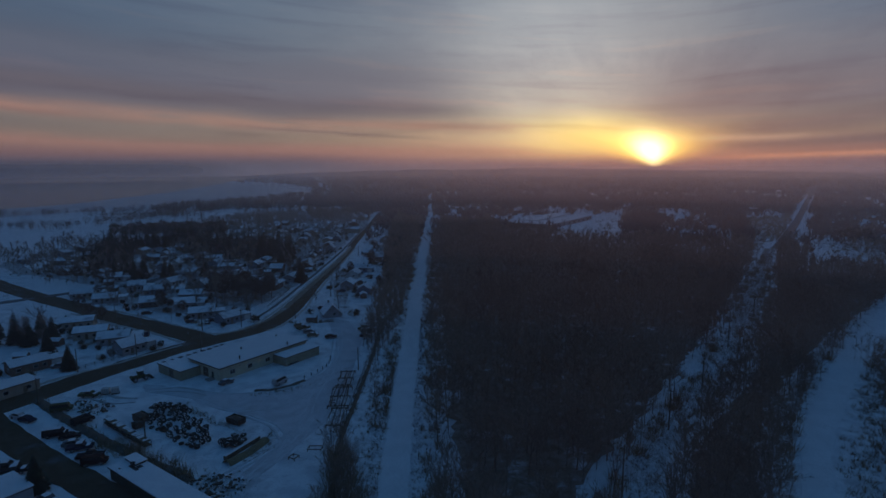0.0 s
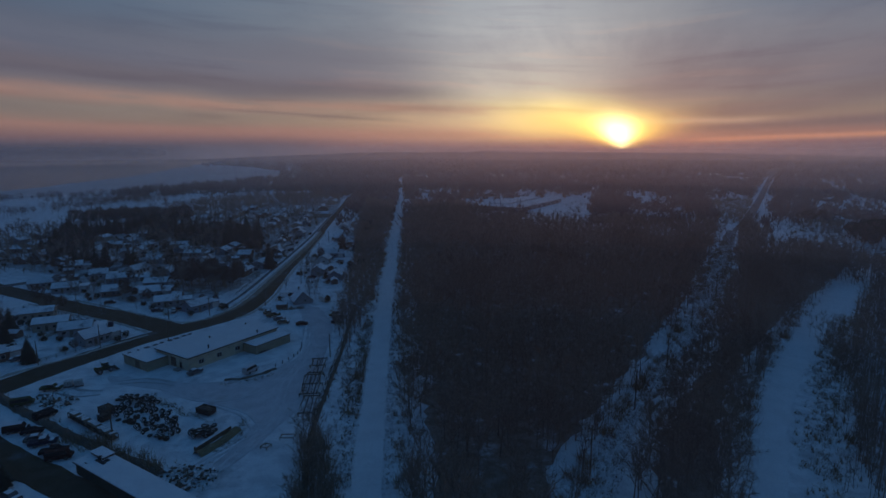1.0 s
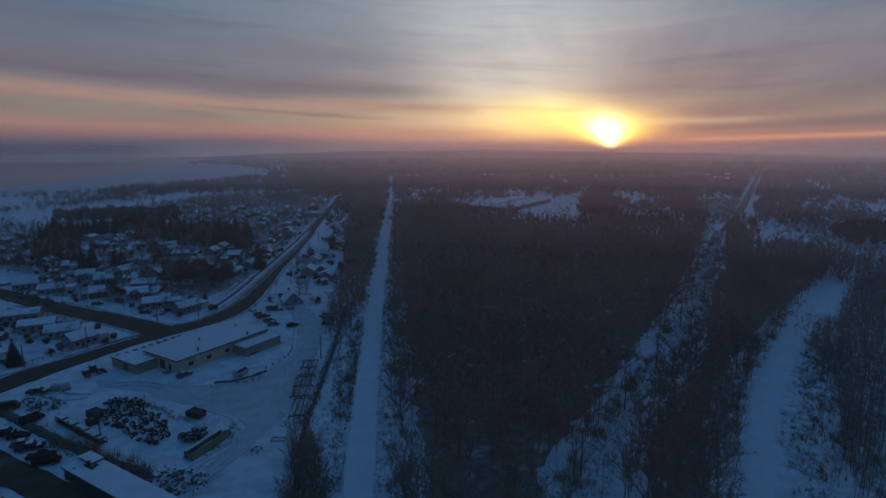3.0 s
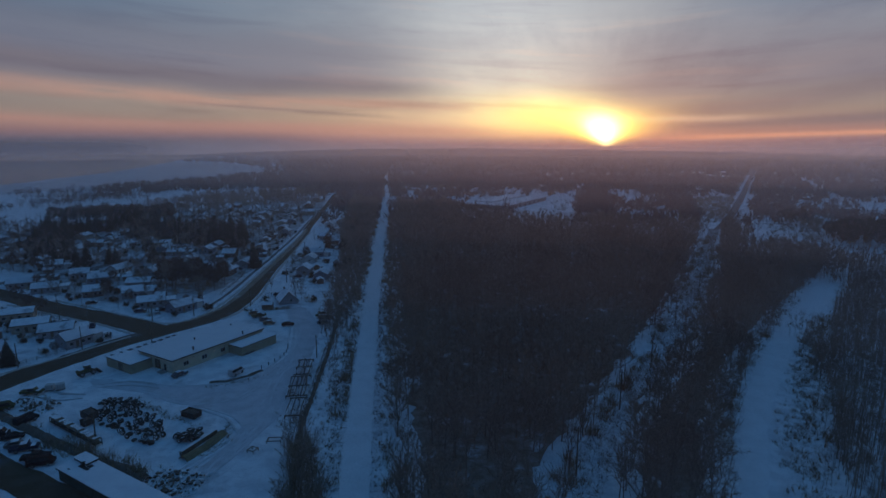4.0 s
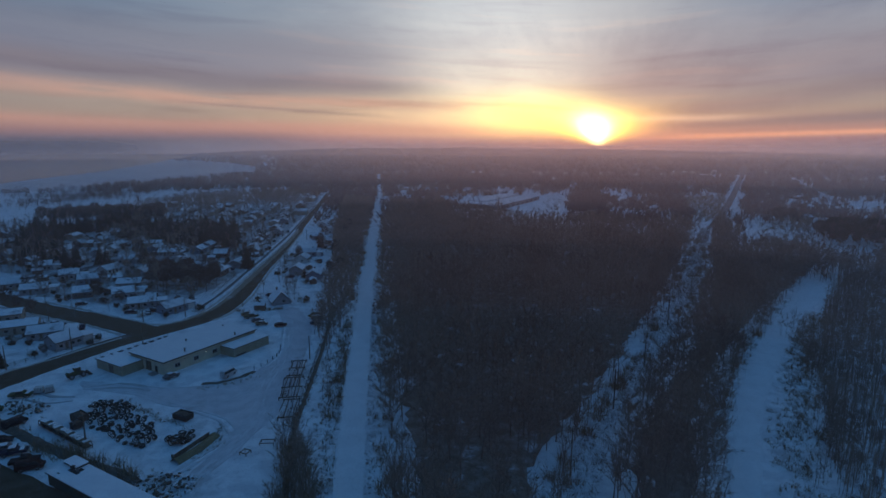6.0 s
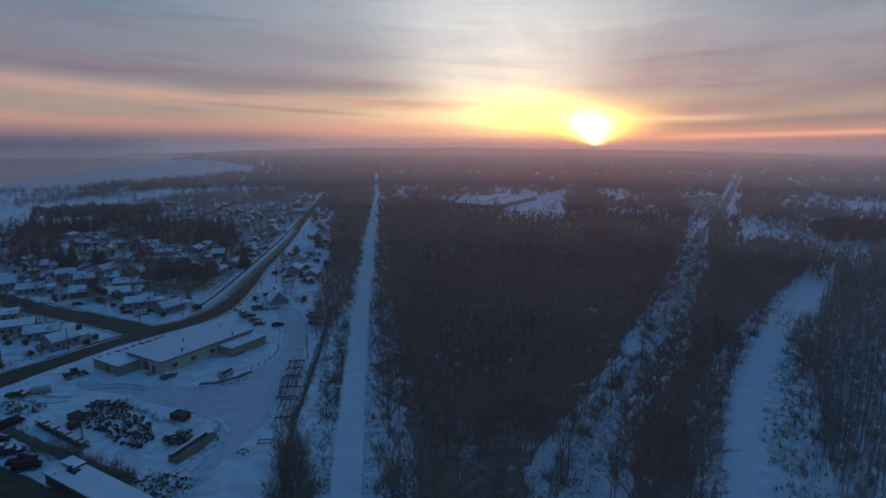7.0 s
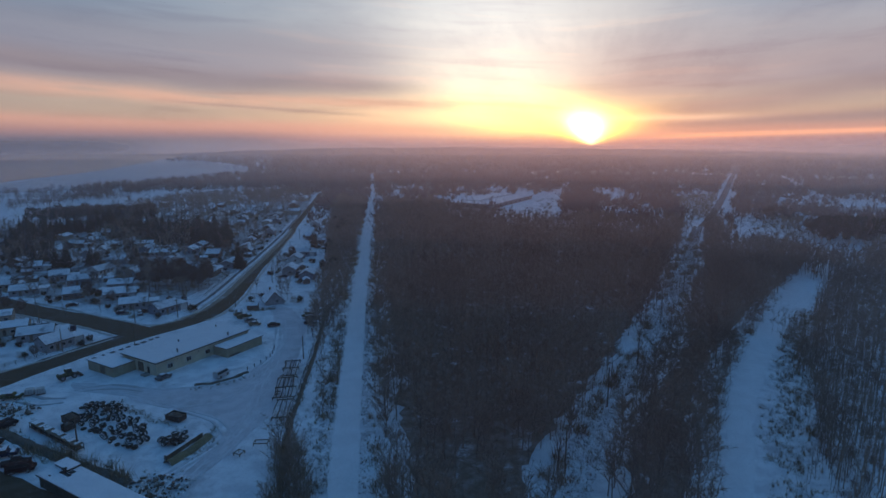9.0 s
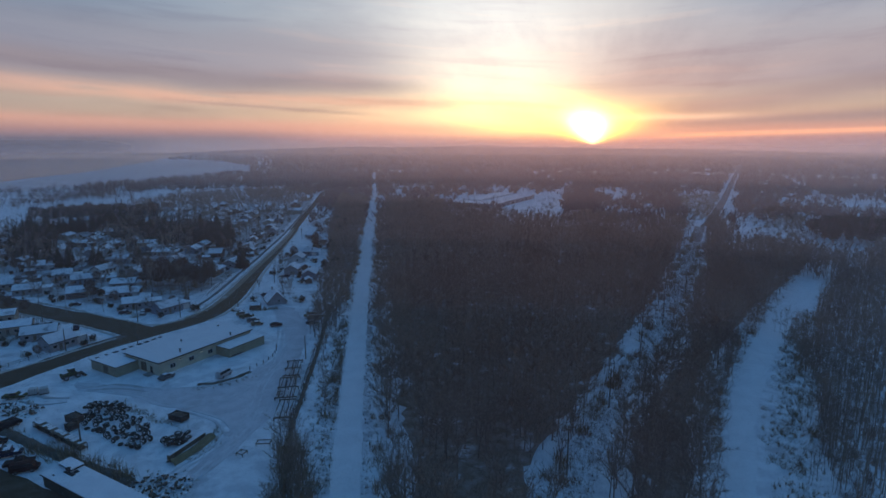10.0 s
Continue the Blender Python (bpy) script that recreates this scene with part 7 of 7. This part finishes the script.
ridge("ditch_bank", DITCH, 1.3, 0.5, M["mud"], "dark earth bank along the fence ditch", 0.0, 17)

# bollards along the drive, street poles, power line
for i in range(8):
    t = i / 7
    x, y = -57.0 + 3.6 * math.sin(2.4 * t), 151 + 18 * t
    bm = bmesh.new()
    rod(bm, (0, 0, -0.2), (0, 0, 1.0), 0.12, 0.11, 8)
    rod(bm, (0, 0, 1.0), (0, 0, 1.06), 0.11, 0.05, 8)
    ob = part("bollard", bm, M["dark"])
    ob.matrix_basis = pose(x, y, 0)
    tagged(ob, "short dark bollard beside the ploughed drive", "bollard", "bollards along the drive")


def utility_pole(x, y, turn, h, arm, label, group):
    ob = empty("utility_pole", x, y, 0, turn)
    bm = bmesh.new()
    rod(bm, (0, 0, -0.5), (0, 0, h), 0.19, 0.12, 8)
    part("shaft", bm, M["wood"], ob)
    if arm:
        part("crossarm", boxed(-arm / 2, -0.2, h - 0.75, arm / 2, -0.105, h - 0.6), M["wood"], ob)
        for q in (-0.45, 0.0, 0.45):
            b = bmesh.new()
            rod(b, (q * arm, -0.15, h - 0.598), (q * arm, -0.15, h - 0.4), 0.05, 0.035, 6)
            part("insulator", b, M["glass"], ob)
    tagged(ob, label, "utility pole", group)


for x, y in ((24.9, 99), (42, 127.6), (59, 154), (81, 192), (108.3, 235), (137, 284), (166, 335), (196, 388)):
    utility_pole(x, y, -31, 10.5, 1.2, "dark wooden power pole standing in the cleared strip", "power poles")
for x, y in ((-42.6, 159.5), (-81.5, 255.4), (-100.5, 170), (-114, 194.5), (-84.2, 215), (-101.2, 201), (-121.5, 166), (-130, 150), (-150, 195), (-87.5, 285), (-93, 330), (-100, 380), (-79, 108.6), (-122, 126.5)):
    utility_pole(x, y, 10, 7.5, 1.4 if y > 180 else 0.0, "dark wooden street pole in roadside snow", "street poles")


def wire_fence():
    """The thin fence along the ditch."""
    ob = empty("wire_fence", -33.5, 104)
    line = smooth_line([(0, 0), (-2.6, 13), (-4.9, 34), (-8.4, 68)], 3.0)
    for q in line:
        part("post", boxed(q.x - 0.05, q.y - 0.05, -0.3, q.x + 0.05, q.y + 0.05, 1.5), M["dark"], ob)
    for z in (0.5, 1.0, 1.42):
        bm = bmesh.new()
        for a, b in zip(line, line[1:]):
            rod(bm, (a.x, a.y, z), (b.x, b.y, z), 0.025, 0.025, 4)
        part("wire", bm, M["steel"], ob)
    tagged(ob, "dark wire fence on posts along the ditch", "fence")


wire_fence()


# ================= haze painted on curved sheets, near to far ===
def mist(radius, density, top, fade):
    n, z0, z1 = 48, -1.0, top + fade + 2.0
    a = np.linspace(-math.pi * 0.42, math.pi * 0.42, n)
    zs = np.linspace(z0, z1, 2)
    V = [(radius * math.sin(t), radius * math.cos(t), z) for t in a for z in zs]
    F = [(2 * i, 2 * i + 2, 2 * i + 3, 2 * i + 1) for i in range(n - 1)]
    tagged(new("backdrop_haze_sheet", mesh_np("backdrop_haze_sheet", V, F, [haze_material(density, (0.52, 0.70, 0.94) if radius < 600 else (0.82, 0.78, 0.86), 1.0 if radius < 200 else 0.62, top=top, fade=fade, behind=0.8)])), "curved see-through sheet that paints haze over the land", "mist", kind="structure")


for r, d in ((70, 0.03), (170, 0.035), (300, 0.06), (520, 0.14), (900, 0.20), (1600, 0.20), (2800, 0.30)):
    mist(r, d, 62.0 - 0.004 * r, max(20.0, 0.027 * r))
# lake fog bank: its blue-grey haze is painted on one curved sheet
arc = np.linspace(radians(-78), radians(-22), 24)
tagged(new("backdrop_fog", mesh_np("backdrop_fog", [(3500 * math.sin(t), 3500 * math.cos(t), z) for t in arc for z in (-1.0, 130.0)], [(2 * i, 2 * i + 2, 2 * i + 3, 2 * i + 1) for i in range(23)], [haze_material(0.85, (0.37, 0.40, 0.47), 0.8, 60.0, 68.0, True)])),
       "sheet painted as the low blue-grey fog bank over the lake", "fog", kind="structure")
